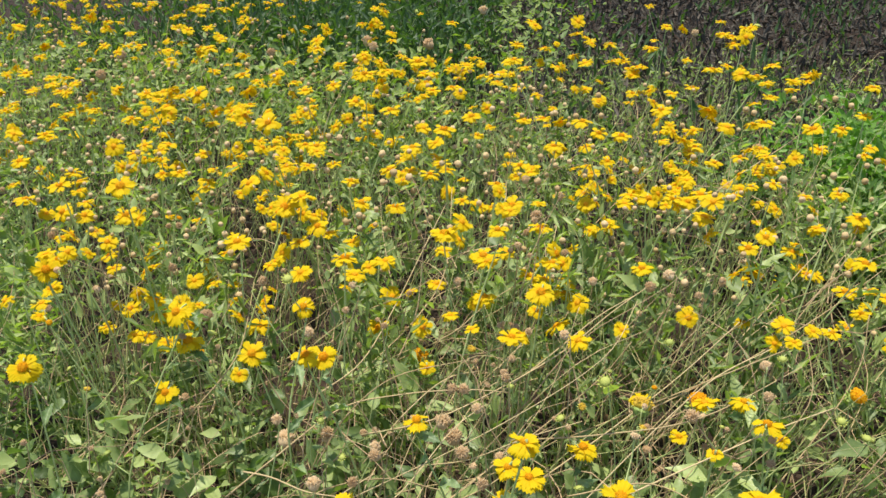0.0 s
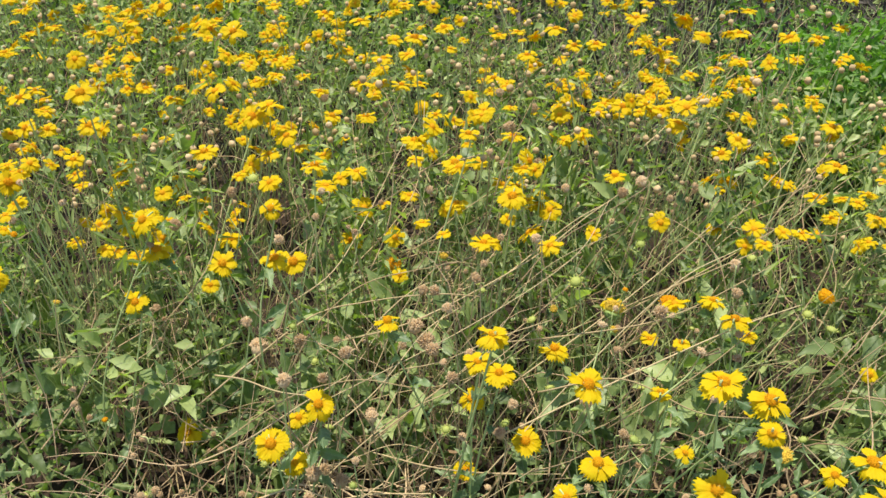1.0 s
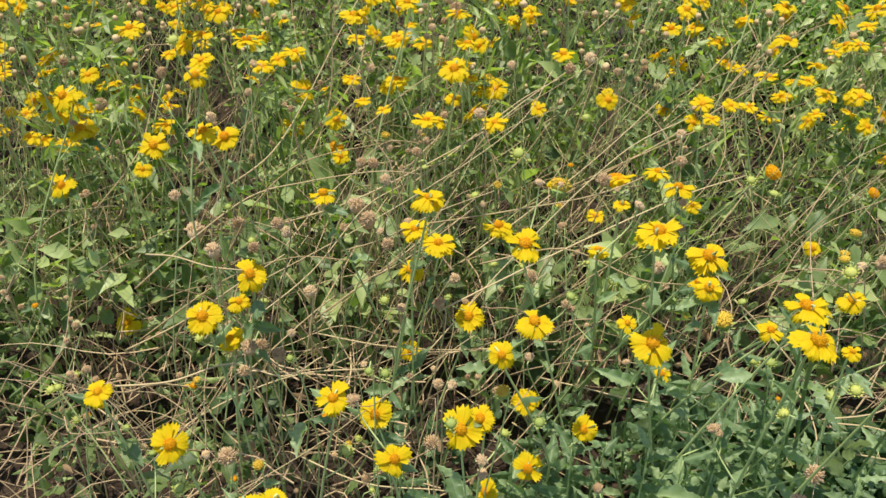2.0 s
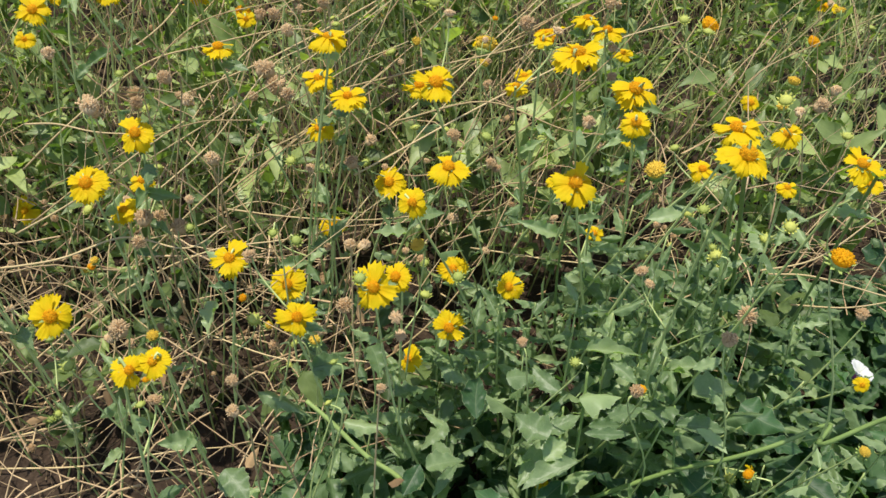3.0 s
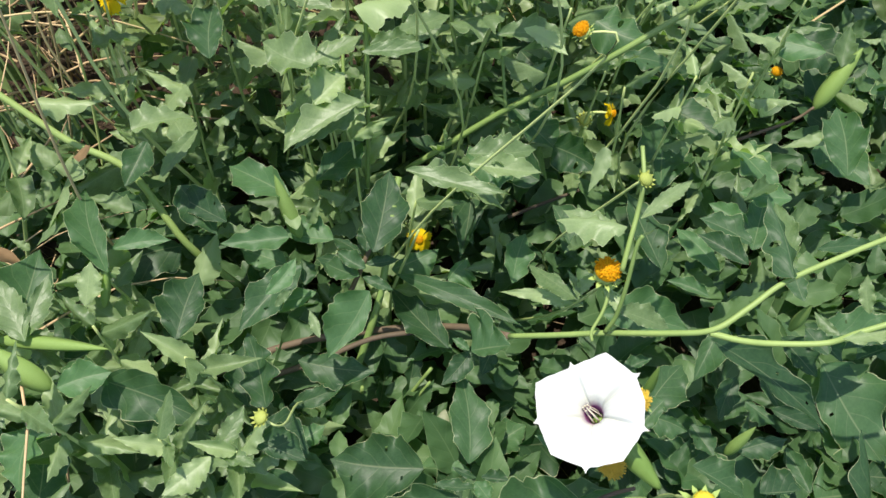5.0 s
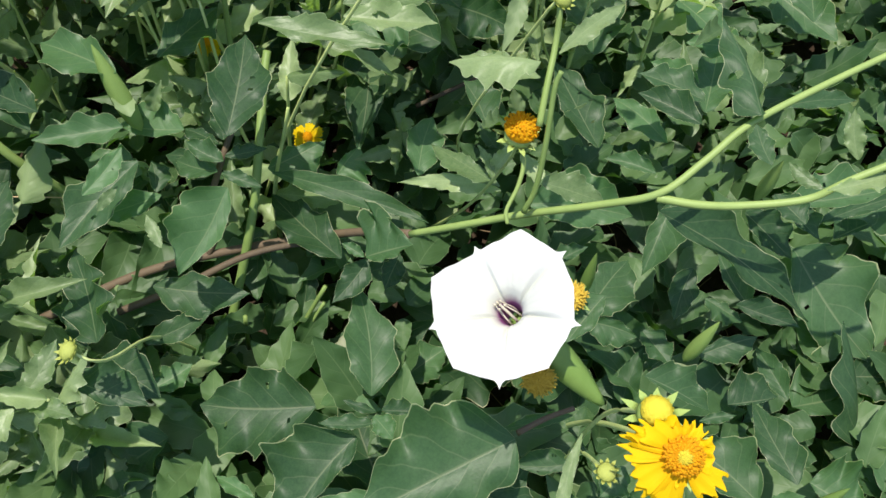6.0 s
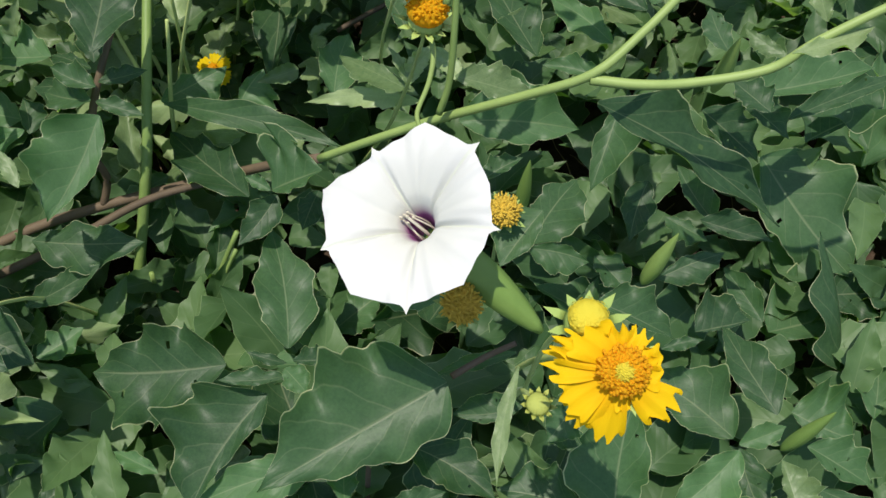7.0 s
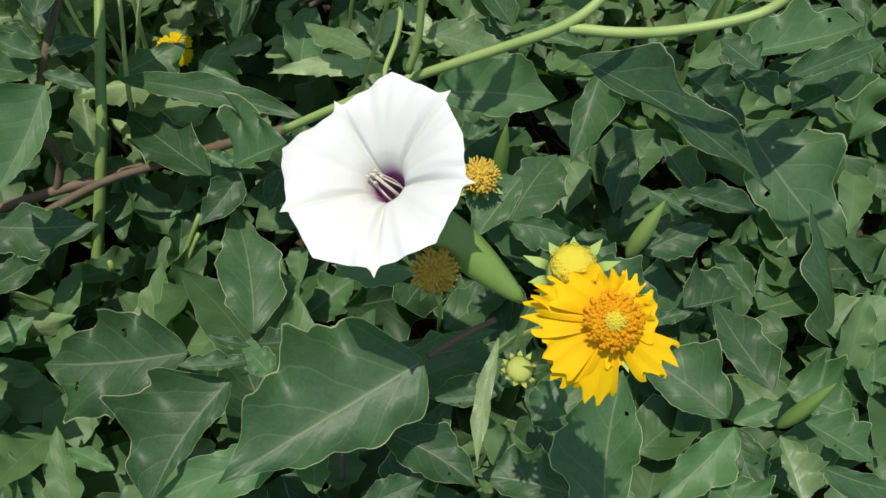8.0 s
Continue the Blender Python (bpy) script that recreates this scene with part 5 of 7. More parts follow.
STEM_ROWS_B = [
    ("green", 0.0024, [(0.153, 0.437, 0.030), (0.162, 0.444, 0.100)]),
    ("green", 0.0016, [(0.376, 0.401, 0.350), (0.375, 0.384, 0.345), (0.369, 0.373, 0.335), (0.359, 0.363, 0.325), (0.358, 0.356, 0.320)]),
    ("green", 0.0020, [(0.371, 0.362, 0.320), (0.378, 0.366, 0.340), (0.384, 0.377, 0.370), (0.390, 0.392, 0.400), (0.394, 0.396, 0.410)]),
    ("green", 0.0022, [(0.384, 0.390, 0.370), (0.392, 0.406, 0.385), (0.403, 0.427, 0.400), (0.407, 0.440, 0.420), (0.412, 0.466, 0.430)]),
    ("green", 0.0034, [(0.248, 0.663, 0.190), (0.352, 0.653, 0.279), (0.409, 0.637, 0.330), (0.466, 0.627, 0.380), (0.531, 0.633, 0.420), (0.479, 0.568, 0.470), (0.526, 0.559, 0.530), (0.570, 0.535, 0.610)]),
    ("green", 0.0026, [(0.199, 0.631, 0.200), (0.209, 0.656, 0.300), (0.216, 0.684, 0.380), (0.219, 0.708, 0.440)]),
    ("green", 0.0022, [(0.176, 0.643, 0.200), (0.185, 0.660, 0.300), (0.194, 0.710, 0.360)]),
]
STEM_ROWS_C = [
    ("green", 0.0018, [(0.355, 0.650, 0.280), (0.354, 0.683, 0.330), (0.348, 0.695, 0.380)]),
    ("green", 0.0042, [(0.040, 0.591, 0.100), (0.000, 0.596, 0.200), (-0.038, 0.644, 0.270), (-0.090, 0.669, 0.300), (-0.141, 0.701, 0.340), (-0.177, 0.724, 0.360)]),
    ("woody", 0.0034, [(0.065, 0.454, 0.140), (0.119, 0.459, 0.150), (0.181, 0.470, 0.160), (0.240, 0.464, 0.170)]),
    ("woody", 0.0024, [(0.365, 0.624, 0.120), (0.409, 0.630, 0.130), (0.458, 0.636, 0.140)]),
    ("woody", 0.0022, [(0.671, 0.677, 0.140), (0.742, 0.681, 0.160), (0.765, 0.682, 0.180)]),
    ("woody", 0.0022, [(0.342, 0.250, 0.220), (0.365, 0.255, 0.220), (0.383, 0.254, 0.230)]),
    ("woody", 0.0020, [(0.274, 0.223, 0.100), (0.282, 0.233, 0.160), (0.283, 0.232, 0.200)]),
]
STEM_ROWS_D = [
    ("green", 0.0018, [(0.174, 0.401, 0.050), (0.207, 0.411, 0.100), (0.233, 0.420, 0.140)]),
    ("green", 0.0032, [(0.511, 0.939, 0.300), (0.462, 0.892, 0.500), (0.359, 0.721, 0.750), (0.314, 0.640, 0.845)]),
    ("green", 0.0026, [(0.496, 0.939, 0.300), (0.456, 0.914, 0.480), (0.428, 0.888, 0.620)]),
    ("green", 0.0022, [(0.220, 0.926, 0.200), (0.205, 0.923, 0.400), (0.192, 0.853, 0.580), (0.177, 0.771, 0.700)]),
    ("green", 0.0022, [(0.574, 0.881, 0.250), (0.535, 0.796, 0.500), (0.490, 0.710, 0.700), (0.454, 0.645, 0.830)]),
]
STEMS = STEM_ROWS_A + STEM_ROWS_B + STEM_ROWS_C + STEM_ROWS_D
for kind, r, pts in STEMS:
    line = curve_through(pts, 6)
    sv, sf = tube([q - Vector((0.30, 0.40, 0.0)) for q in line], r, r * 0.8, 8)
    child("stem", mesh_of("stem", sv, sf, M_WOODY if kind == "woody" else M_VINE), plant, plant_o, plant_o, "purple-brown woody stem" if kind == "woody" else "")

# rows: kind, base, tip, width
LEAF_ROWS_A = [
    (0, -0.052, 0.61, 0.28, -0.017, 0.585, 0.28, 0.022),
    (0, 0.115, 0.537, 0.27, 0.049, 0.54, 0.27, 0.023),
    (0, 0.077, 0.379, 0.24, 0.062, 0.458, 0.24, 0.032),
    (0, -0.06, 0.424, 0.25, 0.02, 0.364, 0.25, 0.042),
    (1, 0.206, 0.657, 0.33, 0.125, 0.622, 0.31, 0.034),
    (1, -0.082, 0.638, 0.3, -0.108, 0.567, 0.3, 0.033),
    (1, 0.385, 0.406, 0.41, 0.34, 0.435, 0.41, 0.023),
    (1, 0.242, 0.572, 0.3, 0.329, 0.531, 0.3, 0.021),
    (0, 0.371, 0.563, 0.27, 0.32, 0.613, 0.27, 0.036),
    (0, 0.5, 0.345, 0.4, 0.509, 0.417, 0.41, 0.023),
    (0, 0.617, 0.609, 0.22, 0.655, 0.545, 0.22, 0.044),
    (0, 0.407, 0.628, 0.24, 0.447, 0.589, 0.24, 0.043),
]
LEAF_ROWS_B = [
    (0, 0.561, 0.679, 0.22, 0.608, 0.619, 0.22, 0.046),
    (0, 0.748, 0.629, 0.18, 0.777, 0.555, 0.18, 0.054),
    (0, 0.781, 0.791, 0.2, 0.846, 0.728, 0.2, 0.058),
    (0, 0.713, 0.739, 0.22, 0.79, 0.777, 0.22, 0.043),
    (1, 0.142, 0.71, 0.33, 0.192, 0.744, 0.33, 0.029),
    (1, 0.247, 0.709, 0.33, 0.214, 0.732, 0.33, 0.027),
    (1, 0.304, 0.728, 0.32, 0.355, 0.737, 0.32, 0.027),
    (1, 0.306, 0.705, 0.3, 0.354, 0.723, 0.3, 0.031),
    (1, 0.171, 0.808, 0.3, 0.115, 0.827, 0.3, 0.025),
    (0, 0.264, 0.841, 0.25, 0.308, 0.814, 0.25, 0.041),
    (0, 0.405, 0.779, 0.24, 0.437, 0.717, 0.24, 0.053),
    (1, -0.128, 0.729, 0.3, -0.06, 0.725, 0.3, 0.029),
]
LEAF_ROWS_C = [
    (1, 0.026, 0.727, 0.3, -0.014, 0.686, 0.3, 0.029),
    (1, 0.026, 0.649, 0.3, 0.003, 0.707, 0.3, 0.029),
    (0, -0.119, 0.395, 0.25, -0.128, 0.337, 0.25, 0.048),
    (0, 0.068, 0.367, 0.22, 0.106, 0.339, 0.22, 0.041),
    (1, 0.161, 0.63, 0.4, 0.119, 0.669, 0.4, 0.039),
    (1, -0.003, 0.598, 0.38, 0.049, 0.616, 0.38, 0.029),
    (1, 0.206, 0.677, 0.42, 0.268, 0.689, 0.42, 0.04),
    (1, 0.299, 0.685, 0.38, 0.36, 0.706, 0.38, 0.042),
    (1, 0.376, 0.714, 0.38, 0.454, 0.735, 0.38, 0.043),
    (0, 0.478, 0.756, 0.3, 0.533, 0.71, 0.3, 0.053),
    (0, 0.256, 0.833, 0.3, 0.325, 0.772, 0.3, 0.055),
    (1, 0.109, 0.714, 0.42, 0.15, 0.719, 0.42, 0.03),
]
LEAF_ROWS_D = [
    (1, 0.02, 0.752, 0.4, 0.061, 0.729, 0.4, 0.031),
    (1, -0.048, 0.729, 0.36, -0.006, 0.753, 0.36, 0.032),
    (1, -0.085, 0.793, 0.4, -0.069, 0.733, 0.4, 0.028),
    (0, 0.558, 0.843, 0.28, 0.596, 0.783, 0.28, 0.049),
    (0, 0.636, 0.779, 0.28, 0.721, 0.826, 0.28, 0.057),
    (0, 0.814, 1.095, 0.28, 0.883, 1.119, 0.28, 0.057),
    (1, 0.22, 0.739, 0.45, 0.302, 0.74, 0.45, 0.023),
    (0, 0.349, 0.598, 0.28, 0.29, 0.587, 0.28, 0.056),
    (1, -0.286, 0.637, 0.32, -0.246, 0.593, 0.32, 0.04),
    (1, -0.31, 0.48, 0.32, -0.259, 0.488, 0.32, 0.036),
    (1, -0.25, 0.741, 0.36, -0.17, 0.706, 0.36, 0.024),
    (1, -0.348, 0.926, 0.36, -0.358, 0.861, 0.36, 0.038),
]
LEAVES = LEAF_ROWS_A + LEAF_ROWS_B + LEAF_ROWS_C + LEAF_ROWS_D
rnd = random.Random(31)
for i, (kind, bx, by, bz, tx, ty, tz, w) in enumerate(LEAVES):
    spine = [Vector((bx, by, bz)).lerp(Vector((tx, ty, tz)), k / 4) for k in range(5)]
    if any(open_view(*q, 0.024) for q in spine):
        continue
    pool = LEAF_SETS[kind]
    m = blade_pose((bx, by, bz), (tx, ty, tz), w * 1.05, rnd.uniform(-42, 42) * (0.5 if bx < 0.2 else 1.0), (rnd.uniform(-0.25, 0.25) - (0.5 if bx < 0.2 else 0.0), rnd.uniform(-0.4, 0.15), 1.0))
    child("leaf", pool[(i + 4) % len(pool)], plant, m, plant_o, "bleached mottled leaf" if kind == 2 else "")


def side_profile(v, peak, sharp):
    """Half width of a blade, widest at the given share of its length."""
    if v <= 0.0 or v >= 1.0:
        return 0.0
    if v < peak:
        return math.sin(math.pi / 2 * v / peak) ** 0.72
    return math.cos(math.pi / 2 * (v - peak) / (1 - peak)) ** sharp


def sinuate_leaf(seed, kind, right, left, peak_right, peak_left, across=12, along=44):
    """A blade of length 1 along +x with two unequal sides, a wavy rim and a shallow keel."""
    rnd = random.Random(seed)
    keel, droop = rnd.uniform(0.15, 0.52), rnd.uniform(-0.20, 0.03)
    sway, ph = rnd.uniform(-0.05, 0.05), rnd.uniform(0, 6.28)
    ruffle, waves = rnd.uniform(0.22, 0.42), rnd.uniform(2.2, 3.4)
    tuck = rnd.choice((0.0, 0.0, -0.35, 0.3))
    verts, faces, uvs = [], [], []
    for i in range(along + 1):
        v = i / along
        for k in range(across + 1):
            q = 2 * k / across - 1
            wide, peak = (left, peak_left) if q > 0 else (right, peak_right)
            half = wide * side_profile(v, peak, 1.12 if kind != 3 else 1.5)
            p2 = ph + (1.7 if q > 0 else 0.0)
            if kind == 1:
                rim = 0.24 * (((v * 7.0 + p2) % 1.0) - 0.5) * (0.1 < v < 0.92)
            else:
                rim = 0.085 * math.sin(v * waves * 6.28 + p2) + 0.05 * abs(math.sin(v * waves * 9.0 + p2)) + 0.030 * math.sin(v * 41 + p2 * 3) + 0.02 * math.sin(v * 67 + p2)
            half *= 1 + rim * min(1.0, 5 * v) * min(1.0, 6 * (1 - v))
            half = max(half, 0.010 if v < 0.12 else 0.0025)
            e = abs(q)
            y = half * q
            z = keel * half * e ** 1.3 + droop * v * v
            z += ruffle * half * e ** 3 * math.sin(v * waves * 6.28 + p2 + 0.8)
            z += tuck * half * max(0.0, e - 0.55) * (1 if (q > 0) == (ph > 3.14) else 0.2)
            z += 0.010 * math.sin(v * 15 + ph) * e
            verts.append((v, y + sway * math.sin(v * math.pi), z))
            uvs.append((0.5 + 0.5 * q, v))
    holes = set()
    if kind == 0 and rnd.random() < 0.35:
        for h in range(rnd.randint(1, 3)):
            holes.add((rnd.randint(8, along - 8), rnd.choice((2, 3, across - 4, across - 3))))
    for i in range(along):
        for k in range(across):
            a = i * (across + 1) + k
            if (i, k) not in holes:
                faces.append((a, a + across + 1, a + across + 2, a + 1))
    return verts, faces, uvs


BLADE_MATERIALS = {0: M_DATURA_LEAF, 1: M_DAISY_LEAF, 2: M_PALE_LEAF, 3: M_DAISY_LEAF}
blades_made = itertools.count(2000)


def blade(kind, base, tip, right, left, peak_right, peak_left, ux, uy):
    """One leaf of the plant; the widths of its two sides are in mm, (ux, uy, 1) is the way that it faces."""
    base, tip, up = Vector(base), Vector(tip), Vector((ux, uy, 1.0))
    size = (tip - base).length
    ex = (tip - base) / size
    ez = (up - ex * ex.dot(up)).normalized()
    m = (Matrix((ex, ez.cross(ex), ez)).transposed() * size).to_4x4()
    m.translation = base
    shape = sinuate_leaf(next(blades_made), kind, right / 1000 / size, left / 1000 / size, peak_right, peak_left)
    child("leaf", mesh_of("leaf", *shape[:2], BLADE_MATERIALS[kind], shape[2]), plant, m, plant_o, "bleached mottled leaf" if kind == 2 else "")


blade(0, (0.336, 0.242, 0.238), (0.220, 0.221, 0.222), 44, 25, 0.34, 0.15, -0.09, -0.31)
blade(0, (0.235, 0.282, 0.200), (0.171, 0.232, 0.185), 37, 10, 0.42, 0.20, -0.14, -0.19)
blade(0, (0.210, 0.325, 0.160), (0.121, 0.351, 0.155), 31, 34, 0.38, 0.60, 0.05, -0.40)
blade(2, (0.107, 0.378, 0.080), (0.086, 0.334, 0.050), 25, 7, 0.50, 0.50, 0.35, -0.10)
blade(0, (0.255, 0.235, 0.185), (0.172, 0.239, 0.170), 12, 17, 0.50, 0.50, 0.00, -0.19)
blade(0, (0.253, 0.318, 0.172), (0.267, 0.410, 0.186), 20, 20, 0.36, 0.42, 0.29, -0.06)
blade(0, (0.252, 0.291, 0.215), (0.233, 0.302, 0.225), 3, 4, 0.50, 0.50, -0.06, 0.00)
blade(0, (0.249, 0.283, 0.215), (0.212, 0.290, 0.225), 7, 3, 0.50, 0.50, 0.19, -0.09)
blade(0, (0.256, 0.291, 0.215), (0.279, 0.282, 0.222), 3, 8, 0.50, 0.60, 0.01, -0.16)
blade(0, (0.250, 0.288, 0.215), (0.259, 0.267, 0.220), 7, 9, 0.50, 0.50, -0.17, -0.02)
blade(0, (0.103, 0.451, 0.175), (0.176, 0.422, 0.185), 20, 14, 0.50, 0.50, -0.10, -0.27)
blade(0, (0.089, 0.410, 0.160), (0.147, 0.418, 0.175), 9, 10, 0.50, 0.50, 0.31, -0.33)
blade(0, (0.184, 0.503, 0.255), (0.216, 0.500, 0.260), 4, 7, 0.50, 0.50, 0.19, -0.50)
blade(0, (0.179, 0.492, 0.250), (0.206, 0.474, 0.250), 5, 6, 0.50, 0.50, -0.02, -0.29)
blade(0, (0.186, 0.511, 0.265), (0.195, 0.537, 0.280), 8, 10, 0.50, 0.50, 0.08, -0.33)
blade(0, (0.183, 0.495, 0.260), (0.158, 0.517, 0.265), 10, 6, 0.50, 0.50, -0.07, -0.32)
blade(0, (0.176, 0.494, 0.250), (0.143, 0.523, 0.240), 13, 11, 0.50, 0.50, 0.36, -0.66)
blade(0, (0.211, 0.532, 0.190), (0.264, 0.544, 0.200), 25, 8, 0.45, 0.40, 0.16, -0.37)
blade(0, (0.215, 0.516, 0.205), (0.315, 0.427, 0.240), 9, 11, 0.45, 0.60, 0.18, -0.61)
blade(0, (0.266, 0.503, 0.200), (0.290, 0.521, 0.210), 23, 5, 0.40, 0.40, 0.28, -0.63)
blade(0, (0.254, 0.436, 0.180), (0.208, 0.528, 0.175), 17, 20, 0.40, 0.40, 0.17, -0.31)
blade(0, (0.272, 0.413, 0.215), (0.306, 0.401, 0.240), 9, 32, 0.50, 0.40, -0.01, -0.19)
blade(0, (0.271, 0.416, 0.210), (0.256, 0.430, 0.215), 5, 4, 0.50, 0.50, -0.21, -0.37)
blade(0, (0.274, 0.421, 0.195), (0.239, 0.393, 0.190), 11, 11, 0.40, 0.40, 0.06, -0.44)
blade(0, (0.304, 0.438, 0.160), (0.284, 0.409, 0.160), 9, 10, 0.50, 0.50, 0.08, -0.38)
blade(0, (0.351, 0.292, 0.240), (0.307, 0.312, 0.240), 4, 11, 0.50, 0.50, 0.03, -0.42)
blade(1, (0.376, 0.416, 0.270), (0.339, 0.477, 0.260), 6, 13, 0.50, 0.55, 0.00, -0.18)
blade(1, (0.380, 0.422, 0.255), (0.306, 0.459, 0.240), 6, 8, 0.40, 0.40, -0.07, -0.63)
blade(1, (0.373, 0.422, 0.270), (0.367, 0.443, 0.290), 4, 4, 0.50, 0.50, 0.16, -0.54)
blade(1, (0.371, 0.425, 0.270), (0.394, 0.436, 0.290), 5, 7, 0.50, 0.50, 0.01, -0.45)
blade(1, (0.385, 0.376, 0.330), (0.428, 0.356, 0.320), 7, 12, 0.50, 0.45, -0.44, -0.09)
blade(0, (0.414, 0.438, 0.200), (0.496, 0.404, 0.200), 16, 31, 0.50, 0.45, -0.32, -0.54)
blade(0, (0.395, 0.349, 0.260), (0.424, 0.355, 0.265), 4, 8, 0.50, 0.40, -0.33, -0.25)
blade(0, (0.419, 0.313, 0.270), (0.383, 0.288, 0.265), 19, 8, 0.45, 0.50, -0.42, -0.27)
blade(0, (0.433, 0.338, 0.175), (0.489, 0.382, 0.175), 25, 14, 0.50, 0.60, -0.06, -0.05)
blade(0, (0.426, 0.329, 0.190), (0.463, 0.308, 0.185), 15, 6, 0.50, 0.50, -0.32, -0.43)
blade(0, (0.513, 0.391, 0.235), (0.473, 0.346, 0.220), 8, 20, 0.50, 0.40, -0.49, -0.35)
blade(0, (0.454, 0.338, 0.325), (0.558, 0.261, 0.265), 11, 20, 0.50, 0.30, -0.06, -0.11)
blade(0, (0.633, 0.358, 0.165), (0.673, 0.253, 0.130), 29, 43, 0.50, 0.30, -0.25, -0.07)
blade(0, (0.552, 0.358, 0.255), (0.578, 0.319, 0.240), 10, 17, 0.50, 0.40, -0.30, -0.09)
blade(0, (0.589, 0.374, 0.240), (0.615, 0.333, 0.230), 5, 16, 0.50, 0.50, -0.14, -0.35)
blade(0, (0.661, 0.352, 0.180), (0.714, 0.360, 0.180), 3, 27, 0.50, 0.50, -0.09, -0.21)
blade(0, (0.568, 0.345, 0.280), (0.651, 0.335, 0.290), 8, 20, 0.50, 0.50, -0.40, -0.14)
blade(0, (0.618, 0.347, 0.230), (0.715, 0.351, 0.240), 6, 10, 0.50, 0.50, -0.13, -0.31)
blade(0, (0.520, 0.345, 0.205), (0.492, 0.310, 0.195), 13, 10, 0.45, 0.50, 0.01, -0.37)
blade(0, (0.571, 0.316, 0.165), (0.566, 0.371, 0.170), 14, 6, 0.50, 0.50, -0.32, -0.41)
blade(0, (0.556, 0.318, 0.175), (0.598, 0.286, 0.175), 6, 13, 0.40, 0.45, -0.54, -0.14)
blade(0, (0.541, 0.335, 0.160), (0.564, 0.308, 0.160), 16, 5, 0.50, 0.50, -0.03, -0.04)
blade(0, (0.500, 0.280, 0.190), (0.548, 0.280, 0.200), 14, 6, 0.50, 0.50, 0.02, -0.29)
blade(0, (0.441, 0.265, 0.225), (0.484, 0.231, 0.215), 4, 19, 0.50, 0.40, -0.32, 0.03)
blade(0, (0.467, 0.226, 0.220), (0.492, 0.222, 0.225), 5, 3, 0.50, 0.50, -0.21, -0.06)
blade(0, (0.515, 0.243, 0.170), (0.557, 0.239, 0.170), 2, 25, 0.50, 0.45, -0.01, -0.11)
blade(0, (0.565, 0.236, 0.165), (0.560, 0.284, 0.165), 10, 8, 0.50, 0.50, -0.50, -0.04)
blade(0, (0.590, 0.239, 0.120), (0.662, 0.239, 0.110), 20, 37, 0.60, 0.45, -0.25, 0.12)
blade(0, (0.529, 0.172, 0.190), (0.530, 0.241, 0.185), 16, 12, 0.40, 0.40, -0.25, 0.03)
blade(0, (0.507, 0.171, 0.165), (0.470, 0.228, 0.170), 27, 15, 0.42, 0.50, -0.15, -0.28)
blade(0, (0.398, 0.132, 0.200), (0.427, 0.197, 0.250), 16, 25, 0.62, 0.60, -0.42, -0.11)
blade(0, (0.489, 0.158, 0.205), (0.432, 0.137, 0.200), 12, 13, 0.50, 0.40, -0.11, -0.28)
blade(0, (0.496, 0.161, 0.190), (0.494, 0.119, 0.180), 7, 13, 0.50, 0.50, -0.44, -0.16)
blade(0, (0.471, 0.108, 0.200), (0.470, 0.138, 0.195), 21, 16, 0.50, 0.50, -0.09, 0.15)
blade(0, (0.497, 0.163, 0.190), (0.528, 0.163, 0.195), 6, 8, 0.50, 0.50, -0.12, -0.30)
blade(0, (0.551, 0.174, 0.165), (0.578, 0.145, 0.170), 7, 30, 0.50, 0.45, -0.40, -0.00)
blade(0, (0.531, 0.148, 0.200), (0.558, 0.116, 0.195), 9, 15, 0.50, 0.50, -0.11, 0.05)
blade(1, (0.495, 0.110, 0.220), (0.502, 0.144, 0.225), 14, 5, 0.50, 0.50, -0.11, 0.07)
blade(0, (0.521, 0.124, 0.205), (0.571, 0.091, 0.200), 16, 5, 0.40, 0.40, -0.35, 0.03)
blade(0, (0.622, 0.156, 0.130), (0.659, 0.206, 0.130), 9, 16, 0.50, 0.50, -0.48, -0.34)
blade(0, (0.386, 0.255, 0.210), (0.333, 0.258, 0.205), 6, 4, 0.50, 0.50, -0.02, -0.41)
blade(0, (0.381, 0.227, 0.190), (0.338, 0.236, 0.190), 13, 5, 0.50, 0.50, -0.06, -0.39)
blade(0, (0.307, 0.229, 0.185), (0.348, 0.182, 0.180), 15, 15, 0.45, 0.50, -0.06, 0.04)
blade(0, (0.281, 0.191, 0.190), (0.320, 0.194, 0.190), 7, 10, 0.50, 0.50, -0.15, -0.35)
blade(3, (0.366, 0.222, 0.290), (0.337, 0.173, 0.270), 4, 4, 0.55, 0.55, -0.27, -0.06)
blade(0, (0.387, 0.158, 0.205), (0.347, 0.184, 0.200), 19, 10, 0.50, 0.50, 0.06, 0.04)
blade(0, (0.396, 0.204, 0.250), (0.375, 0.191, 0.245), 9, 10, 0.50, 0.50, -0.10, -0.27)
blade(0, (0.285, 0.233, 0.215), (0.294, 0.216, 0.200), 8, 9, 0.50, 0.50, -0.26, -0.25)
blade(0, (0.262, 0.207, 0.190), (0.271, 0.237, 0.185), 8, 11, 0.50, 0.50, 0.20, -0.18)
blade(0, (0.153, 0.271, 0.150), (0.127, 0.296, 0.150), 5, 7, 0.50, 0.50, 0.21, -0.10)
blade(0, (0.099, 0.277, 0.120), (0.110, 0.308, 0.130), 7, 7, 0.50, 0.50, 0.09, -0.01)
blade(2, (0.244, 0.391, 0.130), (0.231, 0.356, 0.120), 11, 6, 0.50, 0.50, -0.22, -0.27)
blade(0, (0.284, 0.355, 0.090), (0.328, 0.372, 0.100), 19, 18, 0.50, 0.50, -0.23, -0.16)
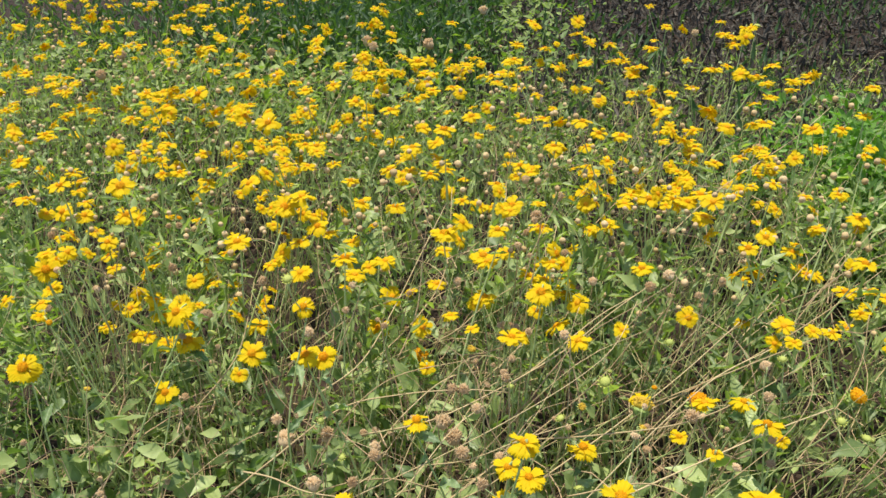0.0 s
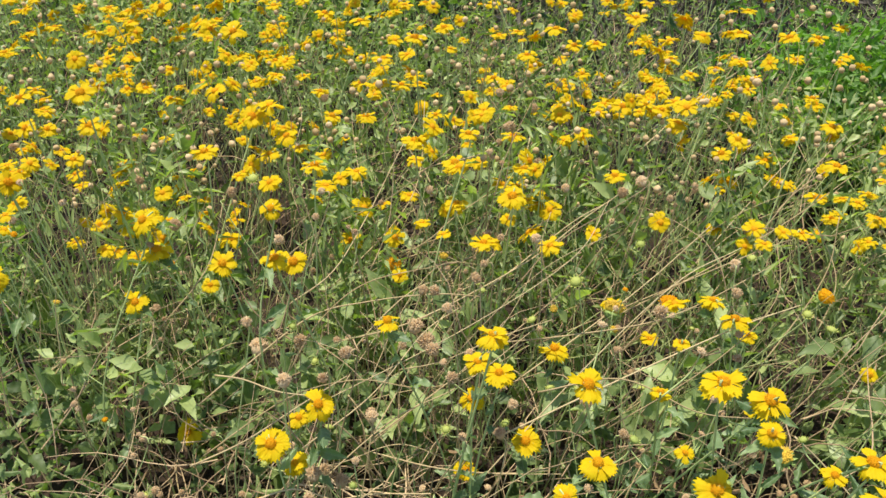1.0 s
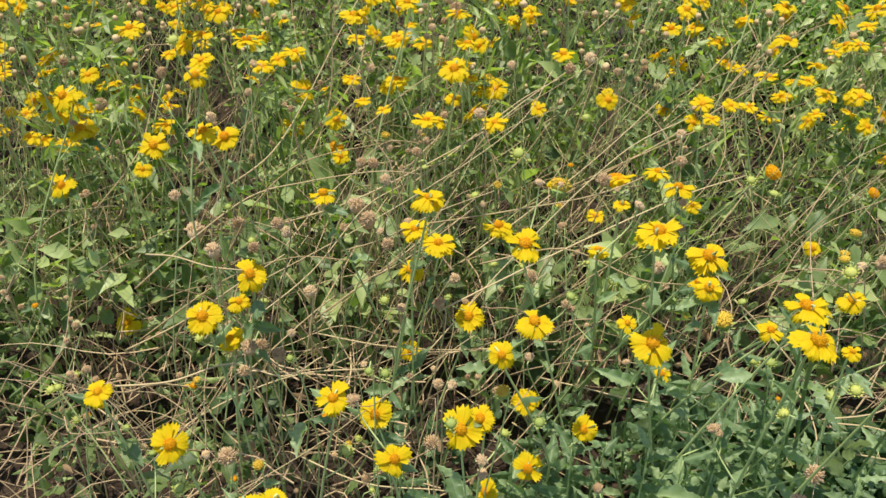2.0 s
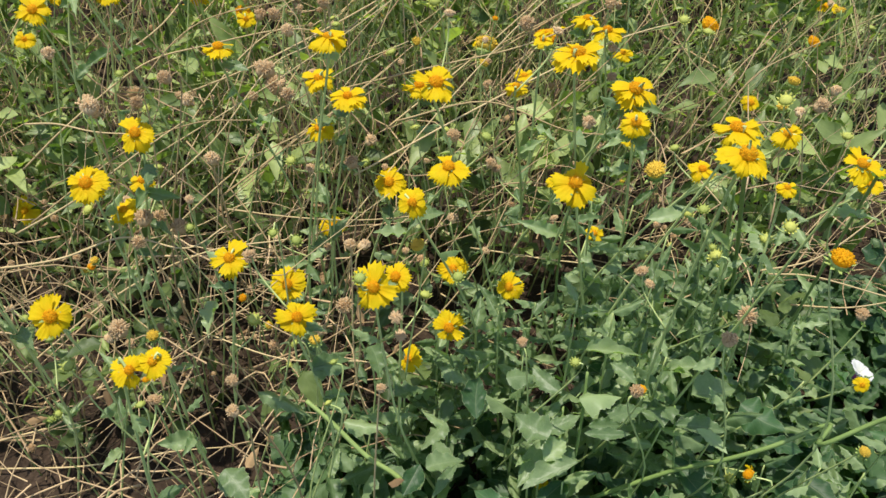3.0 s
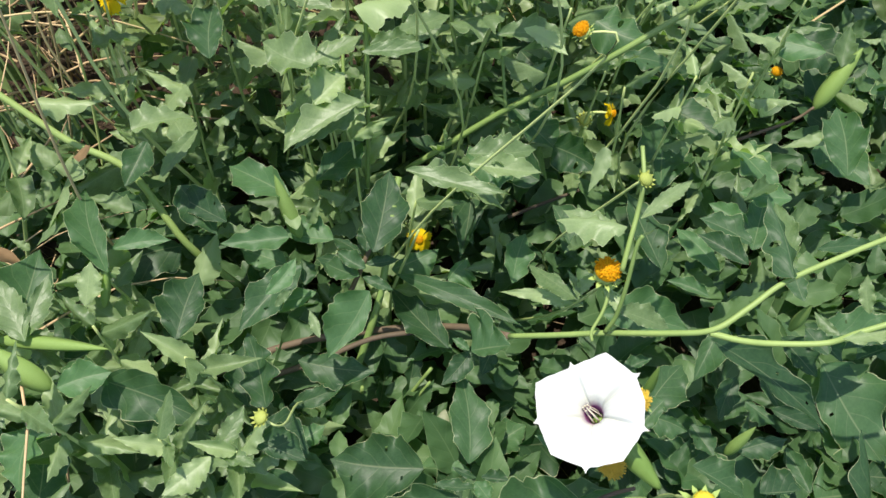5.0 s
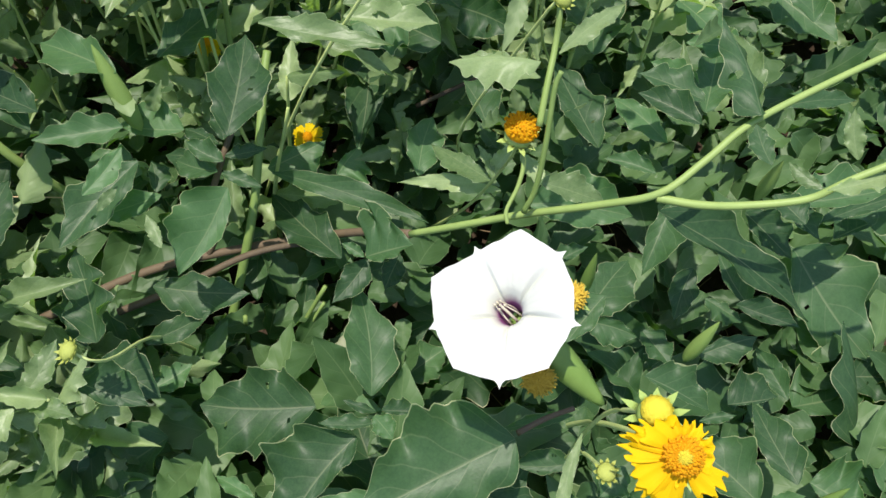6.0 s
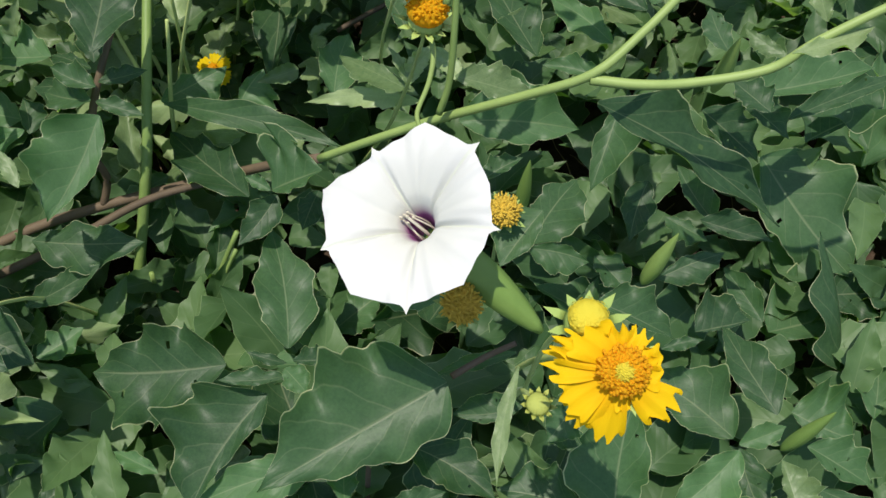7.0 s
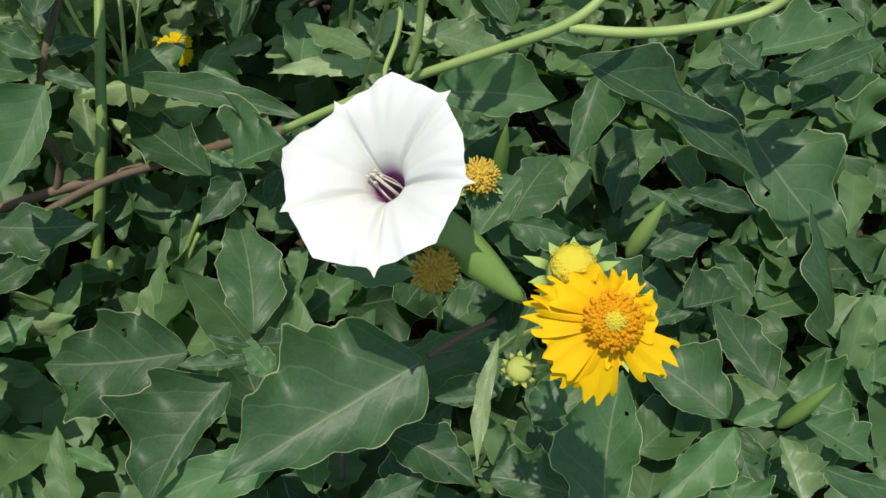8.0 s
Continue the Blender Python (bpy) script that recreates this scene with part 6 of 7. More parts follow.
blade(0, (0.390, 0.219, 0.200), (0.407, 0.192, 0.190), 12, 10, 0.50, 0.50, 0.15, -0.18)
blade(0, (0.645, 0.252, 0.120), (0.698, 0.238, 0.120), 22, 18, 0.50, 0.50, -0.37, -0.02)
blade(0, (0.088, 0.375, 0.150), (0.121, 0.388, 0.150), 12, 10, 0.50, 0.50, -0.07, -0.16)
blade(0, (0.073, 0.281, 0.130), (0.101, 0.296, 0.130), 11, 12, 0.50, 0.50, 0.27, -0.01)
blade(0, (0.478, 0.322, 0.160), (0.490, 0.286, 0.160), 11, 11, 0.50, 0.50, -0.02, -0.00)
blade(0, (0.192, 0.490, 0.295), (0.220, 0.573, 0.310), 22, 20, 0.45, 0.45, 0.03, -0.60)
blade(0, (0.156, 0.540, 0.250), (0.105, 0.562, 0.245), 23, 7, 0.50, 0.50, 0.16, -0.25)
blade(0, (0.181, 0.516, 0.255), (0.156, 0.543, 0.250), 4, 11, 0.50, 0.50, 0.35, -0.43)
blade(0, (0.177, 0.511, 0.245), (0.134, 0.530, 0.240), 6, 15, 0.50, 0.50, 0.06, -0.58)
blade(0, (0.183, 0.467, 0.265), (0.136, 0.417, 0.240), 29, 10, 0.42, 0.35, 0.28, -0.46)
blade(0, (0.092, 0.459, 0.300), (0.123, 0.487, 0.310), 9, 7, 0.50, 0.50, 0.30, -0.52)
blade(0, (0.098, 0.583, 0.150), (0.047, 0.615, 0.150), 18, 18, 0.50, 0.50, 0.41, -0.42)
blade(0, (0.119, 0.523, 0.200), (0.120, 0.551, 0.210), 13, 5, 0.50, 0.50, 0.17, -0.41)
blade(0, (0.133, 0.483, 0.250), (0.078, 0.482, 0.240), 10, 10, 0.50, 0.50, 0.19, -0.39)
blade(1, (0.133, 0.424, 0.270), (0.127, 0.448, 0.280), 3, 6, 0.50, 0.50, -0.01, -0.07)
blade(1, (0.098, 0.451, 0.290), (0.115, 0.460, 0.300), 4, 4, 0.50, 0.50, 0.44, -0.58)
blade(0, (0.335, 0.714, 0.150), (0.293, 0.559, 0.160), 23, 16, 0.45, 0.45, 0.01, -0.25)
blade(0, (0.334, 0.494, 0.190), (0.365, 0.550, 0.200), 16, 16, 0.50, 0.50, 0.15, -0.47)
blade(0, (0.404, 0.523, 0.200), (0.398, 0.580, 0.200), 22, 6, 0.50, 0.50, -0.12, -0.20)
blade(0, (0.491, 0.477, 0.200), (0.487, 0.584, 0.200), 21, 15, 0.45, 0.45, 0.03, -0.15)
blade(0, (0.533, 0.420, 0.290), (0.498, 0.461, 0.290), 13, 8, 0.50, 0.50, -0.23, -0.40)
blade(0, (0.540, 0.455, 0.220), (0.515, 0.516, 0.220), 9, 17, 0.50, 0.50, -0.22, -0.07)
blade(0, (0.573, 0.484, 0.250), (0.543, 0.519, 0.250), 11, 8, 0.50, 0.50, -0.41, -0.48)
blade(0, (0.566, 0.457, 0.250), (0.607, 0.520, 0.250), 21, 17, 0.50, 0.50, -0.49, -0.39)
blade(0, (0.519, 0.428, 0.220), (0.483, 0.454, 0.220), 9, 5, 0.50, 0.50, -0.21, -0.37)
blade(0, (0.624, 0.441, 0.260), (0.694, 0.434, 0.260), 7, 9, 0.50, 0.50, -0.21, -0.42)
blade(0, (0.574, 0.379, 0.280), (0.580, 0.417, 0.280), 8, 10, 0.50, 0.50, -0.27, -0.32)
blade(1, (0.533, 0.305, 0.370), (0.522, 0.329, 0.370), 3, 6, 0.50, 0.50, -0.39, -0.52)
blade(1, (0.564, 0.319, 0.370), (0.565, 0.343, 0.390), 6, 6, 0.50, 0.50, -0.58, -0.46)
blade(1, (0.523, 0.296, 0.385), (0.566, 0.296, 0.390), 9, 4, 0.50, 0.50, -0.60, 0.03)
blade(0, (0.724, 0.373, 0.200), (0.666, 0.364, 0.200), 5, 30, 0.50, 0.50, -0.46, 0.04)
blade(0, (0.560, 0.317, 0.300), (0.552, 0.346, 0.300), 12, 9, 0.50, 0.50, -0.07, -0.24)
blade(1, (0.380, 0.400, 0.330), (0.391, 0.370, 0.330), 7, 5, 0.50, 0.50, 0.03, -0.55)
blade(0, (0.083, 0.411, 0.130), (0.019, 0.465, 0.130), 21, 12, 0.50, 0.50, -0.02, -0.15)
blade(0, (0.058, 0.558, 0.280), (0.003, 0.605, 0.280), 20, 9, 0.50, 0.50, -0.10, -0.60)
blade(0, (0.121, 0.564, 0.300), (0.062, 0.618, 0.300), 15, 20, 0.50, 0.50, -0.20, -0.13)
blade(1, (0.203, 0.618, 0.360), (0.124, 0.585, 0.350), 19, 7, 0.50, 0.50, -0.22, -0.31)
blade(0, (-0.131, 0.463, 0.280), (-0.111, 0.551, 0.290), 19, 27, 0.50, 0.50, 0.42, -0.52)
blade(0, (-0.046, 0.506, 0.300), (-0.071, 0.616, 0.300), 11, 20, 0.50, 0.50, 0.37, -0.06)
blade(0, (-0.046, 0.538, 0.290), (0.007, 0.539, 0.290), 6, 12, 0.50, 0.50, 0.38, -0.51)
blade(0, (0.001, 0.455, 0.250), (0.026, 0.521, 0.260), 16, 26, 0.50, 0.50, 0.20, -0.33)
blade(0, (0.123, 0.503, 0.270), (0.059, 0.453, 0.250), 17, 18, 0.50, 0.50, -0.20, -0.36)
blade(0, (-0.051, 0.410, 0.270), (-0.097, 0.436, 0.270), 14, 8, 0.50, 0.50, 0.37, -0.41)
blade(0, (0.011, 0.380, 0.210), (-0.068, 0.439, 0.220), 21, 23, 0.50, 0.50, 0.26, -0.21)
blade(0, (0.054, 0.403, 0.190), (0.054, 0.473, 0.200), 17, 15, 0.50, 0.50, -0.16, -0.29)
blade(1, (0.037, 0.334, 0.270), (0.065, 0.367, 0.280), 8, 9, 0.50, 0.50, 0.19, -0.32)
blade(1, (0.034, 0.331, 0.270), (-0.006, 0.306, 0.270), 9, 14, 0.50, 0.50, -0.08, -0.37)
blade(1, (0.039, 0.334, 0.270), (0.070, 0.316, 0.270), 7, 7, 0.50, 0.50, 0.26, 0.05)
blade(0, (0.063, 0.348, 0.260), (0.109, 0.321, 0.250), 7, 19, 0.50, 0.50, 0.24, -0.36)
blade(0, (-0.137, 0.328, 0.190), (-0.131, 0.422, 0.200), 21, 23, 0.50, 0.50, 0.45, -0.07)
blade(0, (0.525, 0.581, 0.200), (0.579, 0.697, 0.200), 31, 31, 0.50, 0.50, -0.11, -0.58)
blade(1, (0.515, 0.361, 0.370), (0.528, 0.433, 0.380), 11, 7, 0.55, 0.55, -0.53, -0.08)
blade(0, (0.551, 0.447, 0.280), (0.507, 0.479, 0.290), 16, 10, 0.50, 0.50, -0.14, -0.09)
blade(1, (0.402, 0.418, 0.400), (0.456, 0.445, 0.410), 8, 5, 0.50, 0.50, -0.15, -0.28)
blade(1, (0.393, 0.419, 0.380), (0.351, 0.454, 0.380), 9, 11, 0.50, 0.50, -0.06, -0.02)
blade(0, (0.611, 0.491, 0.280), (0.562, 0.508, 0.280), 13, 14, 0.50, 0.50, -0.51, -0.01)
blade(0, (0.703, 0.528, 0.250), (0.735, 0.624, 0.250), 23, 23, 0.50, 0.50, -0.56, -0.19)
blade(0, (0.735, 0.679, 0.280), (0.671, 0.722, 0.280), 10, 21, 0.50, 0.50, -0.52, -0.44)
blade(1, (0.231, 0.537, 0.350), (0.317, 0.493, 0.350), 8, 11, 0.40, 0.40, -0.11, -0.13)
blade(1, (0.207, 0.629, 0.410), (0.269, 0.627, 0.410), 8, 9, 0.50, 0.50, 0.06, -0.32)
blade(1, (0.358, 0.635, 0.410), (0.389, 0.596, 0.410), 8, 8, 0.50, 0.50, 0.06, -0.69)
blade(0, (0.067, 0.675, 0.380), (0.074, 0.748, 0.390), 14, 21, 0.50, 0.50, -0.01, -0.35)
blade(0, (0.369, 0.694, 0.250), (0.414, 0.623, 0.240), 22, 24, 0.50, 0.50, 0.09, -0.17)
blade(1, (0.341, 0.663, 0.380), (0.411, 0.650, 0.380), 10, 14, 0.50, 0.50, -0.34, -0.38)
blade(0, (0.492, 0.691, 0.300), (0.551, 0.675, 0.300), 18, 10, 0.50, 0.50, -0.34, -0.11)
blade(1, (0.292, 0.550, 0.330), (0.359, 0.532, 0.330), 11, 13, 0.50, 0.50, -0.04, -0.20)
blade(1, (0.154, 0.649, 0.380), (0.211, 0.674, 0.390), 14, 11, 0.50, 0.50, -0.22, -0.27)
blade(0, (0.147, 0.601, 0.270), (0.200, 0.644, 0.280), 25, 12, 0.50, 0.50, 0.13, -0.12)
blade(1, (0.241, 0.658, 0.400), (0.299, 0.679, 0.400), 11, 11, 0.50, 0.50, 0.13, -0.31)
blade(0, (-0.013, 0.655, 0.300), (-0.037, 0.610, 0.290), 13, 16, 0.50, 0.50, 0.01, -0.59)
blade(1, (0.041, 0.644, 0.320), (0.004, 0.587, 0.320), 8, 7, 0.50, 0.50, 0.19, -0.46)
blade(1, (-0.116, 0.454, 0.290), (-0.143, 0.516, 0.310), 13, 15, 0.45, 0.45, 0.19, -0.31)
blade(1, (-0.118, 0.457, 0.290), (-0.097, 0.514, 0.300), 13, 6, 0.50, 0.50, 0.30, -0.46)
blade(1, (-0.186, 0.444, 0.300), (-0.144, 0.458, 0.300), 8, 11, 0.50, 0.50, 0.27, -0.42)
blade(1, (-0.172, 0.454, 0.300), (-0.140, 0.470, 0.300), 9, 7, 0.50, 0.50, 0.31, -0.23)
blade(1, (-0.202, 0.442, 0.310), (-0.238, 0.454, 0.310), 8, 8, 0.50, 0.50, 0.30, -0.21)
blade(1, (-0.211, 0.441, 0.290), (-0.170, 0.417, 0.290), 11, 11, 0.50, 0.50, 0.48, 0.01)
blade(1, (-0.166, 0.434, 0.280), (-0.135, 0.386, 0.270), 11, 13, 0.50, 0.50, 0.26, -0.43)
blade(0, (-0.090, 0.410, 0.280), (-0.045, 0.417, 0.280), 16, 14, 0.50, 0.50, 0.25, -0.38)
blade(1, (-0.227, 0.420, 0.290), (-0.262, 0.449, 0.290), 10, 12, 0.50, 0.50, 0.22, -0.04)
blade(1, (-0.195, 0.475, 0.300), (-0.161, 0.493, 0.310), 9, 9, 0.50, 0.50, 0.33, -0.36)
blade(1, (-0.071, 0.487, 0.280), (-0.061, 0.521, 0.300), 13, 9, 0.50, 0.50, -0.09, -0.42)
blade(0, (-0.221, 0.523, 0.280), (-0.177, 0.531, 0.280), 26, 12, 0.50, 0.50, 0.02, -0.13)
blade(1, (0.168, 0.677, 0.340), (0.122, 0.603, 0.320), 12, 16, 0.50, 0.50, 0.11, -0.53)
blade(1, (0.216, 0.648, 0.400), (0.264, 0.649, 0.400), 10, 11, 0.50, 0.50, 0.03, -0.60)
blade(1, (0.187, 0.703, 0.400), (0.148, 0.742, 0.410), 12, 14, 0.50, 0.50, -0.24, -0.45)
blade(1, (0.157, 0.620, 0.360), (0.191, 0.647, 0.370), 13, 18, 0.50, 0.50, -0.03, -0.55)
blade(0, (0.012, 0.610, 0.280), (0.046, 0.558, 0.270), 19, 14, 0.50, 0.50, 0.26, -0.31)
blade(1, (0.294, 0.562, 0.330), (0.361, 0.560, 0.330), 15, 17, 0.50, 0.50, -0.11, -0.20)
blade(1, (0.281, 0.689, 0.440), (0.250, 0.717, 0.450), 11, 10, 0.50, 0.50, -0.13, -0.59)
blade(1, (0.340, 0.662, 0.500), (0.384, 0.681, 0.500), 9, 9, 0.50, 0.50, -0.19, -0.37)

# more leaves in the depth of the plant
for i in range(250):
    x, y = rnd.uniform(-0.14, 1.25), rnd.uniform(-0.12, 0.95)
    if x < 0.15 and y > 0.75:
        continue
    z = rnd.uniform(0.03, 0.12 if -0.05 < x < 0.85 and y < 0.62 else 0.20)
    if open_view(x, y, z):
        continue
    a, ln = rnd.uniform(0, 6.28), rnd.uniform(0.045, 0.10)
    tip = (x + math.cos(a) * ln, y + math.sin(a) * ln, z + rnd.uniform(-0.045, 0.055))
    if open_view((x + tip[0]) / 2, (y + tip[1]) / 2, z) or open_view(*tip):
        continue
    kind = 1 if rnd.random() < (0.6 if y > 0.48 else 0.15) else 0
    child("leaf", LEAF_SETS[kind][rnd.randrange(10)], plant, blade_pose((x, y, z), tip, ln * rnd.uniform(0.40, 0.66) * (0.68 if kind == 1 else 1.0), rnd.uniform(-60, 60)), plant_o)

for i in range(130):
    x, y = rnd.uniform(-0.30, 0.32), rnd.uniform(-0.05, 0.56)
    z = rnd.uniform(0.04, 0.12 if x > -0.05 else 0.20)
    a, ln = rnd.uniform(0, 6.28), rnd.uniform(0.045, 0.095)
    tip = (x + math.cos(a) * ln, y + math.sin(a) * ln, z + rnd.uniform(-0.04, 0.05))
    if open_view((x + tip[0]) / 2, (y + tip[1]) / 2, z) or open_view(*tip):
        continue
    kind = 1 if rnd.random() < (0.25 if x > 0.05 else 0.6) else 0
    child("leaf", LEAF_SETS[kind][rnd.randrange(10)], plant, blade_pose((x, y, z), tip, ln * rnd.uniform(0.42, 0.66), rnd.uniform(-55, 55)), plant_o)

# young leafy shoots of the daisies between the broad leaves
def shoot(x, y, height, seed, slim=0.31):
    rnd = random.Random(seed)
    foot = Vector((x, y, 0.0))
    top = Vector((x + rnd.uniform(-0.04, 0.05), y + rnd.uniform(-0.05, 0.03), height))
    line = curve_through([foot, foot.lerp(top, 0.5) + Vector((rnd.uniform(-0.015, 0.015), rnd.uniform(-0.015, 0.015), 0)), top], 8)
    root = thing("daisy_shoot", foot, "young sage green leafy daisy shoot with toothed leaves", "plant", "leafy shoots")
    o = Matrix.Translation(foot)
    sv, sf = tube([q - foot for q in line], 0.0026, 0.0012, 6)
    child("stem", mesh_of("stem", sv, sf, M_STEM), root, o, o)
    turn = rnd.uniform(0, 6.28)
    count = rnd.randint(10, 15) if slim > 0.3 else rnd.randint(14, 20)
    for i in range(count):
        t = 0.35 + 0.65 * i / (count - 1)
        q = line[min(len(line) - 1, int(t * (len(line) - 1)))]
        turn += 2.4 + rnd.uniform(-0.3, 0.3)
        ln = (0.074 - 0.040 * (t - 0.35)) * rnd.uniform(0.75, 1.15)
        rise = rnd.uniform(-0.1, 0.6) + 0.8 * (t - 0.4)
        tip = q + Vector((math.cos(turn), math.sin(turn), rise)).normalized() * ln
        if open_view(*tip) or open_view(*q.lerp(tip, 0.5)):
            continue
        child("leaf", LEAF_SETS[1][rnd.randrange(10)], root, blade_pose(q, tip, ln * rnd.uniform(0.8, 1.25) * slim, rnd.uniform(-35, 35), (-0.1, -0.1, 1.0)), o)
    return root


rnd = random.Random(61)
for i in range(26):
    x, y = rnd.uniform(-0.06, 0.66), rnd.uniform(0.54, 0.98)
    shoot(x, y, rnd.uniform(0.24, 0.34) + 0.14 * (y - 0.54) / 0.44, 300 + i)
for i in range(16):
    shoot(rnd.uniform(0.10, 0.52), rnd.uniform(0.74, 1.02), rnd.uniform(0.40, 0.58), 500 + i, 0.26)
for i in range(9):
    shoot(rnd.uniform(-0.30, 0.04), rnd.uniform(0.24, 0.56), rnd.uniform(0.26, 0.37), 400 + i)
# pale green spindle buds
BUDS = [
    (0.414, 0.33, 0.24, 0.418, 0.336, 0.29, 0.0092),
    (0.483, 0.276, 0.2, 0.498, 0.282, 0.25, 0.0113),
    (0.519, 0.152, 0.19, 0.535, 0.156, 0.24, 0.0094),
    (0.548, 0.353, 0.28, 0.548, 0.352, 0.33, 0.0107),
    (0.124, 0.547, 0.25, 0.111, 0.575, 0.32, 0.0171),
    (-0.157, 0.474, 0.27, -0.045, 0.434, 0.29, 0.0146),
    (-0.101, 0.419, 0.26, -0.146, 0.451, 0.3, 0.0227),
    (0.77, 0.686, 0.17, 0.818, 0.715, 0.24, 0.024),
    (-0.061, 0.494, 0.26, -0.046, 0.514, 0.3, 0.0097),
    (0.388, 0.946, 0.28, 0.388, 0.97, 0.38, 0.0223),
]


def spindle(count=14, sides=10):
    verts, faces = [], []
    for i in range(count + 1):
        v = i / count
        r = 0.5 * (math.sin(math.pi * min(1.0, v ** 0.8)) ** 0.7 if 0 < v < 1 else 0.06) * (1 - 0.25 * v)
        for k in range(sides):
            a = 2 * math.pi * k / sides
            rr = r * (1 + 0.10 * math.cos(5 * a))
            verts.append((v, rr * math.cos(a), rr * math.sin(a)))
    for i in range(count):
        for k in range(sides):
            a, b = i * sides + k, i * sides + (k + 1) % sides
            faces.append((a, b, b + sides, a + sides))
    return verts, faces


SPINDLE = mesh_of("trumpet_bud", *spindle(), M_TRUMPET)
for bx, by, bz, tx, ty, tz, w in BUDS:
    m = blade_pose((bx, by, bz), (tx, ty, tz), w)
    ex = Vector((tx, ty, tz)) - Vector((bx, by, bz))
    m = m @ Matrix.Diagonal((1, 1, w / (0.5 * ex.length + 0.5 * w), 1))
    child("trumpet_bud", SPINDLE, plant, m, plant_o, "pale green pointed flower bud")

# the white trumpet flower
RIM = Vector((0.3275, 0.2862, 0.3605))
FACE = Vector((-0.37, -0.064, 0.927)).normalized()
# reach of the rim by the way round, in degrees: five pointed teeth and the five full lobes between them
TEETH = ((-154, 0.95), (-83, 1.08), (-12, 1.07), (42, 1.04), (121, 0.83))
LOBES = (1.09, 1.13, 1.03, 1.08, 1.13)


def trumpet():
    """A five-toothed funnel: rings from the throat out to the rim, pleated towards each tooth."""
    verts, faces, uvs = [], [], []
    rings, segs = 30, 36
    around = []
    for i, (deg, reach) in enumerate(TEETH):
        nxt, far = TEETH[(i + 1) % 5]
        nxt += 360 if nxt < deg else 0
        for k in range(segs):
            t = k / segs
            side = reach if t < 0.5 else far
            half, step = radians(nxt - deg) / 2, radians(nxt - deg) * min(t, 1 - t)
            chord = side * LOBES[i] * math.sin(half) / (side * math.sin(step) + LOBES[i] * math.sin(half - step))
            swell = math.sin(math.pi * t) ** 0.75
            around.append((radians(deg + (nxt - deg) * t), 0.85 * chord + 0.15 * (side + (LOBES[i] - side) * swell), min(t, 1 - t) * 2, i, (i + t) / 5))
    around.append((around[0][0] + 2 * math.pi, *around[0][1:4], 1.0))
    wide = len(around)
    for i in range(rings + 1):
        v = i / rings
        r = 0.14 + 0.86 * (1.30 * v ** 2.6 if v < 0.5 else 0.2144 + (v - 0.5) * 1.571)
        depth = -1.05 * (1 - v) ** 1.75
        for a, reach, tip, lobe, u in around:
            rim = max(0.0, (v - 0.93) / 0.07)
            point = 0.10 * max(0.0, 1 - tip / 0.10) ** 1.6 * rim
            pleat = -0.085 * math.exp(-(tip / 0.13) ** 2) * math.sin(math.pi * v ** 1.2) ** 1.2
            puff = 0.075 * math.sin(math.pi * tip * 0.5) * v * v
            crease = 0.018 * math.sin(9 * tip + lobe * 1.9) * v ** 3 + 0.012 * math.sin(17 * tip + 4 * v + lobe) * v ** 4
            bow = 0.05 * math.sin(2 * a + 0.7) * v ** 3
            turned = (0.10, 0.05, 0.08, 0.07, 0.16)[lobe] * max(0.0, (v - 0.66) / 0.34) ** 2 * math.sin(math.pi * tip * 0.5)
            rr = r * (1 + (reach - 1) * v * v) + point
            verts.append((rr * math.cos(a), rr * math.sin(a), depth + pleat + puff + crease + bow - turned))
            uvs.append((u, v))
    for i in range(rings):
        for k in range(wide - 1):
            a = i * wide + k
            faces.append((a, a + 1, a + wide + 1, a + wide))
    return verts, faces, uvs


SIZE = 0.0405
across_way = Vector((0.917, -0.399, 0.0))
across_way = (across_way - FACE * across_way.dot(FACE)).normalized()
flower_pose = (Matrix((across_way, FACE.cross(across_way), FACE)).transposed() * SIZE).to_4x4()
flower_pose.translation = RIM
TRUMPET = mesh_of("corolla", *trumpet()[:2], M_COROLLA, trumpet()[2])
corolla = child("corolla", TRUMPET, plant, flower_pose, plant_o, "white five-tipped trumpet corolla with a purple throat")
throat = RIM - FACE * SIZE * 0.9
tail = Vector((0.384, 0.236, 0.290))


def calyx_tube():
    a = throat
    pts = curve_through([a, a.lerp(tail, 0.45) + Vector((0, 0, 0.002)), tail], 8)
    v, f = [], []
    n = len(pts)
    sides = 12
    for i, q in enumerate(pts):
        way = (pts[min(i + 1, n - 1)] - pts[max(i - 1, 0)]).normalized()
        s = way.cross(Vector((0, 0, 1))).normalized()
        u = s.cross(way)
        t = i / (n - 1)
        r = 0.0050 + 0.0062 * math.sin(math.pi * t) ** 0.8 - 0.0030 * t
        for k in range(sides):
            g = 2 * math.pi * k / sides
            rr = r * (1 + 0.08 * math.cos(5 * g))
            v.append(q + s * rr * math.cos(g) + u * rr * math.sin(g))
    for i in range(n - 1):
        for k in range(sides):
            a0, b0 = i * sides + k, i * sides + (k + 1) % sides
            f.append((a0, b0, b0 + sides, a0 + sides))
    f.append(tuple(range((n - 1) * sides, n * sides)))
    return [q - Vector((0.30, 0.40, 0.0)) for q in v], f


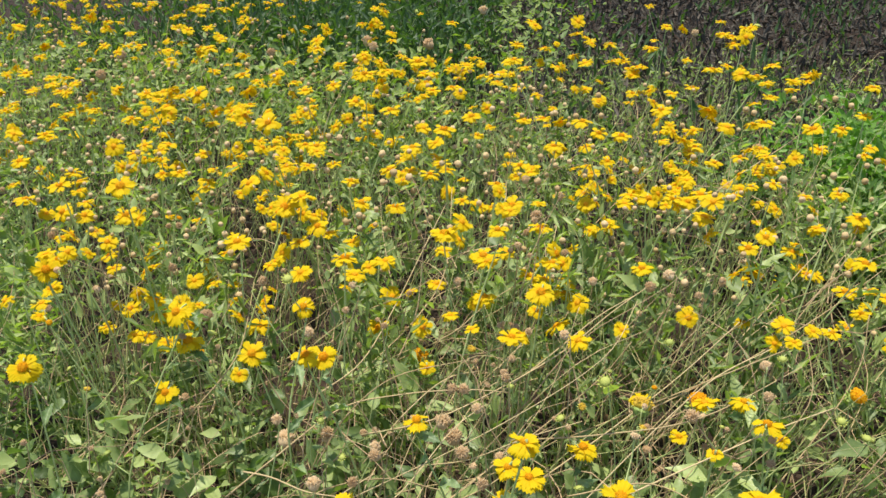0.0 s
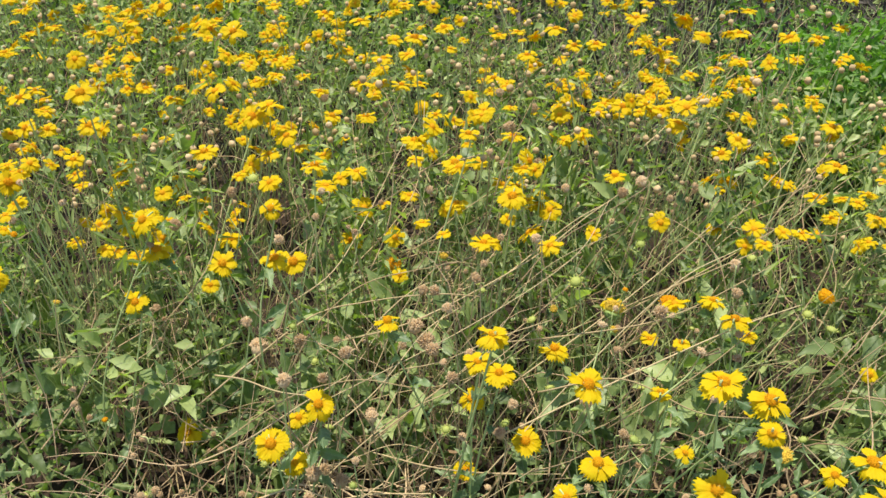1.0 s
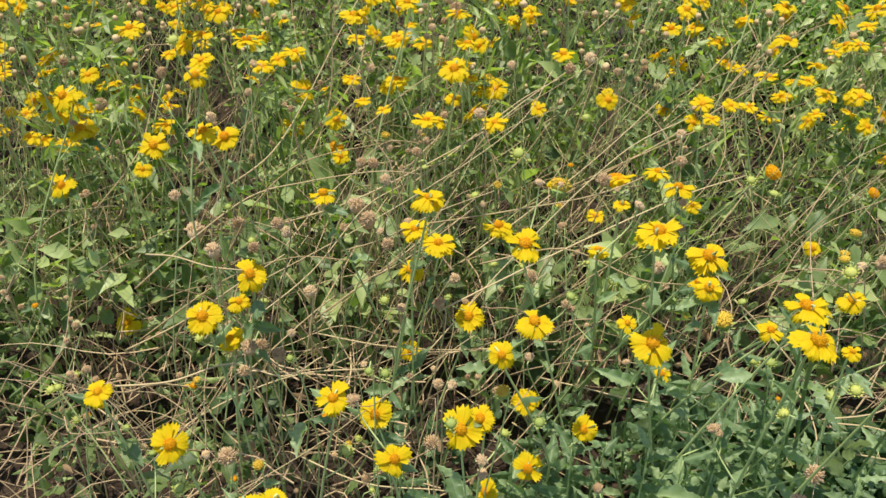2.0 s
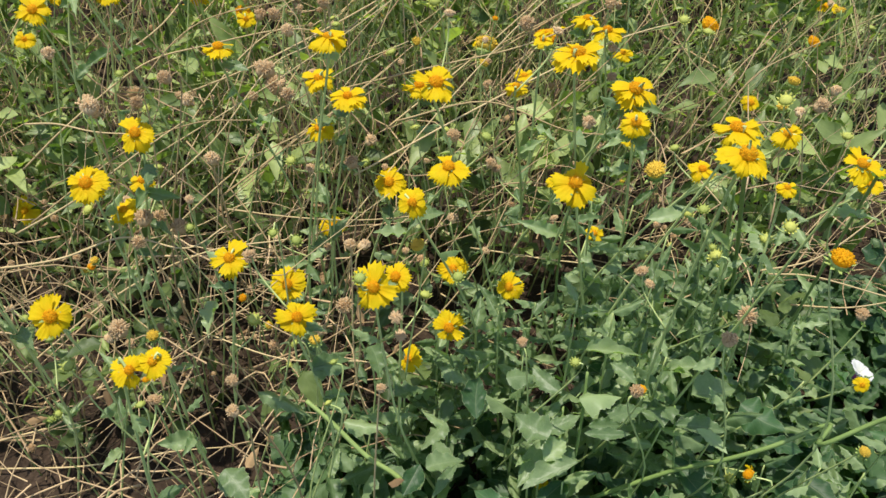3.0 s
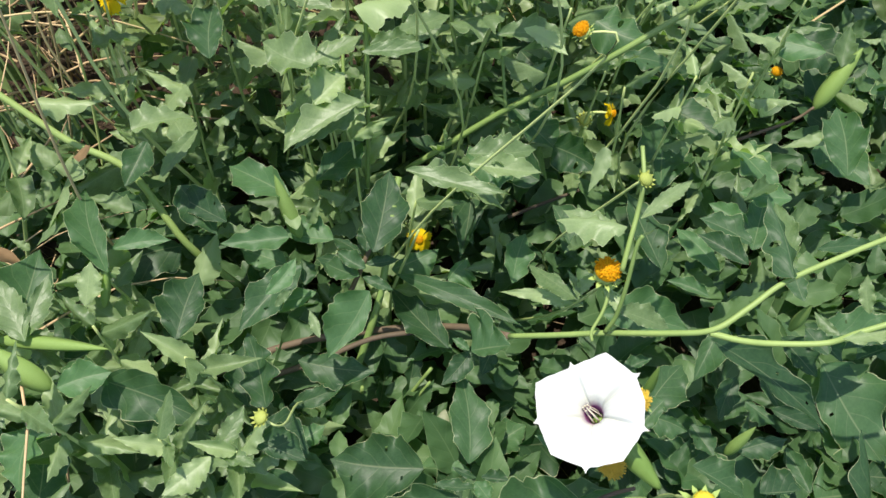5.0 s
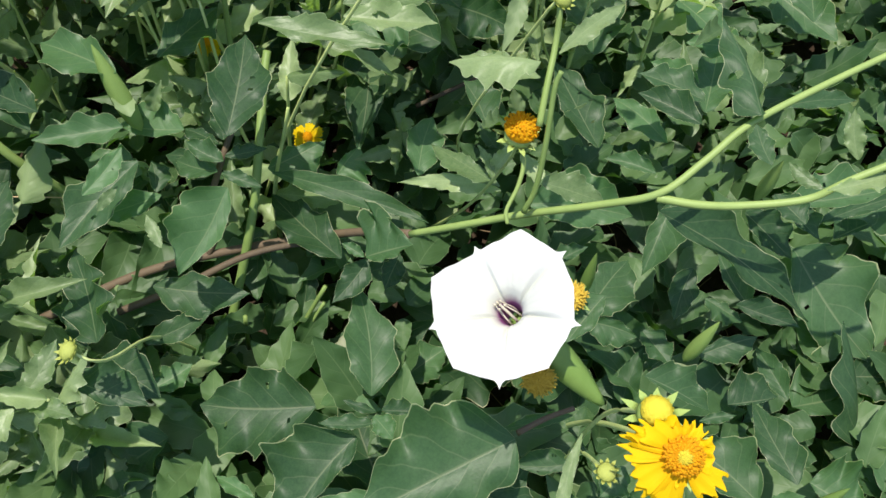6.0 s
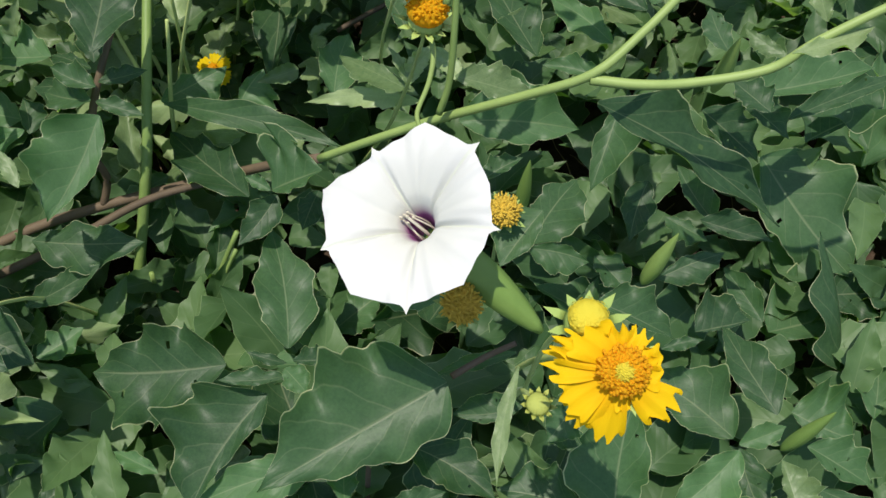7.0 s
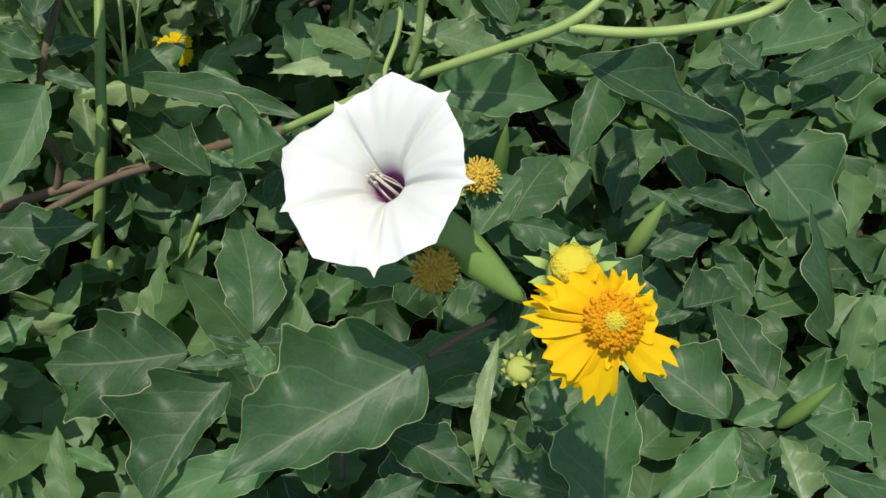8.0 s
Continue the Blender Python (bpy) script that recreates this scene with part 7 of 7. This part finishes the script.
child("calyx", mesh_of("calyx", *calyx_tube(), M_TRUMPET), plant, plant_o, plant_o, "pale green ribbed tube behind the flower")
for i in range(6):
    a = i * 1.05 + 0.3
    far = 0.03 if i < 5 else 0.0
    pts = [Vector((far * 3 * math.cos(a), far * 3 * math.sin(a), -1.05)), Vector((0.11 * math.cos(a), 0.11 * math.sin(a), -0.74 + 0.02 * i)), Vector((-0.12 + 0.06 * math.cos(a), 0.07 + 0.05 * math.sin(a), (-0.50, -0.42, -0.47, -0.40, -0.52, -0.33)[i]))]
    sv, sf = tube(curve_through(pts, 5), 0.013 if i < 5 else 0.020, 0.010 if i < 5 else 0.018, 6)
    bv, bf = ball(60 + i, 6, 8, 1.0, 0.1)
    b0 = len(sv)
    sv += [Vector(pts[-1]) + Vector((x * 0.022, y * 0.022, z * 0.050)) for x, y, z in bv]
    sf += [tuple(q + b0 for q in face) for face in bf]
    child("stamen", mesh_of("stamen", sv, sf, M_WHITE_TIP), corolla, flower_pose, flower_pose)

# a second trumpet seen from behind, and its torn edge
BACK_AT, BACK_WAY = Vector((0.742, 0.880, 0.226)), Vector((0.42, 0.05, 0.88))
child("corolla", TRUMPET, plant, facing(BACK_AT, BACK_WAY, 0.4, 0.022), plant_o, "wilting white trumpet corolla half closed")

# ---- the daisy close to the white flower ----
HEAD, R, WAY = Vector((0.371, 0.172, 0.414)), 0.0232, Vector((-0.22, -0.36, 0.91)).normalized()
rnd = random.Random(9)
foot = Vector((0.40, 0.30, 0.0))
line = curve_through([foot, Vector((0.398, 0.25, 0.2)), HEAD - WAY * 0.03, HEAD], 8)
big = thing("daisy", foot, "large yellow daisy with ragged notched petals and orange florets", "flower", "daisies of the field")
o = Matrix.Translation(foot)
sv, sf = tube([q - foot for q in line], 0.0022, 0.0014, 8)
child("stem", mesh_of("stem", sv, sf, M_STEM), big, o, o)
hp = facing(HEAD, WAY, 0.0, R * 0.42)
disc = child("disc", mesh_of("disc", *florets(90, 190, 1.0, 0.13, 0.078, 0.34), M_FLORET), big, hp, o, "dense orange florets round a yellow eye")
child("eye", mesh_of("eye", *florets(91, 70, 0.40, 0.05, 0.035), M_EYE), disc, facing(HEAD + WAY * R * 0.19, WAY, 0.0, R * 0.42), hp)
child("calyx", CALYX, big, facing(HEAD - WAY * R * 0.16, WAY, 0.5, R * 0.36), o)
LONG_PETALS = [petal_shape(560 + i, 14, 12, 1.15) for i in range(6)]
GOLD_PETALS = [mesh_of("petal", *q[:2], M_GOLD_PETAL, q[2]) for q in LONG_PETALS]
right = Vector((0.917, -0.399, 0.0))
right = (right - WAY * right.dot(WAY)).normalized()
face_turn = Matrix((right, WAY.cross(right), WAY)).transposed().to_4x4()
# turn round the disc in degrees, length, width, dip
for deg, ln, wide, dip in ((180, 1.24, 0.82, 0.10), (164, 1.14, 0.62, 0.02), (136, 0.78, 0.80, -0.12), (213, 1.04, 0.72, 0.18), (232, 1.20, 0.74, 0.22), (260, 1.26, 0.74, 0.26), (286, 0.62, 0.5, 0.45), (319, 1.04, 0.95, 0.12), (4, 0.50, 0.7, 0.1), (36, 0.42, 0.6, 0.0), (76, 0.60, 0.60, -0.1), (104, 0.60, 0.6, -0.1)):
    m = Matrix.Translation(HEAD) @ face_turn @ Matrix.Rotation(radians(deg), 4, "Z") @ Matrix.Rotation(dip, 4, "Y") @ Matrix.Translation((R * 0.20, 0, -R * 0.03)) @ Matrix.Diagonal((R * ln * 0.84, R * wide * 1.55, R * 0.7, 1))
    child("petal", GOLD_PETALS[rnd.randrange(6)], disc, m, hp)

# buds and old heads round the white flower
for k, (place, r, way, me, name, label) in enumerate((
    ((0.368, 0.194, 0.413), 0.0085, (-0.1, 0.1, 1), YELLOW_BUD, "daisy_bud", "round yellow bud with spreading green bracts"),
    ((0.393, 0.312, 0.284), 0.0105, (-0.1, -0.3, 1), DISC_OLD, "faded_daisy", "mustard brown rayless daisy head beside the white flower"),
    ((0.346, 0.254, 0.312), 0.0110, (-0.1, -0.3, 1), DISC_OLD, "faded_daisy", "mustard brown rayless daisy head under the white flower"),
    ((-0.178, 0.455, 0.330), 0.0100, (0.1, -0.3, 1), YELLOW_BUD, "daisy_bud", "yellow opening bud over pale green leaves"),
    ((0.352, 0.184, 0.360), 0.0050, (0, 0, 1), BUD, "daisy_bud", "small closed green bud on a side stalk"),
)):
    head, way = Vector(place), Vector(way).normalized()
    foot = Vector((place[0] + 0.03, place[1] + 0.06, 0.0))
    root = thing(name, foot, label, "bud" if name == "daisy_bud" else "flower")
    o = Matrix.Translation(foot)
    sv, sf = tube([q - foot for q in curve_through([foot, foot.lerp(head, 0.6) + Vector((0.01, 0.02, 0)), head], 8)], 0.0018, 0.0012, 8)
    child("stem", mesh_of("stem", sv, sf, M_STEM), root, o, o)
    child("head", me, root, facing(head, way, k, r), o)
    if me is not BUD:
        child("calyx", CALYX, root, facing(head - way * r * 0.4, way, k, r * (1.0 if me is YELLOW_BUD else 0.72)), o)
